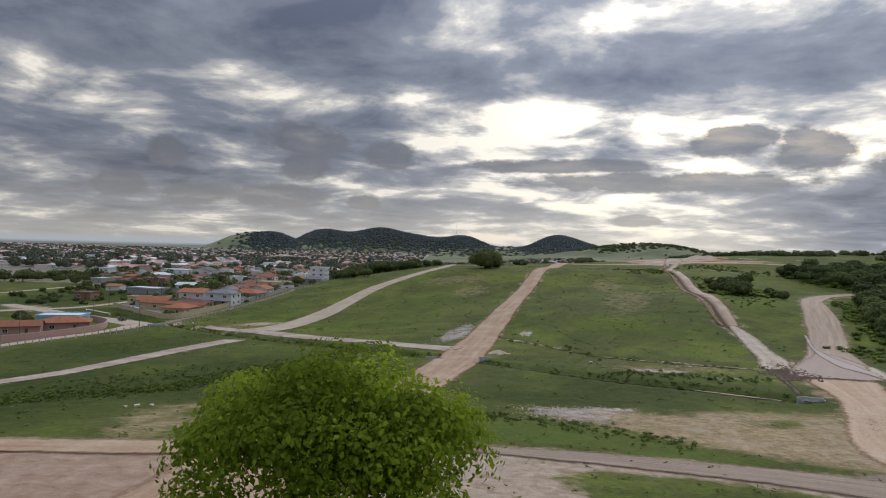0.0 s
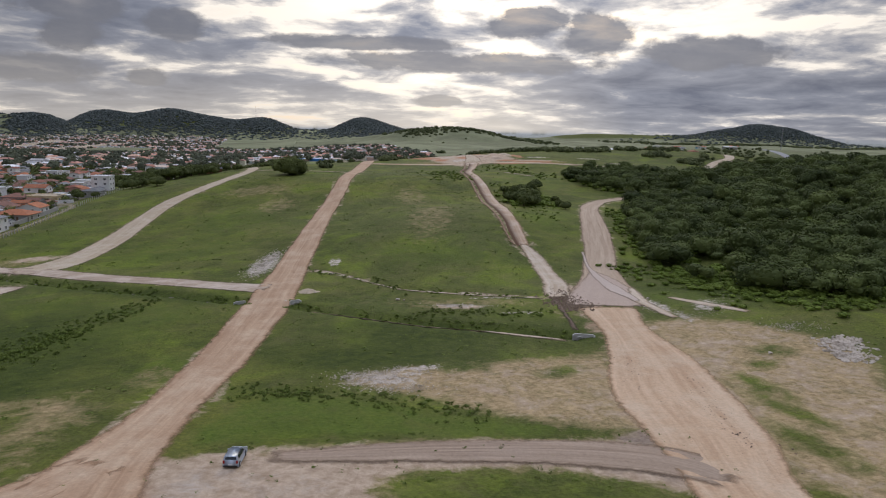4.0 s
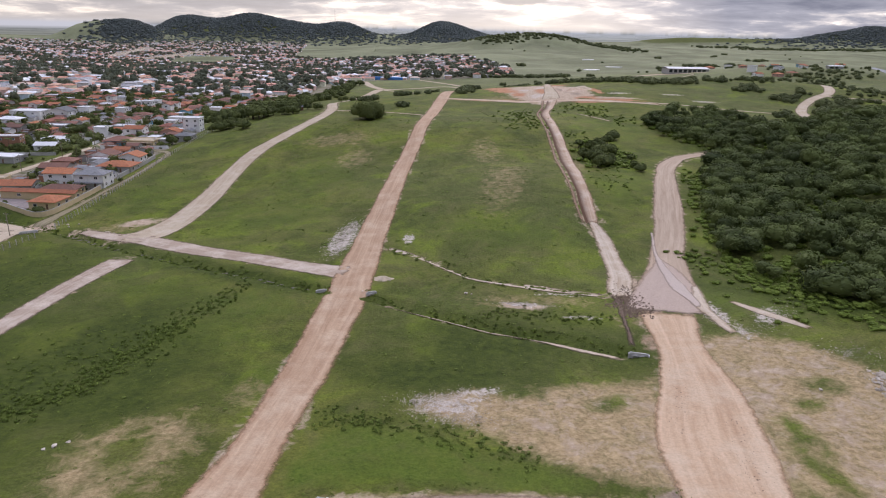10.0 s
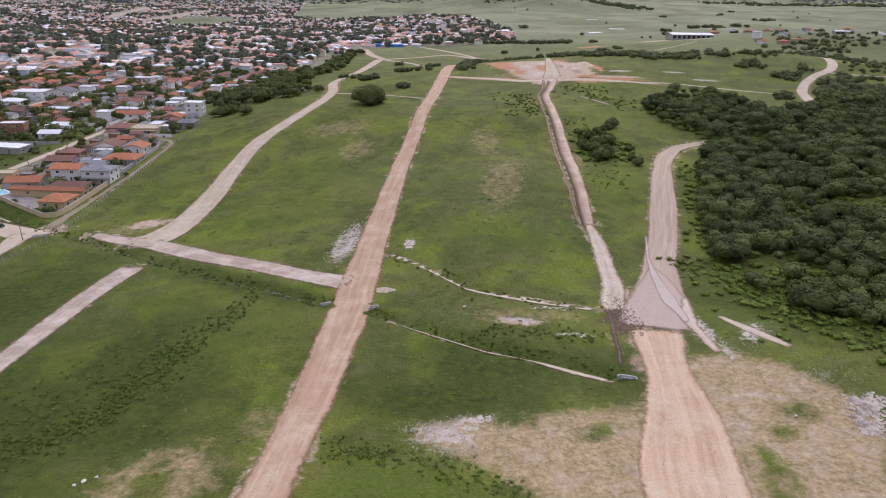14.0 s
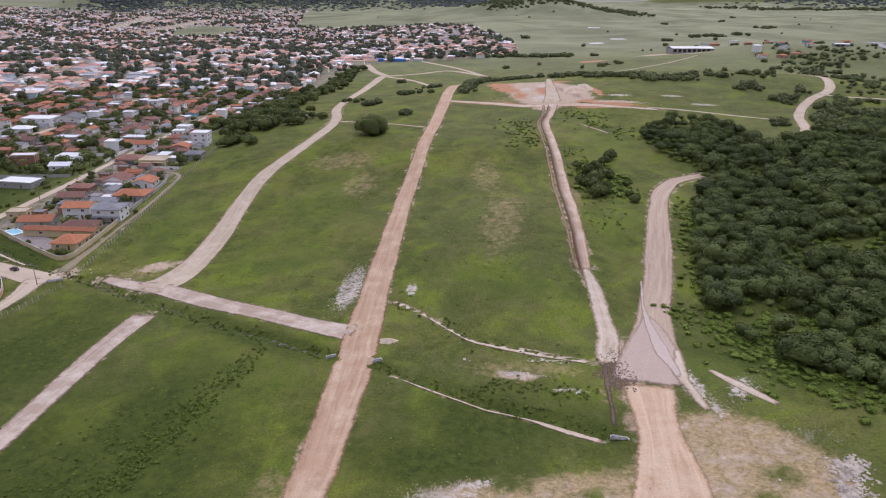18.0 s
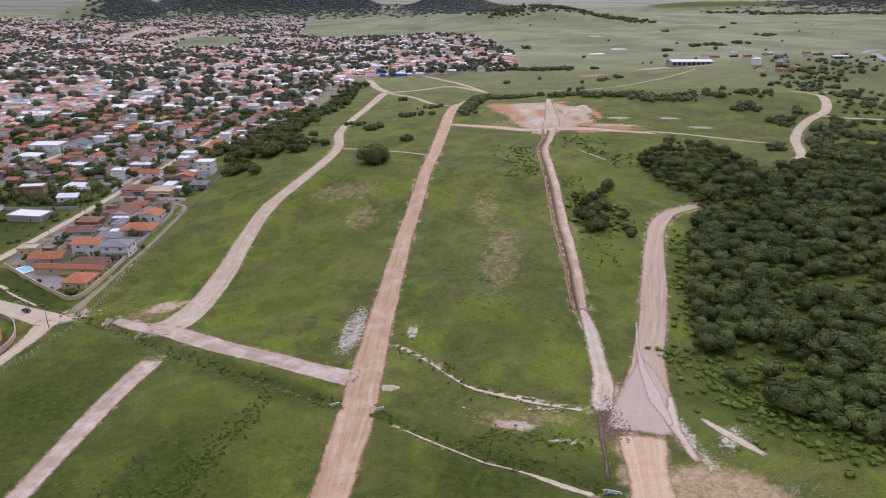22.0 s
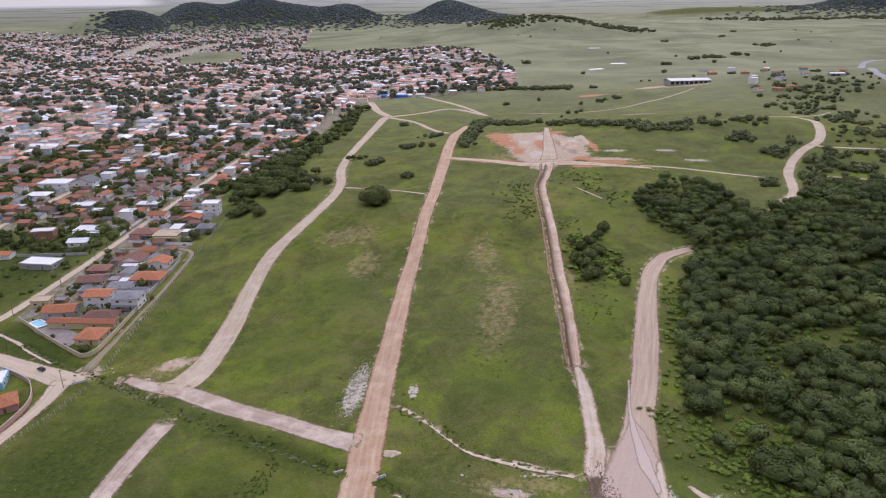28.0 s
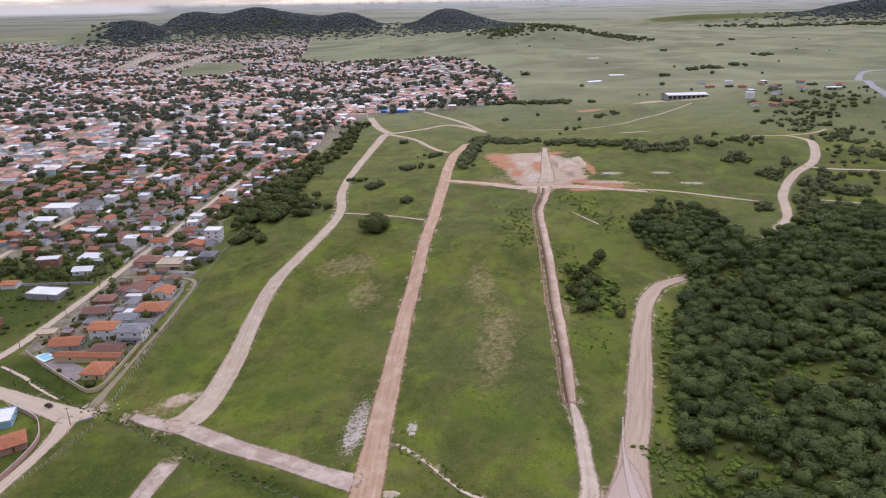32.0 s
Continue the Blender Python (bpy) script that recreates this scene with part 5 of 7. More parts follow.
for x, y, k, q in ((-130, 475, 2, 1.2), (-122, 468, 0, 1.2), (-136, 482, 2, 1.1), (-103, 460, 3, 1.2), (-88, 470, 3, 0.9), (-96, 476, 0, 0.9), (-112, 465, 0, 1.0), (-142, 470, 2, 1.2), (-150, 480, 2, 1.1), (-118, 490, 2, 1.0), (-126, 505, 2, 1.2), (-138, 520, 2, 1.2), (-132, 494, 0, 1.3), (-144, 498, 2, 1.2), (-156, 508, 2, 1.2), (-134, 540, 3, 1.3), (-126, 530, 0, 1.2), (-150, 528, 2, 1.2), (-108, 478, 0, 1.1), (-114, 505, 3, 1.2), (-128, 560, 2, 1.0), (-160, 492, 2, 1.1)):
    planted(KINDS[k], x, y, x * 1.3, q)
for x, y, k, q in ((68, 296, 0, 1.0), (72, 301, 3, 1.1), (76, 309, 0, 0.9), (70, 312, 3, 1.2), (66, 320, 0, 0.9), (74, 322, 2, 0.9), (80, 330, 3, 1.1), (72, 334, 0, 1.1), (68, 342, 1, 1.0), (78, 342, 0, 1.0), (85, 300, 1, 0.8), (86, 292, 3, 0.7), (88, 316, 1, 0.9), (84, 350, 0, 1.0), (90, 362, 3, 1.0)):
    planted(KINDS[k], x, y, x * 1.7, q)


# ---- houses ----
def gable(w, d, h, rise, over, thick, along_y):
    """A tiled saddle roof with thickness; the ridge runs along x, or along y."""
    a, b = (d, w) if along_y else (w, d)
    x, y = a / 2 + over, b / 2 + over
    drop = rise * over / (b / 2)
    ring = [(-x, -y, h - drop), (x, -y, h - drop), (x, 0, h + rise), (-x, 0, h + rise), (x, y, h - drop), (-x, y, h - drop)]
    v = ring + [(p[0], p[1], p[2] - thick) for p in ring]
    f = [(0, 1, 2, 3), (3, 2, 4, 5), (7, 6, 9, 8), (8, 9, 11, 10), (0, 6, 7, 1), (4, 10, 11, 5), (1, 7, 8, 2), (2, 8, 10, 4), (0, 3, 9, 6), (3, 5, 11, 9)]
    return [(-p[1], p[0], p[2]) for p in v] if along_y else v, f


def hip(w, d, h, rise, over, thick):
    x, y = w / 2 + over, d / 2 + over
    rx = max(0.05, (w - d) / 2)
    ry = max(0.05, (d - w) / 2)
    rx, ry = (rx, 0.02) if w >= d else (0.02, ry)
    top = [(-rx, -ry, h + rise), (rx, -ry, h + rise), (rx, ry, h + rise), (-rx, ry, h + rise)]
    eave = [(-x, -y, h - 0.15), (x, -y, h - 0.15), (x, y, h - 0.15), (-x, y, h - 0.15)]
    v = eave + top + [(p[0], p[1], p[2] - thick) for p in eave]
    f = [(0, 1, 5, 4), (1, 2, 6, 5), (2, 3, 7, 6), (3, 0, 4, 7), (4, 5, 6, 7), (8, 11, 10, 9), (0, 8, 9, 1), (1, 9, 10, 2), (2, 10, 11, 3), (3, 11, 8, 0)]
    return v, f


def house(w, d, storeys, kind, roof_mat, wall_mat, label, along_y=False, porch=0):
    """One village house: walls, roof, windows with frames, a door, now and then a porch."""
    h = 2.9 * storeys + 0.2
    ob = tagged(new("house"), label, "house")
    rise = 0.32 * (d if not along_y else w) / 2 if kind == "gable" else 0.3 * min(w, d) / 2
    v = [(-w / 2, -d / 2, -1.2), (w / 2, -d / 2, -1.2), (w / 2, d / 2, -1.2), (-w / 2, d / 2, -1.2), (-w / 2, -d / 2, h), (w / 2, -d / 2, h), (w / 2, d / 2, h), (-w / 2, d / 2, h)]
    f = [(0, 1, 5, 4), (1, 2, 6, 5), (2, 3, 7, 6), (3, 0, 4, 7), (4, 5, 6, 7)]
    if kind == "gable":
        if along_y:
            v += [(0, -d / 2, h + rise - 0.05), (0, d / 2, h + rise - 0.05)]
            f += [(4, 5, 8), (7, 9, 6)]
        else:
            v += [(-w / 2, 0, h + rise - 0.05), (w / 2, 0, h + rise - 0.05)]
            f += [(5, 6, 9), (7, 4, 8)]
    part("wall", poly("wall", v, f, wall_mat), ob)
    if kind == "gable":
        part("roof", poly("roof", *gable(w, d, h + 0.05, rise, 0.55, 0.14, along_y), roof_mat), ob)
    elif kind == "hip":
        part("roof", poly("roof", *hip(w, d, h + 0.08, rise, 0.6, 0.14), roof_mat), ob)
    else:
        part("roof", boxes_mesh("roof", roof_mat, (-w / 2 - 0.3, -d / 2 - 0.3, h + 0.01, w / 2 + 0.3, d / 2 + 0.3, h + 0.2)), ob)
        part("parapet", boxes_mesh("parapet", wall_mat, (-w / 2 - 0.3, -d / 2 - 0.3, h + 0.2, w / 2 + 0.3, -d / 2 - 0.12, h + 0.55), (-w / 2 - 0.3, d / 2 + 0.12, h + 0.2, w / 2 + 0.3, d / 2 + 0.3, h + 0.55),
                                   (-w / 2 - 0.3, -d / 2 - 0.12, h + 0.2, -w / 2 - 0.12, d / 2 + 0.12, h + 0.55), (w / 2 + 0.12, -d / 2 - 0.12, h + 0.2, w / 2 + 0.3, d / 2 + 0.12, h + 0.55)), ob)
    pane = boxes_mesh("window", "window_glass", (-0.7, -0.03, -0.55, 0.7, 0.03, 0.55))
    frame_mesh = boxes_mesh("frame", "white_plaster", (-0.8, -0.05, -0.65, -0.7, 0.05, 0.65), (0.7, -0.05, -0.65, 0.8, 0.05, 0.65), (-0.7, -0.05, 0.55, 0.7, 0.05, 0.65), (-0.7, -0.05, -0.65, 0.7, 0.05, -0.55), (-0.04, -0.05, -0.55, 0.04, 0.05, 0.55))
    for s in range(storeys):
        for k in range(2 if w > 7 else 1):
            x = (-w / 4 + k * w / 2) if w > 7 else -w / 5
            if s == 0 and k == 1:
                continue
            o = part("window", pane, ob)
            o.location = (x, -d / 2 - 0.02, 1.55 + 2.9 * s)
            part("frame", frame_mesh, o)
        for k in range(2 if d > 7 else 1):
            o = part("window", pane, ob)
            o.location, o.rotation_euler = (w / 2 + 0.02, (-d / 4 + k * d / 2) if d > 7 else 0, 1.55 + 2.9 * s), (0, 0, radians(90))
            part("frame", frame_mesh, o)
    part("door", boxes_mesh("door", "door_wood", (w / 5 - 0.45, -d / 2 - 0.06, 0, w / 5 + 0.45, -d / 2 + 0.02, 2.1)), ob)
    if porch:
        part("porch_roof", boxes_mesh("porch_roof", roof_mat, (-w / 2, -d / 2 - porch, 2.35, w / 2, -d / 2 - 0.02, 2.5)), ob)
        for sx in (-w / 2 + 0.3, w / 2 - 0.3):
            part("post", boxes_mesh("post", wall_mat, (sx - 0.12, -d / 2 - porch + 0.1, -1.0, sx + 0.12, -d / 2 - porch + 0.34, 2.35)), ob)
    return ob


def put_house(ob, x, y, turn):
    ob.matrix_basis = Matrix.Translation(at(x, y, 0.15)) @ Matrix.Rotation(radians(turn), 4, "Z")
    return ob


# houses that the flight shows one by one: x, y, turn, width, depth, storeys, roof, roof and wall material, label
for x, y, a, w, d, st, kind, rm, wm, lab, ay, po in (
    (-236, 356, -8, 19, 10, 1, "flat", "white_sheet", "grey_plaster", "long low building with a white sheet roof on rough grass", False, 0),
    (-262, 404, 10, 13, 7, 2, "flat", "white_sheet", "brick_wall", "unfinished two-storey brick house with a white slab", False, 0),
    (-237, 414, 0, 16, 10, 1, "flat", "white_sheet", "white_plaster", "white house with a flat pale roof", False, 2),
    (-232, 391, 5, 11, 8, 1, "gable", "white_sheet", "white_plaster", "white house with a pale sheet roof", False, 0),
    (-194, 402, 0, 15, 11, 1, "hip", "clay_brown", "blue_plaster", "pale blue house under a brown tile roof", False, 2),
    (-176, 393, 0, 14, 11, 1, "flat", "tan_slab", "cream_plaster", "cream house with a flat tan slab", False, 2),
    (-198, 432, 0, 11, 9, 2, "gable", "clay_orange", "white_plaster", "white two-storey house with orange tiles", False, 0),
    (-161, 433, 0, 9.6, 8, 3, "flat", "white_sheet", "white_plaster", "tall plain white block with few windows", False, 0),
    (-154, 399, 0, 9, 9, 1, "hip", "fibre_cement", "grey_plaster", "small grey house with a fibre cement roof", False, 0),
    (-172, 424, 0, 11, 8, 1, "gable", "clay_orange", "pink_plaster", "low house with orange tiles", True, 0),
    (-181, 355, 0, 12, 10, 1, "gable", "clay_brown", "white_plaster", "white gabled house with weathered brown tiles", True, 2),
    (-163, 348, 0, 10, 9, 1, "gable", "clay_orange", "white_plaster", "white house with bright orange tiles", True, 0),
    (-161, 328, 0, 15, 11, 1, "hip", "clay_orange", "grey_plaster", "wide house under a large orange tile roof", False, 0),
    (-192, 328, 4, 12, 9, 1, "gable", "clay_brown", "grey_plaster", "house with a brown tile roof", False, 0),
    (-171, 318, 0, 11, 8, 1, "gable", "fibre_cement", "white_plaster", "house with a grey fibre cement roof", False, 2),
    (-175, 303, 0, 12, 9, 2, "gable", "clay_orange", "white_plaster", "two-storey house with orange brown tiles", False, 0),
    (-159, 299, 0, 12, 9, 2, "hip", "fibre_cement", "white_plaster", "white two-storey house with a dark grey roof", False, 2),
    (-166, 285, 0, 14, 8, 1, "hip", "clay_brown", "cream_plaster", "house with a brown hipped roof", False, 0),
    (-190, 293, 6, 14, 9, 1, "gable", "clay_orange", "grey_plaster", "house with an orange tile roof beside a walled yard", False, 0),
    (-206, 304, 6, 8, 6, 1, "flat", "tan_slab", "cream_plaster", "small cream building with a flat roof", False, 0),
    (-195, 343, 0, 10, 8, 1, "hip", "clay_brown", "brick_wall", "house with dark weathered tiles", False, 0),
    (-186, 314, 0, 9, 6, 1, "flat", "fibre_cement", "grey_plaster", "grey flat-roofed annexe beside two houses", False, 0),
    (-177, 368, 0, 8, 6, 1, "gable", "clay_orange", "grey_plaster", "small open shelter with orange tiles", False, 2),
    (-172, 279, -3, 30, 4.5, 1, "gable", "clay_orange", "cream_plaster", "long orange tiled veranda wing by a pool", False, 0),
    (-161, 266, -3, 10, 10, 1, "hip", "clay_orange", "cream_plaster", "cream house with an orange hipped roof in a walled garden", False, 0),
    (-171, 211, 35, 14, 9, 1, "hip", "clay_orange", "pink_plaster", "house with an orange roof beside a curved wall", False, 0),
    (-176, 196, 35, 12, 8, 1, "gable", "clay_orange", "pink_plaster", "low orange roofed house in a corner garden", False, 0),
    (-186, 228, 20, 14, 10, 1, "flat", "white_sheet", "blue_plaster", "pale blue building with a white roof", False, 0),
    (-322, 528, 0, 22, 14, 2, "flat", "white_sheet", "white_plaster", "large white two-storey building with a flat roof", False, 0),
    (-300, 532, 0, 16, 13, 2, "gable", "fibre_cement", "white_plaster", "white hall with a dark grey roof", True, 0),
    (-322, 502, 0, 15, 10, 1, "hip", "white_sheet", "white_plaster", "white house under a pale hipped roof", False, 0),
    (-105, 478, 20, 9, 6, 1, "gable", "fibre_cement", "brick_wall", "brick shed half hidden by trees", False, 0)):
    put_house(house(w * 1.08, d * 1.08, st, kind, rm, wm, lab, ay, po), x, y, a)

PALMS = [(-198, 358, 7.5), (-178, 374, 6.5), (-188, 361, 6.0), (-205, 372, 8.0), (-214, 455, 8.0), (-176, 288, 4.0), (-250, 384, 7.5)]
TEMPLATES = []
for i, (w, d, st, kind, rm, wm, lab) in enumerate((
    (10, 8, 1, "gable", "clay_orange", "white_plaster", "white village house with orange tiles"), (11, 8, 1, "hip", "clay_red", "cream_plaster", "cream village house with red tiles"),
    (9, 9, 1, "gable", "clay_brown", "grey_plaster", "village house with brown weathered tiles"), (12, 8, 1, "gable", "fibre_cement", "white_plaster", "village house with a grey corrugated roof"),
    (9, 8, 2, "flat", "white_sheet", "white_plaster", "white two-storey house with a flat roof"), (10, 9, 1, "hip", "clay_orange", "pink_plaster", "pink village house with orange tiles"),
    (8, 7, 1, "flat", "fibre_cement", "brick_wall", "small brick house with a grey slab"), (12, 9, 1, "hip", "clay_brown", "white_plaster", "white village house with a brown hipped roof"),
    (9, 7, 2, "gable", "clay_red", "white_plaster", "two-storey white house with red tiles"), (14, 9, 1, "flat", "white_sheet", "grey_plaster", "workshop with a pale sheet roof"),
    (10, 7, 1, "gable", "clay_orange", "blue_plaster", "pale blue house with orange tiles"), (9, 8, 1, "gable", "clay_red", "brick_wall", "brick house with red tiles"))):
    TEMPLATES.append(tagged(house(w, d, st, kind, rm, wm, lab), group="village houses"))
r = random.Random(11)
taken = [(x, y) for x, y in ((-322, 528), (-330, 528), (-300, 532), (-322, 502), (-236, 356), (-262, 404), (-237, 414), (-232, 391), (-194, 402), (-176, 393), (-198, 432), (-161, 434))]
spots = []
for row in (-163, -191, -222, -243, -270, -292, -324, -346, -372, -394):
    y = 446.0 if row > -215 else 300.0
    while y < 720:
        y += r.uniform(12.5, 17)
        spots.append((row + r.uniform(-3, 3), y))
used = 0
for x, y in spots:
    if x > np.interp(y, TOWN_Y, TOWN_X) - 8 or any(math.hypot(x - a, y - b) < 13 for a, b in taken):
        continue
    if x < -0.62 * y - 60 or (x < -208 and y < 430 and r.random() < 0.8) or r.random() < 0.14:
        if y > 400 and r.random() < 0.8:
            planted(KINDS[r.choice((0, 1, 2, 3))], x, y, r.random() * 6.28, r.uniform(0.7, 1.1))
        continue
    taken.append((x, y))
    k = r.choice((0, 0, 1, 1, 2, 2, 3, 4, 5, 5, 6, 7, 7, 8, 9, 10, 11, 11))
    used += 1
    ob = TEMPLATES[k] if not TEMPLATES[k].get("placed") else copy_thing(TEMPLATES[k], Matrix.Identity(4))
    TEMPLATES[k]["placed"] = 1
    s = r.uniform(0.85, 1.12)
    ob.matrix_basis = Matrix.Translation(at(x, y, 0.15)) @ Matrix.Rotation(radians(r.choice((0, 90, 180, 270)) + r.uniform(-4, 4)), 4, "Z") @ Matrix.Scale(s, 4)
    if r.random() < 0.45:
        planted(KINDS[r.choice((0, 1, 1, 3))], x + r.choice((-9, 9)) + r.uniform(-2, 2), y + r.uniform(-7, 7), r.random() * 6.28, r.uniform(0.6, 1.0))
for x, y, k, s in ((-157, 386, 0, 1.1), (-205, 372, 1, 0.8), (-200, 362, 1, 0.9), (-224, 376, 3, 0.9), (-216, 398, 1, 0.8), (-245, 385, 3, 1.0), (-252, 378, 0, 0.9), (-270, 385, 0, 1.0), (-214, 440, 0, 1.0), (-222, 444, 2, 0.9), (-208, 450, 0, 0.9), (-176, 290, 1, 0.7), (-184, 284, 3, 0.5), (-150, 305, 1, 0.5), (-166, 340, 1, 0.5), (-181, 268, 1, 0.5), (-160, 256, 3, 0.55), (-171, 260, 1, 0.4), (-196, 221, 3, 0.8), (-205, 228, 0, 0.8), (-150, 392, 3, 0.6), (-145, 420, 0, 0.8), (-190, 420, 0, 0.9)):
    planted(KINDS[k], x, y, r.random() * 6.28, s)


def palm(x, y, height, turn):
    """A palm with a ringed, leaning trunk and drooping fronds."""
    ob = tagged(new("palm_tree"), "slim palm tree with drooping fronds in a village garden", "palm tree", "garden palms")
    ob.matrix_basis = Matrix.Translation(at(x, y)) @ Matrix.Rotation(turn, 4, "Z")
    bm = bmesh.new()
    rings = []
    for k in range(9):
        q = k / 8
        rings.append([bm.verts.new((0.5 * q * q + math.cos(j * 1.0472) * (0.2 - 0.08 * q), math.sin(j * 1.0472) * (0.2 - 0.08 * q), -0.3 + q * (height + 0.3))) for j in range(6)])
    for a, b in zip(rings[:-1], rings[1:]):
        for j in range(6):
            bm.faces.new((a[j], a[(j + 1) % 6], b[(j + 1) % 6], b[j]))
    part("trunk", bm_mesh("trunk", bm, "bark", True), ob)
    for k in range(11):
        an = k * 0.571 + 0.2 * math.sin(k * 2.3)
        v, f = [], []
        for j in range(7):
            q = j / 6
            out = 2.7 * q
            rise = height + 0.9 * math.sin(q * 2.2) - 1.5 * q * q * (0.7 + 0.3 * math.sin(k * 1.7))
            half = 0.42 * math.sin(0.35 + q * 2.6)
            for side in (-1, 0, 1):
                v.append((0.5 + math.cos(an) * out - math.sin(an) * half * side, math.sin(an) * out + math.cos(an) * half * side, rise - 0.16 * abs(side)))
        f = [(3 * j + a, 3 * j + a + 1, 3 * j + a + 4, 3 * j + a + 3) for j in range(6) for a in (0, 1)]
        part("frond", mesh_of("frond", v, f, ["tree_leaf"], True, {"tint": np.full(len(v), 0.3 + 0.05 * k)}), ob)
    return ob


for k, (x, y, h) in enumerate(PALMS):
    palm(x, y, h, k * 1.9)
# lean-tos, garages and annexes squeezed between the houses
for k in range(560):
    x, y = (r.uniform(-204, -154), r.uniform(284, 445)) if k < 160 else (r.uniform(-330, -150), r.uniform(440, 700))
    block = taken + [(-181, 355), (-163, 348), (-161, 328), (-192, 328), (-171, 318), (-175, 303), (-159, 299), (-166, 285), (-190, 293), (-195, 343), (-154, 399), (-172, 424)]
    if any(max(abs(x - a), abs(y - b)) < 7.8 for a, b in block) or x > np.interp(y, TOWN_Y, TOWN_X) - 4 or abs(x + 206) < 7 or abs(y - 376) < 6:
        continue
    if math.hypot(x + 178, y - 273) < 24:
        continue
    taken.append((x, y))
    ob = copy_thing(TEMPLATES[r.choice((2, 3, 6, 7, 9))], Matrix.Identity(4))
    ob.matrix_basis = Matrix.Translation(at(x, y, 0.15)) @ Matrix.Rotation(radians(r.choice((0, 90, 180))), 4, "Z") @ Matrix.Scale(r.uniform(0.62, 0.8), 4)
for k in KINDS:
    k.matrix_basis = Matrix.Translation(at(-140 - 4 * KINDS.index(k), 445 + 9 * KINDS.index(k)))
for k, t in enumerate(TEMPLATES):
    if not t.get("placed"):
        put_house(t, -415, 480 + 16 * k, 0)
    else:
        del t["placed"]

def free_yard(x, y, room=6.5):
    d = np.full(np.shape(x), 1e9)
    for a, b in taken + [(-181, 355), (-163, 348), (-161, 328), (-192, 328), (-171, 318), (-175, 303), (-159, 299), (-166, 285), (-190, 293), (-195, 343), (-161, 266), (-172, 279), (-180, 279)]:
        d = np.minimum(d, np.maximum(np.abs(x - a), np.abs(y - b)))
    e = np.full(np.shape(x), 1e9)
    for name, (mat, p) in ROADS.items():
        e = np.minimum(e, to_line(x, y, [q[:2] for q in p]) - np.max([q[2] for q in p]))
    return (d > room) & (e > 1.5) & (x < np.interp(y, TOWN_Y, TOWN_X) - 2)


shrubs = np.concatenate((filled((-205, -152, 285, 450), 260, 0.6, 2.2, 71, 0.8, free_yard), filled((-300, -210, 290, 450), 190, 0.6, 2.8, 72, 0.75, free_yard), filled((-420, -150, 450, 740), 1500, 1.2, 3.4, 73, 0.8, free_yard), filled((-420, -150, 440, 740), 620, 2.6, 5.0, 74, 0.95, lambda x, y: free_yard(x, y, 5.0)), filled((-206, -152, 290, 450), 90, 1.8, 3.4, 75, 0.95, lambda x, y: free_yard(x, y, 5.2)), filled((-300, -212, 380, 450), 60, 2.4, 4.6, 76, 0.95, lambda x, y: free_yard(x, y, 5.0))))
tagged(crowns("garden_shrubs", shrubs, "tree_leaf", 80, 7, 15, 0.2), "dark shrubs and bushes in village yards", "shrubs", kind="stuff")

# the rest of the town, too far to tell house from house
hv, hf, rv, rf = [], [], [], []
far_r = np.random.default_rng(17)
town_trees = []
rows_y = [640.0]
while rows_y[-1] < 4080:
    rows_y.append(rows_y[-1] + 16.5 + max(0, rows_y[-1] - 1200) * 0.003)
for y in rows_y:
    step = 16.5 + max(0, y - 1200) * 0.003
    for x in np.arange(-0.98 * y - 120, np.interp(y, TOWN_Y, TOWN_X) - 8, step):
        if y < 735 and x > -405:
            continue
        px, py = x + far_r.uniform(-3, 3), y + far_r.uniform(-4, 4)
        green = math.sin(px * 0.011 + 1) * math.sin(py * 0.013) + 0.5 * math.sin(px * 0.031) * math.sin(py * 0.027 + 2)
        if abs((px + 206) % 101 - 50) > 46.5 or hills(px, py) > 16 or outline(np.array([px]), np.array([py]), SPORTS_FIELD, 14)[0] > 0.3:
            continue
        if min(to_line(px, py, line) for line in TERRACES) < 34 or (py > 3300 and far_r.random() < 0.4):
            continue
        if far_r.random() < 0.22 + 0.42 * (green > 0.30):
            for q in range(2):
                town_trees.append((px + far_r.uniform(-7, 7), py + far_r.uniform(-7, 7), far_r.uniform(3.6, 6.8)))
            continue
        w, d, h = far_r.uniform(4.6, 8.0), far_r.uniform(4.0, 6.4), far_r.choice((3.0, 3.0, 3.2, 5.8))
        if far_r.random() < 0.5:
            w, d = d, w
        z = float(land(px, py))
        i, j = len(hv), len(rv)
        hv += [(px + sx * w, py + sy * d, z + q) for q in (-1, h) for sx, sy in ((-1, -1), (1, -1), (1, 1), (-1, 1))]
        hf += [(i + a, i + b, i + b + 4, i + a + 4) for a, b in ((0, 1), (1, 2), (2, 3), (3, 0))]
        w, d = w + 0.5, d + 0.5
        kind = far_r.random()
        rise = 0.3 if kind < 0.25 else 0.34 * min(w, d)
        rx, ry = (w * 0.98, d * 0.98) if kind < 0.25 else ((w * (0.98 if kind < 0.6 else 0.45), 0.05) if w > d else (0.05, d * (0.98 if kind < 0.6 else 0.45)))
        rv += [(px + sx * w, py + sy * d, z + h) for sx, sy in ((-1, -1), (1, -1), (1, 1), (-1, 1))] + [(px + sx * rx, py + sy * ry, z + h + rise) for sx, sy in ((-1, -1), (1, -1), (1, 1), (-1, 1))]
        rf += [(j + a, j + b, j + b + 4, j + a + 4) for a, b in ((0, 1), (1, 2), (2, 3), (3, 0))] + [(j + 4, j + 5, j + 6, j + 7)]
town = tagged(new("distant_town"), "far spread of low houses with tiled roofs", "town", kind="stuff")
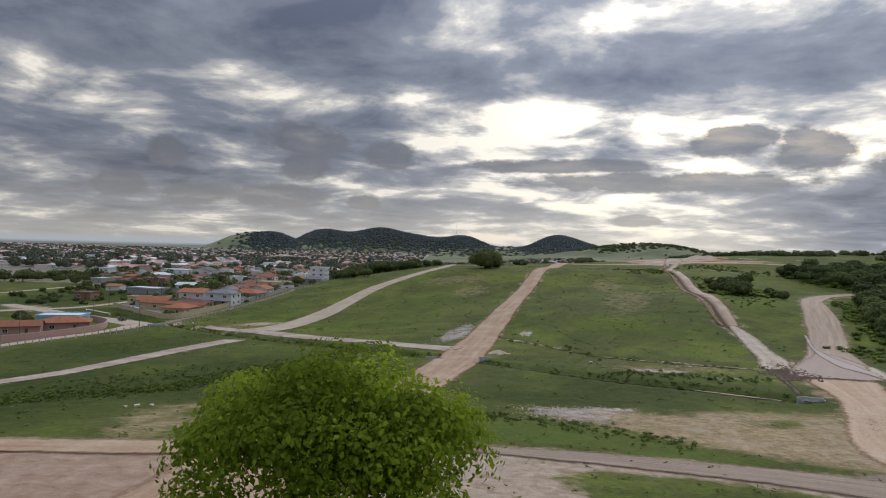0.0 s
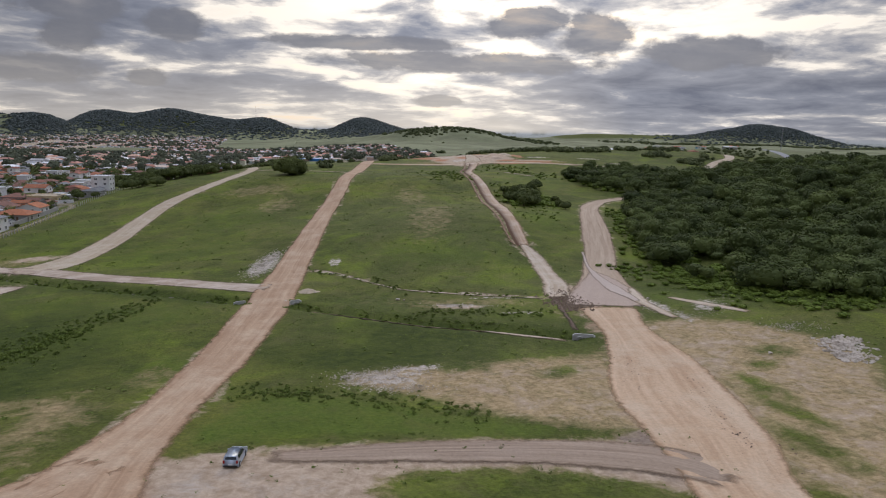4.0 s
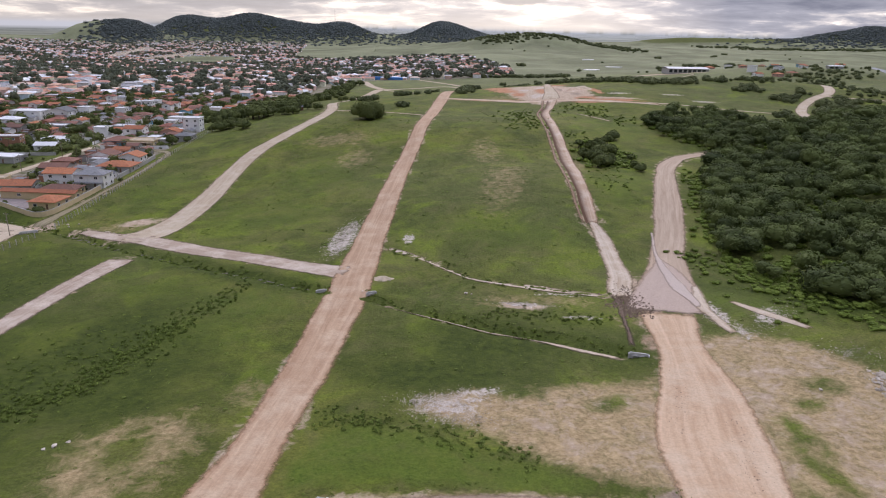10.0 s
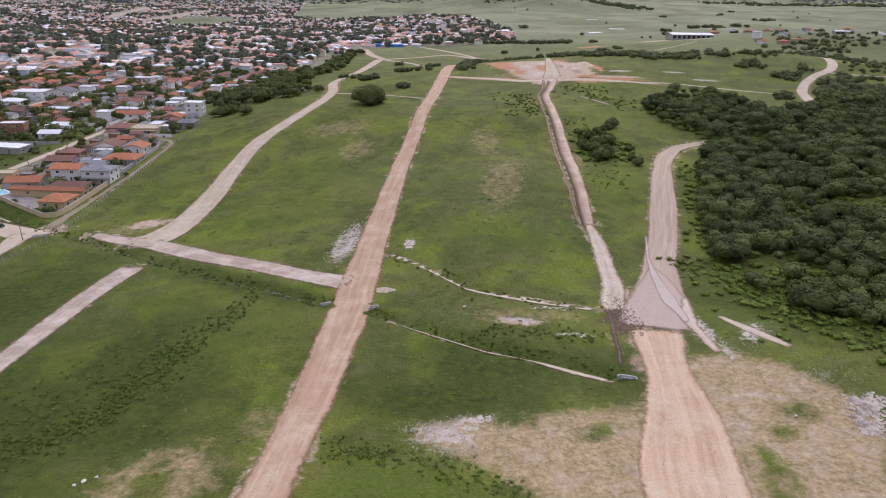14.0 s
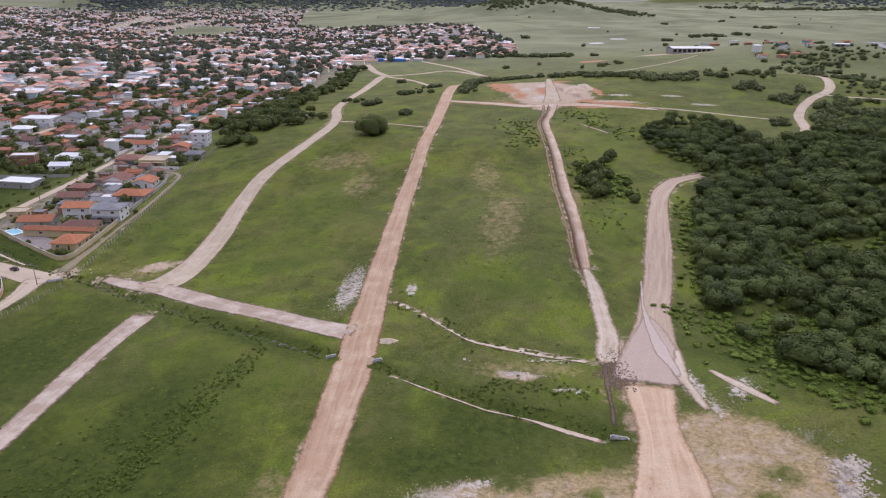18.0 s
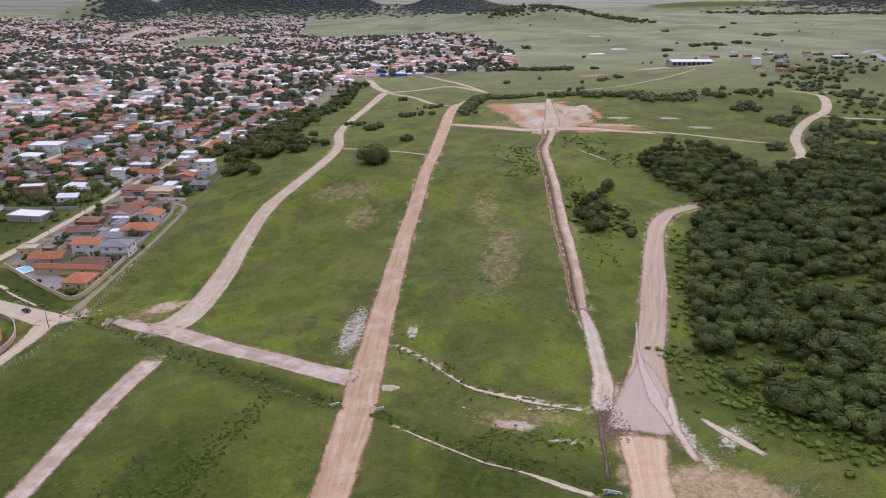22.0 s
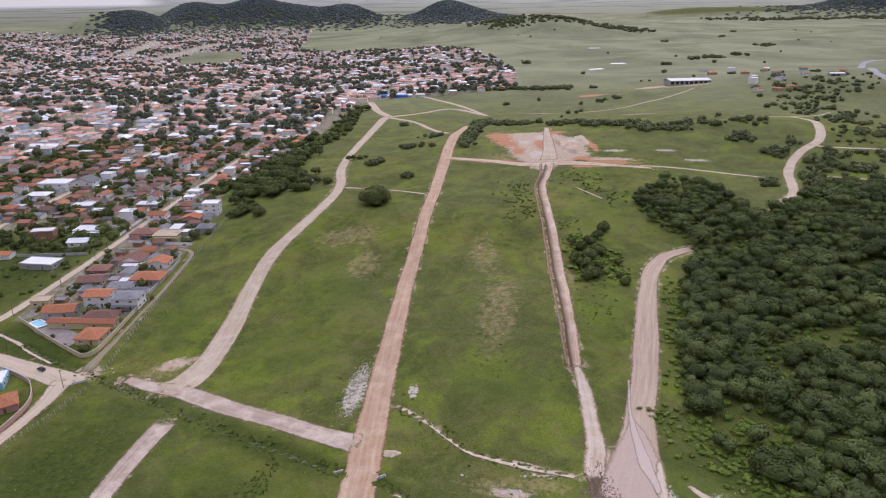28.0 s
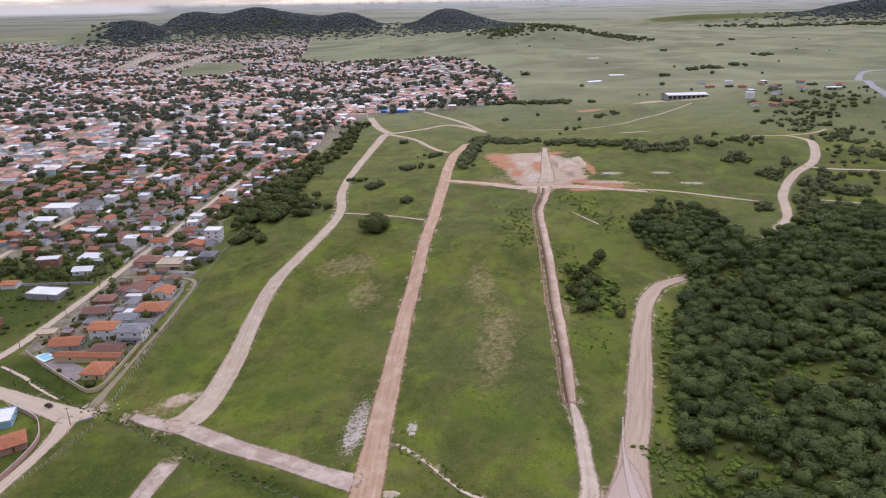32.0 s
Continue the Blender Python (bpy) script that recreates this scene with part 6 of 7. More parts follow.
part("wall", mesh_of("wall", hv, hf, ["hazed_walls"]), town, "pale plastered walls")
part("roof", mesh_of("roof", rv, rf, ["hazed_roofs"]), town)
# terraced rows of one build on the slope, and their tan roofs
for line in TERRACES:
    terrace = tagged(new("terraced_row"), "long rows of small alike houses with tan roofs", "terrace")
    (ax, ay), (bx, by) = line
    along = math.hypot(bx - ax, by - ay)
    terrace.matrix_basis = Matrix.Translation(at(ax, ay)) @ Matrix.Rotation(math.atan2(by - ay, bx - ax), 4, "Z")
    for side in (-22, -8, 8, 22):
        for k in range(int(along / 17)):
            o = part("unit", boxes_mesh("unit", "white_plaster", (-6.5, -4.5, -4, 6.5, 4.5, 3)), terrace)
            o.location = (8 + k * 17, side, 0)
            part("roof", poly("roof", *gable(13.4, 9.4, 3.05, 1.3, 0.3, 0.2, False), "tan_slab"), o)
tt = np.array(town_trees)
tagged(crowns("town_trees", np.column_stack((tt[:, :2], land(tt[:, 0], tt[:, 1]) + tt[:, 2] * 0.9, tt[:, 2], np.full(len(tt), 0.85))), "hazed_leaf", 36, 7, 14, 0.24, 2), "dark trees between far houses", "trees", kind="stuff")


# ---- fence, poles, walls ----
FENCE = [[(-161, 120), (-153, 183), (-147, 205), (-143, 224)], [(-142.5, 236), (-145, 284), (-146.5, 362), (-145, 459)]]
fence = tagged(new("fence"), "long fence of pale concrete posts and wire along the meadow", "fence")
fence.matrix_basis = Matrix.Translation(at(-143, 224))
post_mesh = boxes_mesh("post", "concrete", (-0.09, -0.09, -0.4, 0.09, 0.09, 1.75), (-0.09, -0.09, 1.75, 0.07, 0.3, 1.95))
origin = fence.matrix_basis.translation
for run in FENCE:
    p = spline(run, 2.7)
    for x, y in p:
        o = part("post", post_mesh, fence)
        o.location, o.rotation_euler = at(x, y) - origin, (0, 0, radians(90))
    for up in (0.4, 0.85, 1.3, 1.7):
        v, f = [], []
        for x, y in p:
            q = at(x, y, up) - origin
            v += [q + Vector((0.1, 0, -0.008)), q + Vector((0.12, 0, 0.008)), q + Vector((0.1, 0, 0.008))]
        for k in range(len(p) - 1):
            f += [(3 * k + a, 3 * k + b, 3 * k + 3 + b, 3 * k + 3 + a) for a, b in ((0, 1), (1, 2), (2, 0))]
        part("wire", poly("wire", v, f, "wire"), fence)


def garden_wall(line, height, mat, label):
    """A plastered wall with a coping along a line."""
    ob = tagged(new("garden_wall"), label, "wall")
    base = at(*line[0])
    ob.matrix_basis = Matrix.Translation(base)
    c = spline(line, 1.5)
    t = np.gradient(c, axis=0)
    t /= np.linalg.norm(t, axis=1)[:, None]
    s = np.column_stack((t[:, 1], -t[:, 0]))
    for nm, half, lo, hi in (("panel", 0.09, -0.5, height), ("coping", 0.15, height, height + 0.09)):
        v, f = [], []
        for (x, y), (a, b) in zip(c, s):
            z = float(land(x, y)) - base.z
            v += [(x - base.x + k * half * a, y - base.y + k * half * b, z + q) for k, q in ((-1, lo), (1, lo), (1, hi), (-1, hi))]
        n = len(c)
        f = [(4 * k + a, 4 * k + b, 4 * k + 4 + b, 4 * k + 4 + a) for k in range(n - 1) for a, b in ((0, 1), (1, 2), (2, 3), (3, 0))] + [(3, 2, 1, 0), (4 * n - 4, 4 * n - 3, 4 * n - 2, 4 * n - 1)]
        part(nm, poly(nm, v, f, mat if nm == "panel" else "concrete"), ob)
    return ob


garden_wall([(-208, 287), (-185, 269), (-163, 253), (-157, 250), (-153.5, 254), (-153, 270), (-153, 292)], 2.1, "cream_plaster", "cream garden wall round the pool house")
garden_wall([(-186, 240), (-172, 232), (-166, 226), (-160, 214), (-160, 196), (-164, 176)], 2.1, "pink_plaster", "curved pink garden wall at the street corner")
garden_wall([(-154, 310), (-153, 335), (-153, 352)], 1.9, "grey_plaster", "grey yard wall beside the fence lane")
garden_wall([(-200, 318), (-199, 350)], 1.8, "grey_plaster", "grey yard wall along the street")
garden_wall([(-213, 405), (-213, 425), (-212, 460)], 1.8, "white_plaster", "white yard wall along the street")
garden_wall([(-155, 375), (-170, 380), (-186, 383)], 1.7, "white_plaster", "white yard wall along the lane")


# plot walls between the houses, wherever no house stands
for n, (y, x0, x1, mat, label) in enumerate(((309, -202, -155, "white_plaster", "white plot wall between village houses"), (322.5, -202, -155, "grey_plaster", "grey plot wall between village houses"), (336, -202, -155, "white_plaster", "white plot wall between village houses"),
                                       (361, -203, -156, "grey_plaster", "grey plot wall between village houses"), (411, -203, -150, "white_plaster", "white plot wall between village houses"), (446, -203, -158, "grey_plaster", "grey plot wall between village houses"),
                                       (372, -262, -216, "grey_plaster", "grey plot wall beside rough grass"), (424, -262, -216, "white_plaster", "white plot wall between village houses"), (462, -300, -212, "grey_plaster", "grey plot wall between village houses"),
                                       (492, -300, -212, "white_plaster", "white plot wall between village houses"), (520, -300, -180, "grey_plaster", "grey plot wall between village houses"), (548, -300, -180, "white_plaster", "white plot wall between village houses"))):
    run = []
    for x in np.arange(x0, x1 + 4, 3.0):
        if x <= x1 and free_yard(np.array([x]), np.array([y]), 5.4)[0]:
            run.append((float(x), y + 0.4 * math.sin(x)))
        else:
            if len(run) > 2:
                garden_wall(run, 1.7 + 0.2 * (n % 3), mat, label)
            run = []


def utility_pole(x, y, turn):
    ob = tagged(new("utility_pole"), "plain utility pole with a cross arm beside the street", "pole", "street poles")
    ob.matrix_basis = Matrix.Translation(at(x, y)) @ Matrix.Rotation(turn, 4, "Z")
    bm = bmesh.new()
    bmesh.ops.create_cone(bm, cap_ends=True, segments=10, radius1=0.16, radius2=0.10, depth=9.0, matrix=Matrix.Translation((0, 0, 4.2)))
    part("shaft", bm_mesh("shaft", bm, "pole_wood", True), ob)
    part("cross_arm", boxes_mesh("cross_arm", "pole_wood", (-0.9, -0.06, 8.0, 0.9, 0.06, 8.14)), ob)
    for sx in (-0.75, 0, 0.75):
        bm = bmesh.new()
        bmesh.ops.create_cone(bm, cap_ends=True, segments=8, radius1=0.06, radius2=0.04, depth=0.18, matrix=Matrix.Translation((sx, 0, 8.23)))
        part("insulator", bm_mesh("insulator", bm, "lamp_clear"), ob)
    return ob


for k, (x, y) in enumerate(((-153, 226), (-214, 292), (-211, 330), (-210, 366), (-210, 402), (-209, 438), (-208, 474), (-207, 512), (-206, 550), (-163, 182), (-196, 258))):
    utility_pole(x, y, 0.1 * k)

# ---- pool, culverts, stones, mounds ----
pool = tagged(new("swimming_pool"), "small turquoise swimming pool with a pale rim", "pool")
pool.matrix_basis = Matrix.Translation(at(-196, 283, 0.25)) @ Matrix.Rotation(radians(-35), 4, "Z")
part("rim", boxes_mesh("rim", "white_plaster", (-4.6, -2.9, -0.6, 4.6, -2.2, 0.12), (-4.6, 2.2, -0.6, 4.6, 2.9, 0.12), (-4.6, -2.2, -0.6, -3.9, 2.2, 0.12), (3.9, -2.2, -0.6, 4.6, 2.2, 0.12)), pool)
part("water", boxes_mesh("water", "pool_water", (-3.9, -2.2, -0.6, 3.9, 2.2, 0.0)), pool)
yard = tagged(new("paved_yard", boxes_mesh("paved_yard", "paving", (-14, -5, -1.2, 14, 5, 0))), "dark paved yard behind the pool house", "yard", kind="structure")
yard.matrix_basis = Matrix.Translation(at(-179, 271, 0.32)) @ Matrix.Rotation(radians(-33), 4, "Z")


def culvert(x, y, turn, pipes, label):
    """A concrete headwall with round pipe mouths."""
    ob = tagged(new("culvert"), label, "culvert")
    ob.matrix_basis = Matrix.Translation(at(x, y, 0.2)) @ Matrix.Rotation(radians(turn), 4, "Z")
    w = pipes * 1.5 + 0.8
    part("headwall", boxes_mesh("headwall", "concrete", (-w / 2, 0, -1.6, w / 2, 0.3, 0.7), (-w / 2 - 0.3, -0.4, -1.6, -w / 2, 0.3, 0.5), (w / 2, -0.4, -1.6, w / 2 + 0.3, 0.3, 0.5)), ob)
    for k in range(pipes):
        bm = bmesh.new()
        n, v = 14, []
        for rad, yy in ((0.62, 0.1), (0.62, -0.3), (0.48, -0.3), (0.48, 0.0)):
            v.append([bm.verts.new((rad * math.cos(j * 6.2832 / n) + (k - (pipes - 1) / 2) * 1.5, yy, rad * math.sin(j * 6.2832 / n) - 0.35)) for j in range(n)])
        for a, b in zip(v[:-1], v[1:]):
            for j in range(n):
                bm.faces.new((a[j], a[(j + 1) % n], b[(j + 1) % n], b[j]))
        part("pipe", bm_mesh("pipe", bm, "concrete", True), ob)
    return ob


culvert(-148.5, 229.5, 30, 3, "pale concrete culvert under the village street")
culvert(-19.5, 166, 25, 1, "concrete culvert mouth beside the earth road")
culvert(-33.5, 170, 205, 1, "white concrete culvert mouth on the ditch")
culvert(41, 128.5, -15, 2, "white concrete drain outlet at the end of the ditch")


def rock_mesh(seed, squash=0.6):
    r = random.Random(seed)
    bm = bmesh.new()
    bmesh.ops.create_icosphere(bm, subdivisions=1, radius=1.0)
    for v in bm.verts:
        v.co *= r.uniform(0.7, 1.25)
        v.co.z *= squash
    return bm_mesh("boulder", bm, "chalk_stone")


ROCKS = [rock_mesh(s) for s in range(5)]
for k, (x, y, s) in enumerate(((5.5, 166, 0.9), (7, 165.5, 0.5), (-62, 92, 0.9), (-60.5, 93.2, 0.7), (-63.2, 91, 0.6), (-17, 178, 0.7), (-15.5, 176.5, 0.5), (-22, 168, 0.6), (-140, 240, 0.9), (-138, 237, 0.7), (-136.5, 241, 0.6), (67, 158, 0.7), (66, 152, 0.6), (71, 113, 0.8))):
    o = new("boulder", ROCKS[k % 5])
    o.matrix_basis = Matrix.Translation(at(x, y, s * 0.2)) @ Matrix.Rotation(k * 1.3, 4, "Z") @ Matrix.Scale(s * 0.6, 4)
    tagged(o, "rough pale stone lying in the grass", "stone", "loose stones")


def rubble(name, spots, count, lo, hi, seed, label, mat="chalk_stone"):
    """Broken pale stones strewn over ellipses, as one joined heap."""
    r = np.random.default_rng(seed)
    base = np.array([(1, 0, 0), (-1, 0, 0), (0, 1, 0), (0, -1, 0), (0, 0, 1), (0, 0, -1)], dtype=float)
    tri = np.array([(0, 2, 4), (2, 1, 4), (1, 3, 4), (3, 0, 4), (2, 0, 5), (1, 2, 5), (3, 1, 5), (0, 3, 5)])
    vs, fs = [], []
    for k in range(count):
        cx, cy, rx, ry, a = spots[k % len(spots)]
        if k % 9 == 0:
            core = {}
        u, v = core.setdefault(k % len(spots), r.normal(0, 0.42, 2)) + r.normal(0, 0.09, 2)
        c, s = math.cos(radians(a)), math.sin(radians(a))
        x, y = cx + u * rx * c - v * ry * s, cy + u * rx * s + v * ry * c
        q = base * r.uniform(0.6, 1.3, (6, 1)) * r.uniform(lo, hi) * np.array([1, 1, 0.6])
        t = r.random() * 6.28
        q = np.column_stack((q[:, 0] * math.cos(t) - q[:, 1] * math.sin(t), q[:, 0] * math.sin(t) + q[:, 1] * math.cos(t), q[:, 2]))
        fs.append(tri + 6 * k)
        vs.append(q + np.array([x, y, float(land(x, y)) + 0.05]))
    return tagged(new(name, mesh_of(name, np.concatenate(vs), np.concatenate(fs), [mat])), label, "rubble", kind="stuff")


rubble("white_rubble", [(-34, 210, 4, 14, -8), (-33.5, 226, 4, 10, -8), (-35, 218, 4, 18, -8)], 1500, 0.07, 0.24, 61, "spread of broken white stone on the meadow")
rubble("stone_pile", [(86, 114, 4.5, 7, -25), (84, 109, 4, 4, 0), (88, 117, 4, 4, 0)], 620, 0.14, 0.60, 65, "pile of broken grey white stone on the dry ground")
rubble("chalk_chips", [(0, 107, 9, 5, 0), (-3, 109, 6, 3, 0), (4, 111, 5, 3, 0), (0, 106, 9, 5, 0), (3, 102, 7, 3, 0), (66, 144, 3, 8, 25), (79, 147, 4, 11, -38), (86, 128, 7, 5, 0), (20, 158, 8, 2, -12), (-27, 122, 2, 8, 0)], 3600, 0.05, 0.16, 62, "pale stone chips strewn over thin grass")
rubble("road_clods", [(46, 105, 6, 22, 8), (54, 170, 5, 14, 0), (44, 84, 5, 16, 0), (80, 235, 3, 34, -18), (50, 160, 4, 9, 0)], 1500, 0.06, 0.20, 63, "clods and stones on the fresh earth roads", "dark_clod")


def mound(x, y, rx, ry, h, mat, label, seed):
    """A lumpy heap of loose earth."""
    r = np.random.default_rng(seed)
    n, m = 14, 28
    v = []
    for i in range(n + 1):
        for j in range(m):
            q, a = i / n, j * 6.2832 / m
            k = 1 + 0.15 * math.sin(3 * a + seed) + 0.1 * math.sin(5 * a + 2 * seed)
            px, py = x + math.cos(a) * rx * q * k, y + math.sin(a) * ry * q * k
            v.append((px, py, float(land(px, py)) + h * (math.cos(q * 3.1416) * 0.5 + 0.5) + r.normal(0, 0.04) - (0.15 if i == n else 0)))
    f = [(i * m + j, i * m + (j + 1) % m, (i + 1) * m + (j + 1) % m, (i + 1) * m + j) for i in range(n) for j in range(m)]
    me = mesh_of("earth_mound", v, f, [mat], True, {"across": np.array(v)[:, 0] * 0.1, "along": np.array(v)[:, 1], "rim": np.full(len(v), 3.0)})
    return tagged(new("earth_mound", me), label, "mound")


mound(-17.5, 178, 3.0, 2.0, 0.9, "village_earth", "small heap of pale sand beside the road", 1)
mound(102, 552, 10, 14, 2.2, "trench_earth", "brown heap of dug earth on the clearing", 2)
rubble("spoil_heap", [(46, 160, 5, 9, 0), (46, 153, 5, 6, 0), (49, 156, 4, 6, 0), (48, 166, 3, 8, 0)], 900, 0.12, 0.55, 64, "rough dark lumps of dug spoil at the road end", "dark_clod")
mound(113, 565, 6, 20, 1.6, "pale_gravel", "pale heap of spoil on the clearing", 5)

# washed mud, chalk, dark trench and ditch strips, shallow water in the ditch
for name, mat, pts, lift in (("trench_bed", "dark_earth", [(p[0] + 0.3, p[1], 0.8) for p in TRENCH], -0.40), ("mud_fan", "fan_mud", [(64.6, 194, 0.4), (63.6, 184, 4.0), (61.2, 174, 7.0), (58.4, 164, 8.8), (55.0, 155, 9.0), (54.0, 151.5, 9.0)], 0.17), ("mud_streak", "lilac_mud", [(69, 216, 0.2), (66.4, 204, 0.4), (64.4, 193, 0.8), (63.4, 179, 1.3), (63.2, 168, 1.9), (63.4, 158, 1.1), (62.6, 154, 0.4)], 0.30), ("chalk_spill", "chalk_road", [(67.5, 171, 0.6), (65.8, 164.7, 1.5), (64.6, 158, 2.3), (64.2, 152, 2.0), (64.6, 144.7, 1.6), (65.8, 138.3, 0.8)], 0.22),
                             ("side_ditch", "dark_earth", [(45.0, 163, 0.5), (44.2, 159, 0.7), (42.4, 144, 0.6), (40.8, 133, 0.5)], 0.06),
                             ("ditch_water", "ditch_water", [(p[0], p[1], 0.45) for p in CREEK_W], -0.95)):
    o = road(name, mat, pts, 2.2, lift + (1.15 if "water" in name else 0), False, 0.9 if mat == "chalk_road" else 0.4)
    tagged(o, {"trench_bed": "dark earth bed of a dug trench", "mud_fan": "smooth pinkish grey fan of washed mud", "mud_streak": "pale lilac streak of wet silt on the mud", "side_ditch": "narrow dark strip of a ditch beside the fresh road", "chalk_spill": "white chalky spill beside the gravel apron", "ditch_water": "shallow standing water in the ditch"}[name], name.split("_")[1], kind="structure")


# ---- vehicles ----
def car(paint, label):
    """A small hatchback, 3.9 m long, front towards +y."""
    ob = tagged(new("car"), label, "car")
    prof = [(-1.92, 0.30), (-1.95, 0.62), (-1.86, 0.98), (-1.62, 1.38), (-1.35, 1.47), (0.05, 1.47), (0.35, 1.40), (1.02, 1.00), (1.72, 0.86), (1.92, 0.66), (1.94, 0.32), (1.6, 0.22), (-1.6, 0.22)]
    bm = bmesh.new()
    rings = []
    for x, shrink, inset in ((-0.80, 0.0, 0.05), (-0.84, 0.0, 0.0), (0.84, 0.0, 0.0), (0.80, 0.0, 0.05)):
        ring = []
        for y, z in prof:
            cab = max(0.0, (z - 0.95)) * 0.34
            ring.append(bm.verts.new(((abs(x) - cab) * (1 if x > 0 else -1), y * (1 - inset * 0.3), z)))
        rings.append(ring)
    n = len(prof)
    for a, b in zip(rings[:-1], rings[1:]):
        for k in range(n):
            bm.faces.new((a[k], a[(k + 1) % n], b[(k + 1) % n], b[k]))
    bm.faces.new(rings[0][::-1])
    bm.faces.new(rings[-1])
    bmesh.ops.bevel(bm, geom=[e for e in bm.edges if e.calc_face_angle(0) > 0.5], offset=0.05, segments=2, affect="EDGES")
    bmesh.ops.recalc_face_normals(bm, faces=bm.faces)
    body = part("body", bm_mesh("body", bm, paint, True), ob)

    def pane(name, pts, mat, parent=ob):
        c = sum((Vector(p) for p in pts), Vector()) / len(pts)
        nrm = (Vector(pts[1]) - Vector(pts[0])).cross(Vector(pts[2]) - Vector(pts[0])).normalized() * 0.012
        v = [Vector(p) - nrm for p in pts] + [Vector(p) + nrm for p in pts]
        k = len(pts)
        return part(name, poly(name, v, [tuple(range(k))[::-1], tuple(range(k, 2 * k))] + [(j, (j + 1) % k, k + (j + 1) % k, k + j) for j in range(k)], mat), parent)

    pane("rear_window", [(-0.62, -1.81, 1.08), (0.62, -1.81, 1.08), (0.58, -1.645, 1.36), (-0.58, -1.645, 1.36)], "window_glass")
    pane("windscreen", [(0.66, 0.99, 1.03), (-0.66, 0.99, 1.03), (-0.60, 0.42, 1.385), (0.60, 0.42, 1.385)], "window_glass")
    for s in (-1, 1):
        pane("side_window", [(s * 0.815, -1.45, 1.05), (s * 0.815, 0.72, 1.05), (s * 0.70, 0.28, 1.37), (s * 0.70, -1.35, 1.37)], "window_glass")
        part("headlight", boxes_mesh("headlight", "lamp_clear", (s * 0.62 - 0.16, 1.83, 0.62, s * 0.62 + 0.16, 1.95, 0.78)), ob)
        part("tail_light", boxes_mesh("tail_light", "tail_red", (s * 0.72 - 0.09, -1.97, 0.72, s * 0.72 + 0.09, -1.86, 1.02)), ob)
        part("mirror", boxes_mesh("mirror", paint, (s * 0.94 - 0.09, 0.62, 0.98, s * 0.94 + 0.09, 0.74, 1.12)), ob)
        for y in (-1.2, 1.25):
            bm = bmesh.new()
            bmesh.ops.create_cone(bm, cap_ends=True, segments=20, radius1=0.30, radius2=0.30, depth=0.2, matrix=Matrix.Translation((s * 0.76, y, 0.30)) @ Matrix.Rotation(radians(90), 4, "Y"))
            bmesh.ops.bevel(bm, geom=[e for e in bm.edges if e.calc_face_angle(0) > 1], offset=0.03, segments=2, affect="EDGES")
            tyre = part("wheel", bm_mesh("wheel", bm, "tyre", True), ob)
            bm = bmesh.new()
            bmesh.ops.create_cone(bm, cap_ends=True, segments=16, radius1=0.19, radius2=0.17, depth=0.03, matrix=Matrix.Translation((s * 0.875, y, 0.30)) @ Matrix.Rotation(radians(90 * s), 4, "Y"))
            part("rim", bm_mesh("rim", bm, "alloy"), tyre)
    part("number_plate", boxes_mesh("number_plate", "white_paint", (-0.22, -1.985, 0.52, 0.22, -1.955, 0.64)), ob)
    part("bumper", boxes_mesh("bumper", "dark_paint", (-0.76, -1.99, 0.30, 0.76, -1.90, 0.48)), ob)
    return ob


car("car_paint", "silver blue hatchback parked on the sand by the road").matrix_basis = Matrix.Translation(at(-16.8, 74.6, 0.1)) @ Matrix.Rotation(radians(-5), 4, "Z")
car("dark_paint", "black car parked on the village street").matrix_basis = Matrix.Translation(at(-170, 240, 0.2)) @ Matrix.Rotation(radians(60), 4, "Z")
for x, y, a, p in ((-202, 468, 0, "white_paint"), (-203, 482, 4, "white_paint"), (-202, 500, 0, "car_paint"), (-311, 450, 0, "dark_paint")):
    car(p, "car parked along a village street").matrix_basis = Matrix.Translation(at(x, y, 0.2)) @ Matrix.Rotation(radians(a), 4, "Z")


# ---- far farm buildings ----
def shed(x, y, turn, w, d, h, label):
    ob = tagged(new("farm_shed"), label, "shed")
    ob.matrix_basis = Matrix.Translation(at(x, y)) @ Matrix.Rotation(radians(turn), 4, "Z")
    part("roof", poly("roof", *gable(w, d, h, d * 0.07, 1.0, 0.3, False), "white_sheet"), ob)
    part("wall", boxes_mesh("wall", "grey_plaster", (-w / 2, -d / 2, -2, w / 2, d / 2, h - 0.35)), ob)
    for k in range(int(w / 7)):
        part("bay", boxes_mesh("bay", "window_glass", (-w / 2 + 1.2 + k * 7, -d / 2 - 0.06, 0.5, -w / 2 + 5.8 + k * 7, -d / 2 - 0.01, h - 1.4)), ob)
    return ob


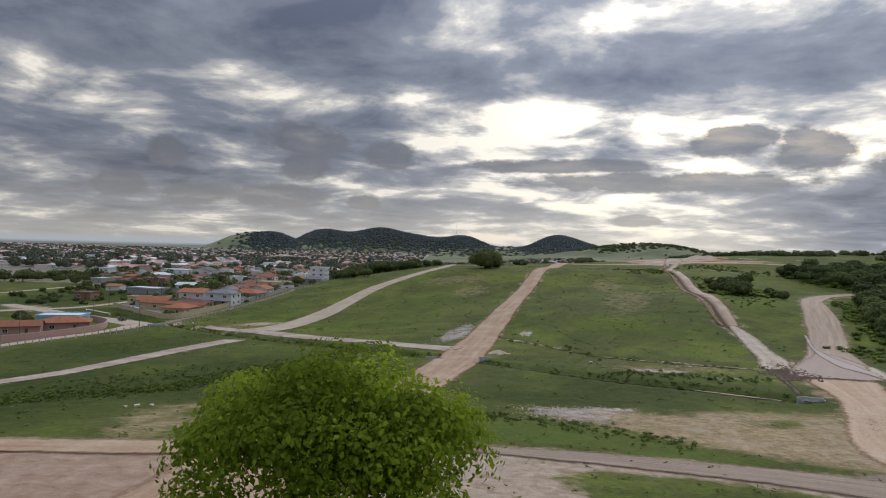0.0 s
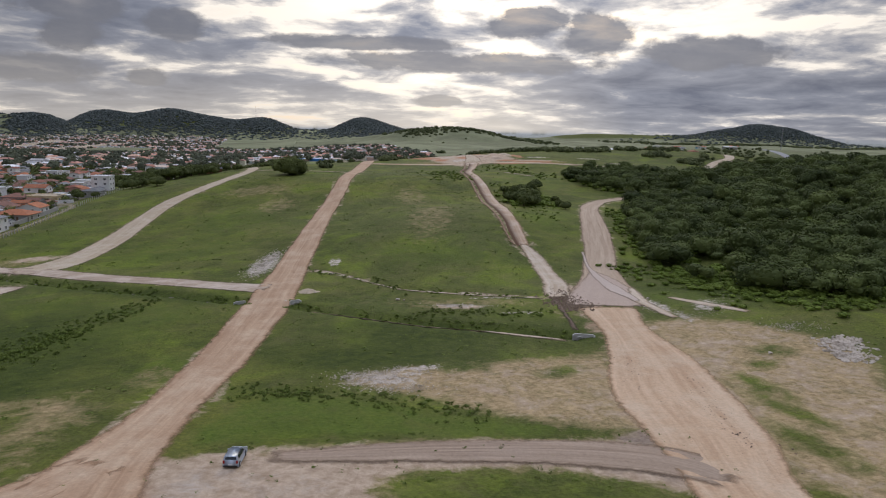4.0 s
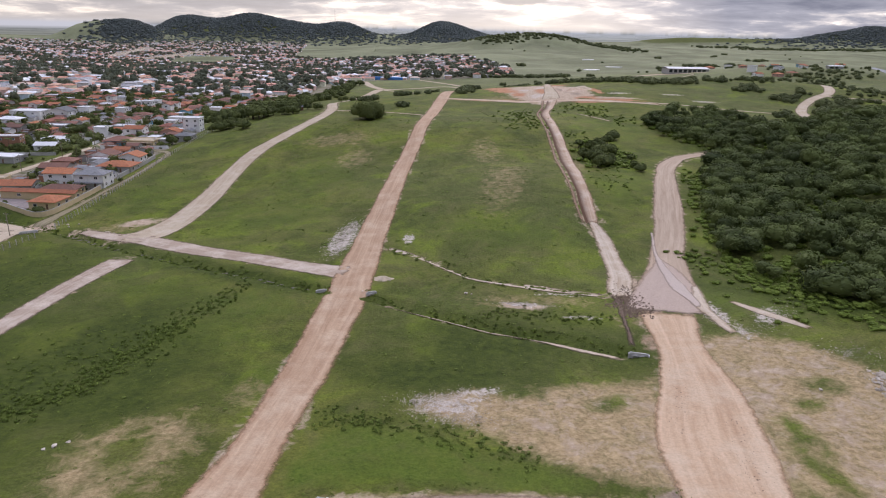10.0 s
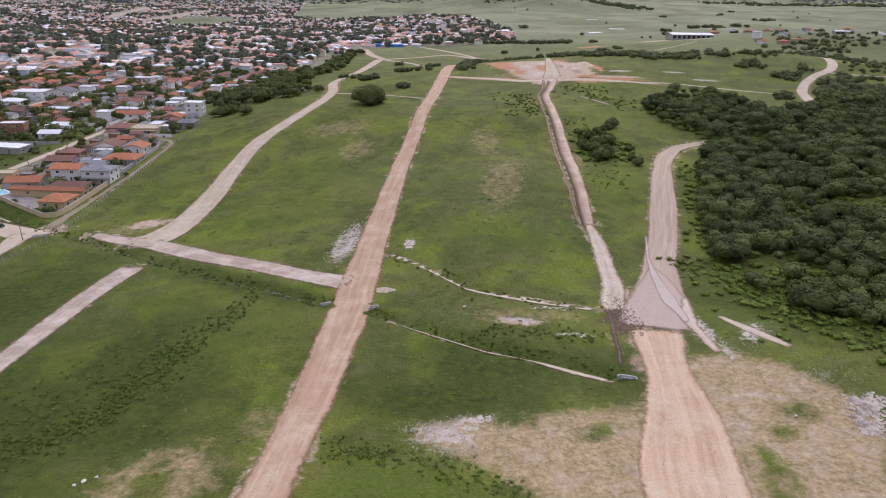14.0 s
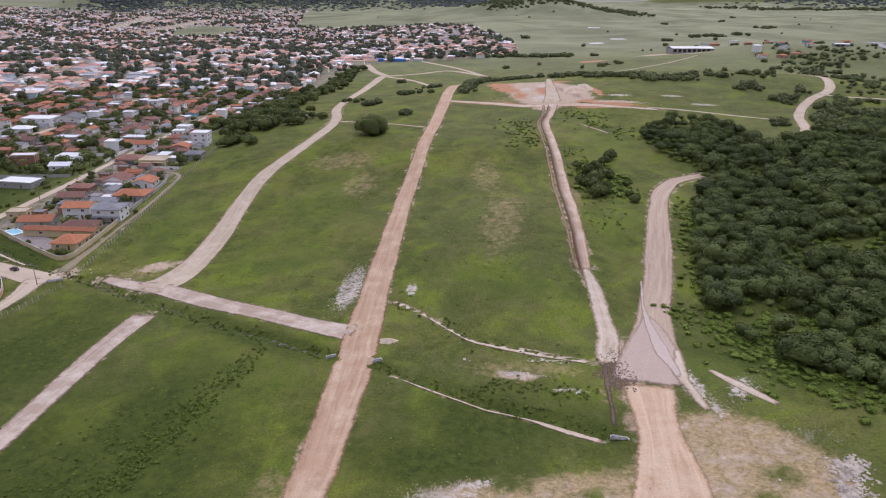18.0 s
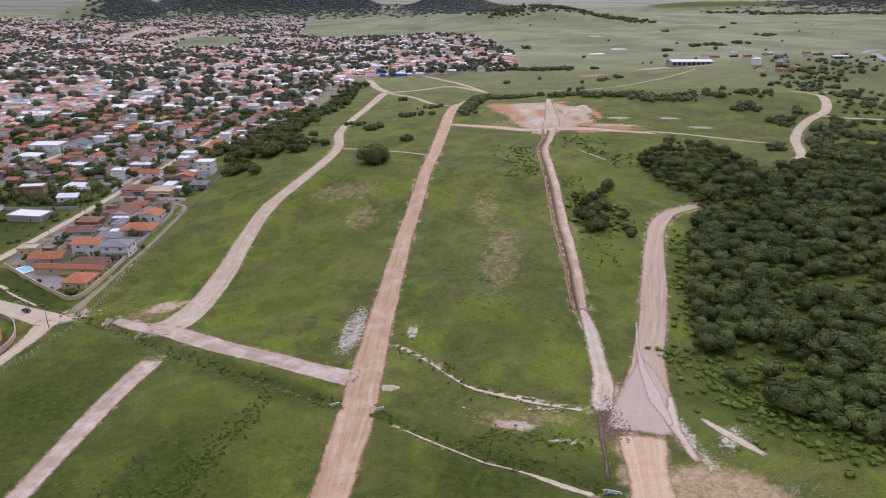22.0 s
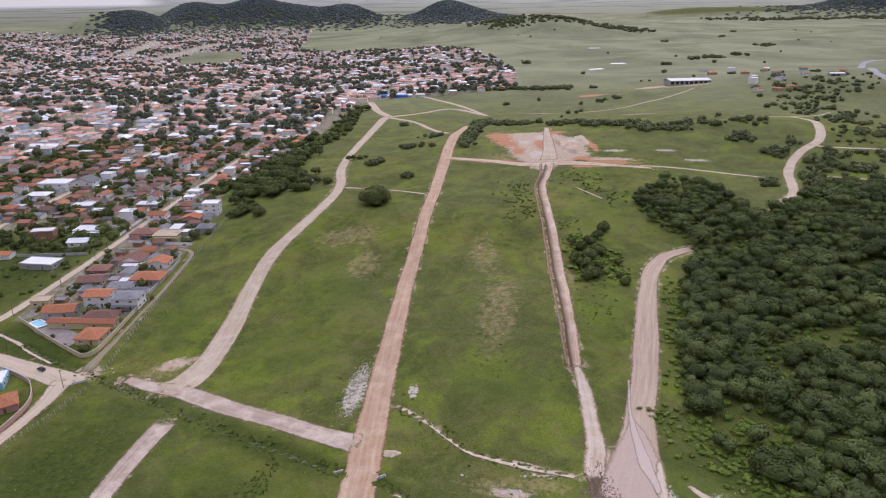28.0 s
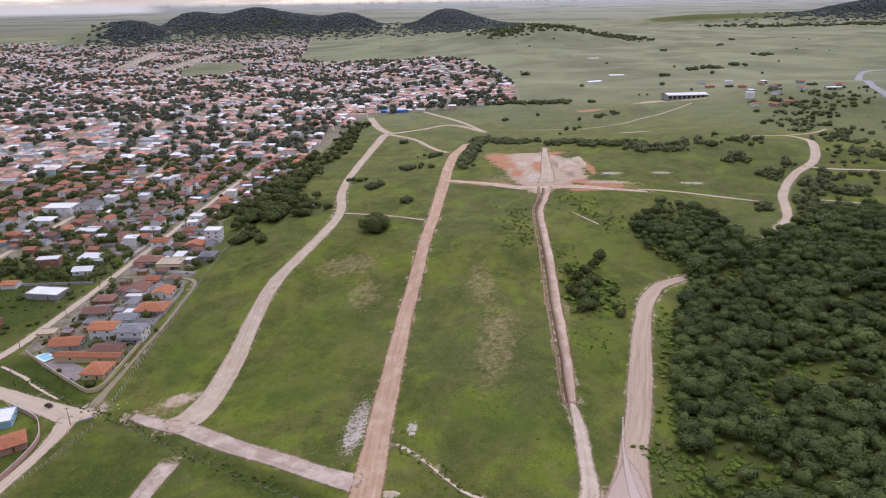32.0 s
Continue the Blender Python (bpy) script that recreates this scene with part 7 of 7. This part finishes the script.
shed(350, 1012, 4, 60, 26, 6, "long white roofed shed far out on the pasture")
shed(560, 1000, -4, 20, 10, 4, "small white roofed shed beside the highway")
r = random.Random(29)
for k, (x, y) in enumerate(((408, 905), (432, 900), (456, 912), (424, 960), (470, 980), (446, 1010), (492, 1040), (520, 1010), (462, 1080), (505, 1110), (480, 1180), (459, 1250), (540, 1180), (562, 1100), (590, 1040), (430, 1130))):
    ob = copy_thing(TEMPLATES[(0, 5, 1, 4, 3, 9, 10)[k % 7]], Matrix.Identity(4))
    ob.matrix_basis = Matrix.Translation(at(x, y, 0.15)) @ Matrix.Rotation(radians(r.uniform(0, 360)), 4, "Z") @ Matrix.Scale(r.uniform(1.0, 1.3), 4)
for x, y, a in ((368, 1517, 3), (420, 2037, -5), (300, 1420, 20)):
    o = new("pond_sheet", boxes_mesh("pond_sheet", "white_sheet", (-16, -7, -3, 16, 7, 1.2), (-19, -9, -3, 10, -7.5, 0.9)))
    tagged(o, "bright white sheeted tank on far pasture", "tank").matrix_basis = Matrix.Translation(at(x, y)) @ Matrix.Rotation(radians(a), 4, "Z")


def radio_mast(x, y, h, label):
    """A slim lattice mast with three legs and rungs."""
    ob = tagged(new("radio_mast"), label, "mast")
    ob.matrix_basis = Matrix.Translation(at(x, y, -1))
    legs = [(math.cos(k * 2.0944) * 1.0, math.sin(k * 2.0944) * 1.0) for k in range(3)]
    for px, py in legs:
        part("leg", boxes_mesh("leg", "wire", (px - 0.14, py - 0.14, 0, px + 0.14, py + 0.14, h)), ob)
    for k in range(int(h / 4)):
        part("rung", poly("rung", [(x * 1.05, y * 1.05, k * 4 + q) for q in (1.9, 2.1) for x, y in legs], [(0, 1, 4, 3), (1, 2, 5, 4), (2, 0, 3, 5)], "wire"), ob)
    return ob


radio_mast(905, 1400, 74, "tall slim radio mast far out on the pasture")
radio_mast(-690, 4430, 80, "tall slim radio mast on the far hill")
tarp = boxes_mesh("tarp_roof", "blue_tarp", (-26, -5, -1, 20, 6, 4))
tagged(new("tarp_roof", tarp), "bright blue sheet roof at the edge of town", "roof").matrix_basis = Matrix.Translation(at(-85, 1066))
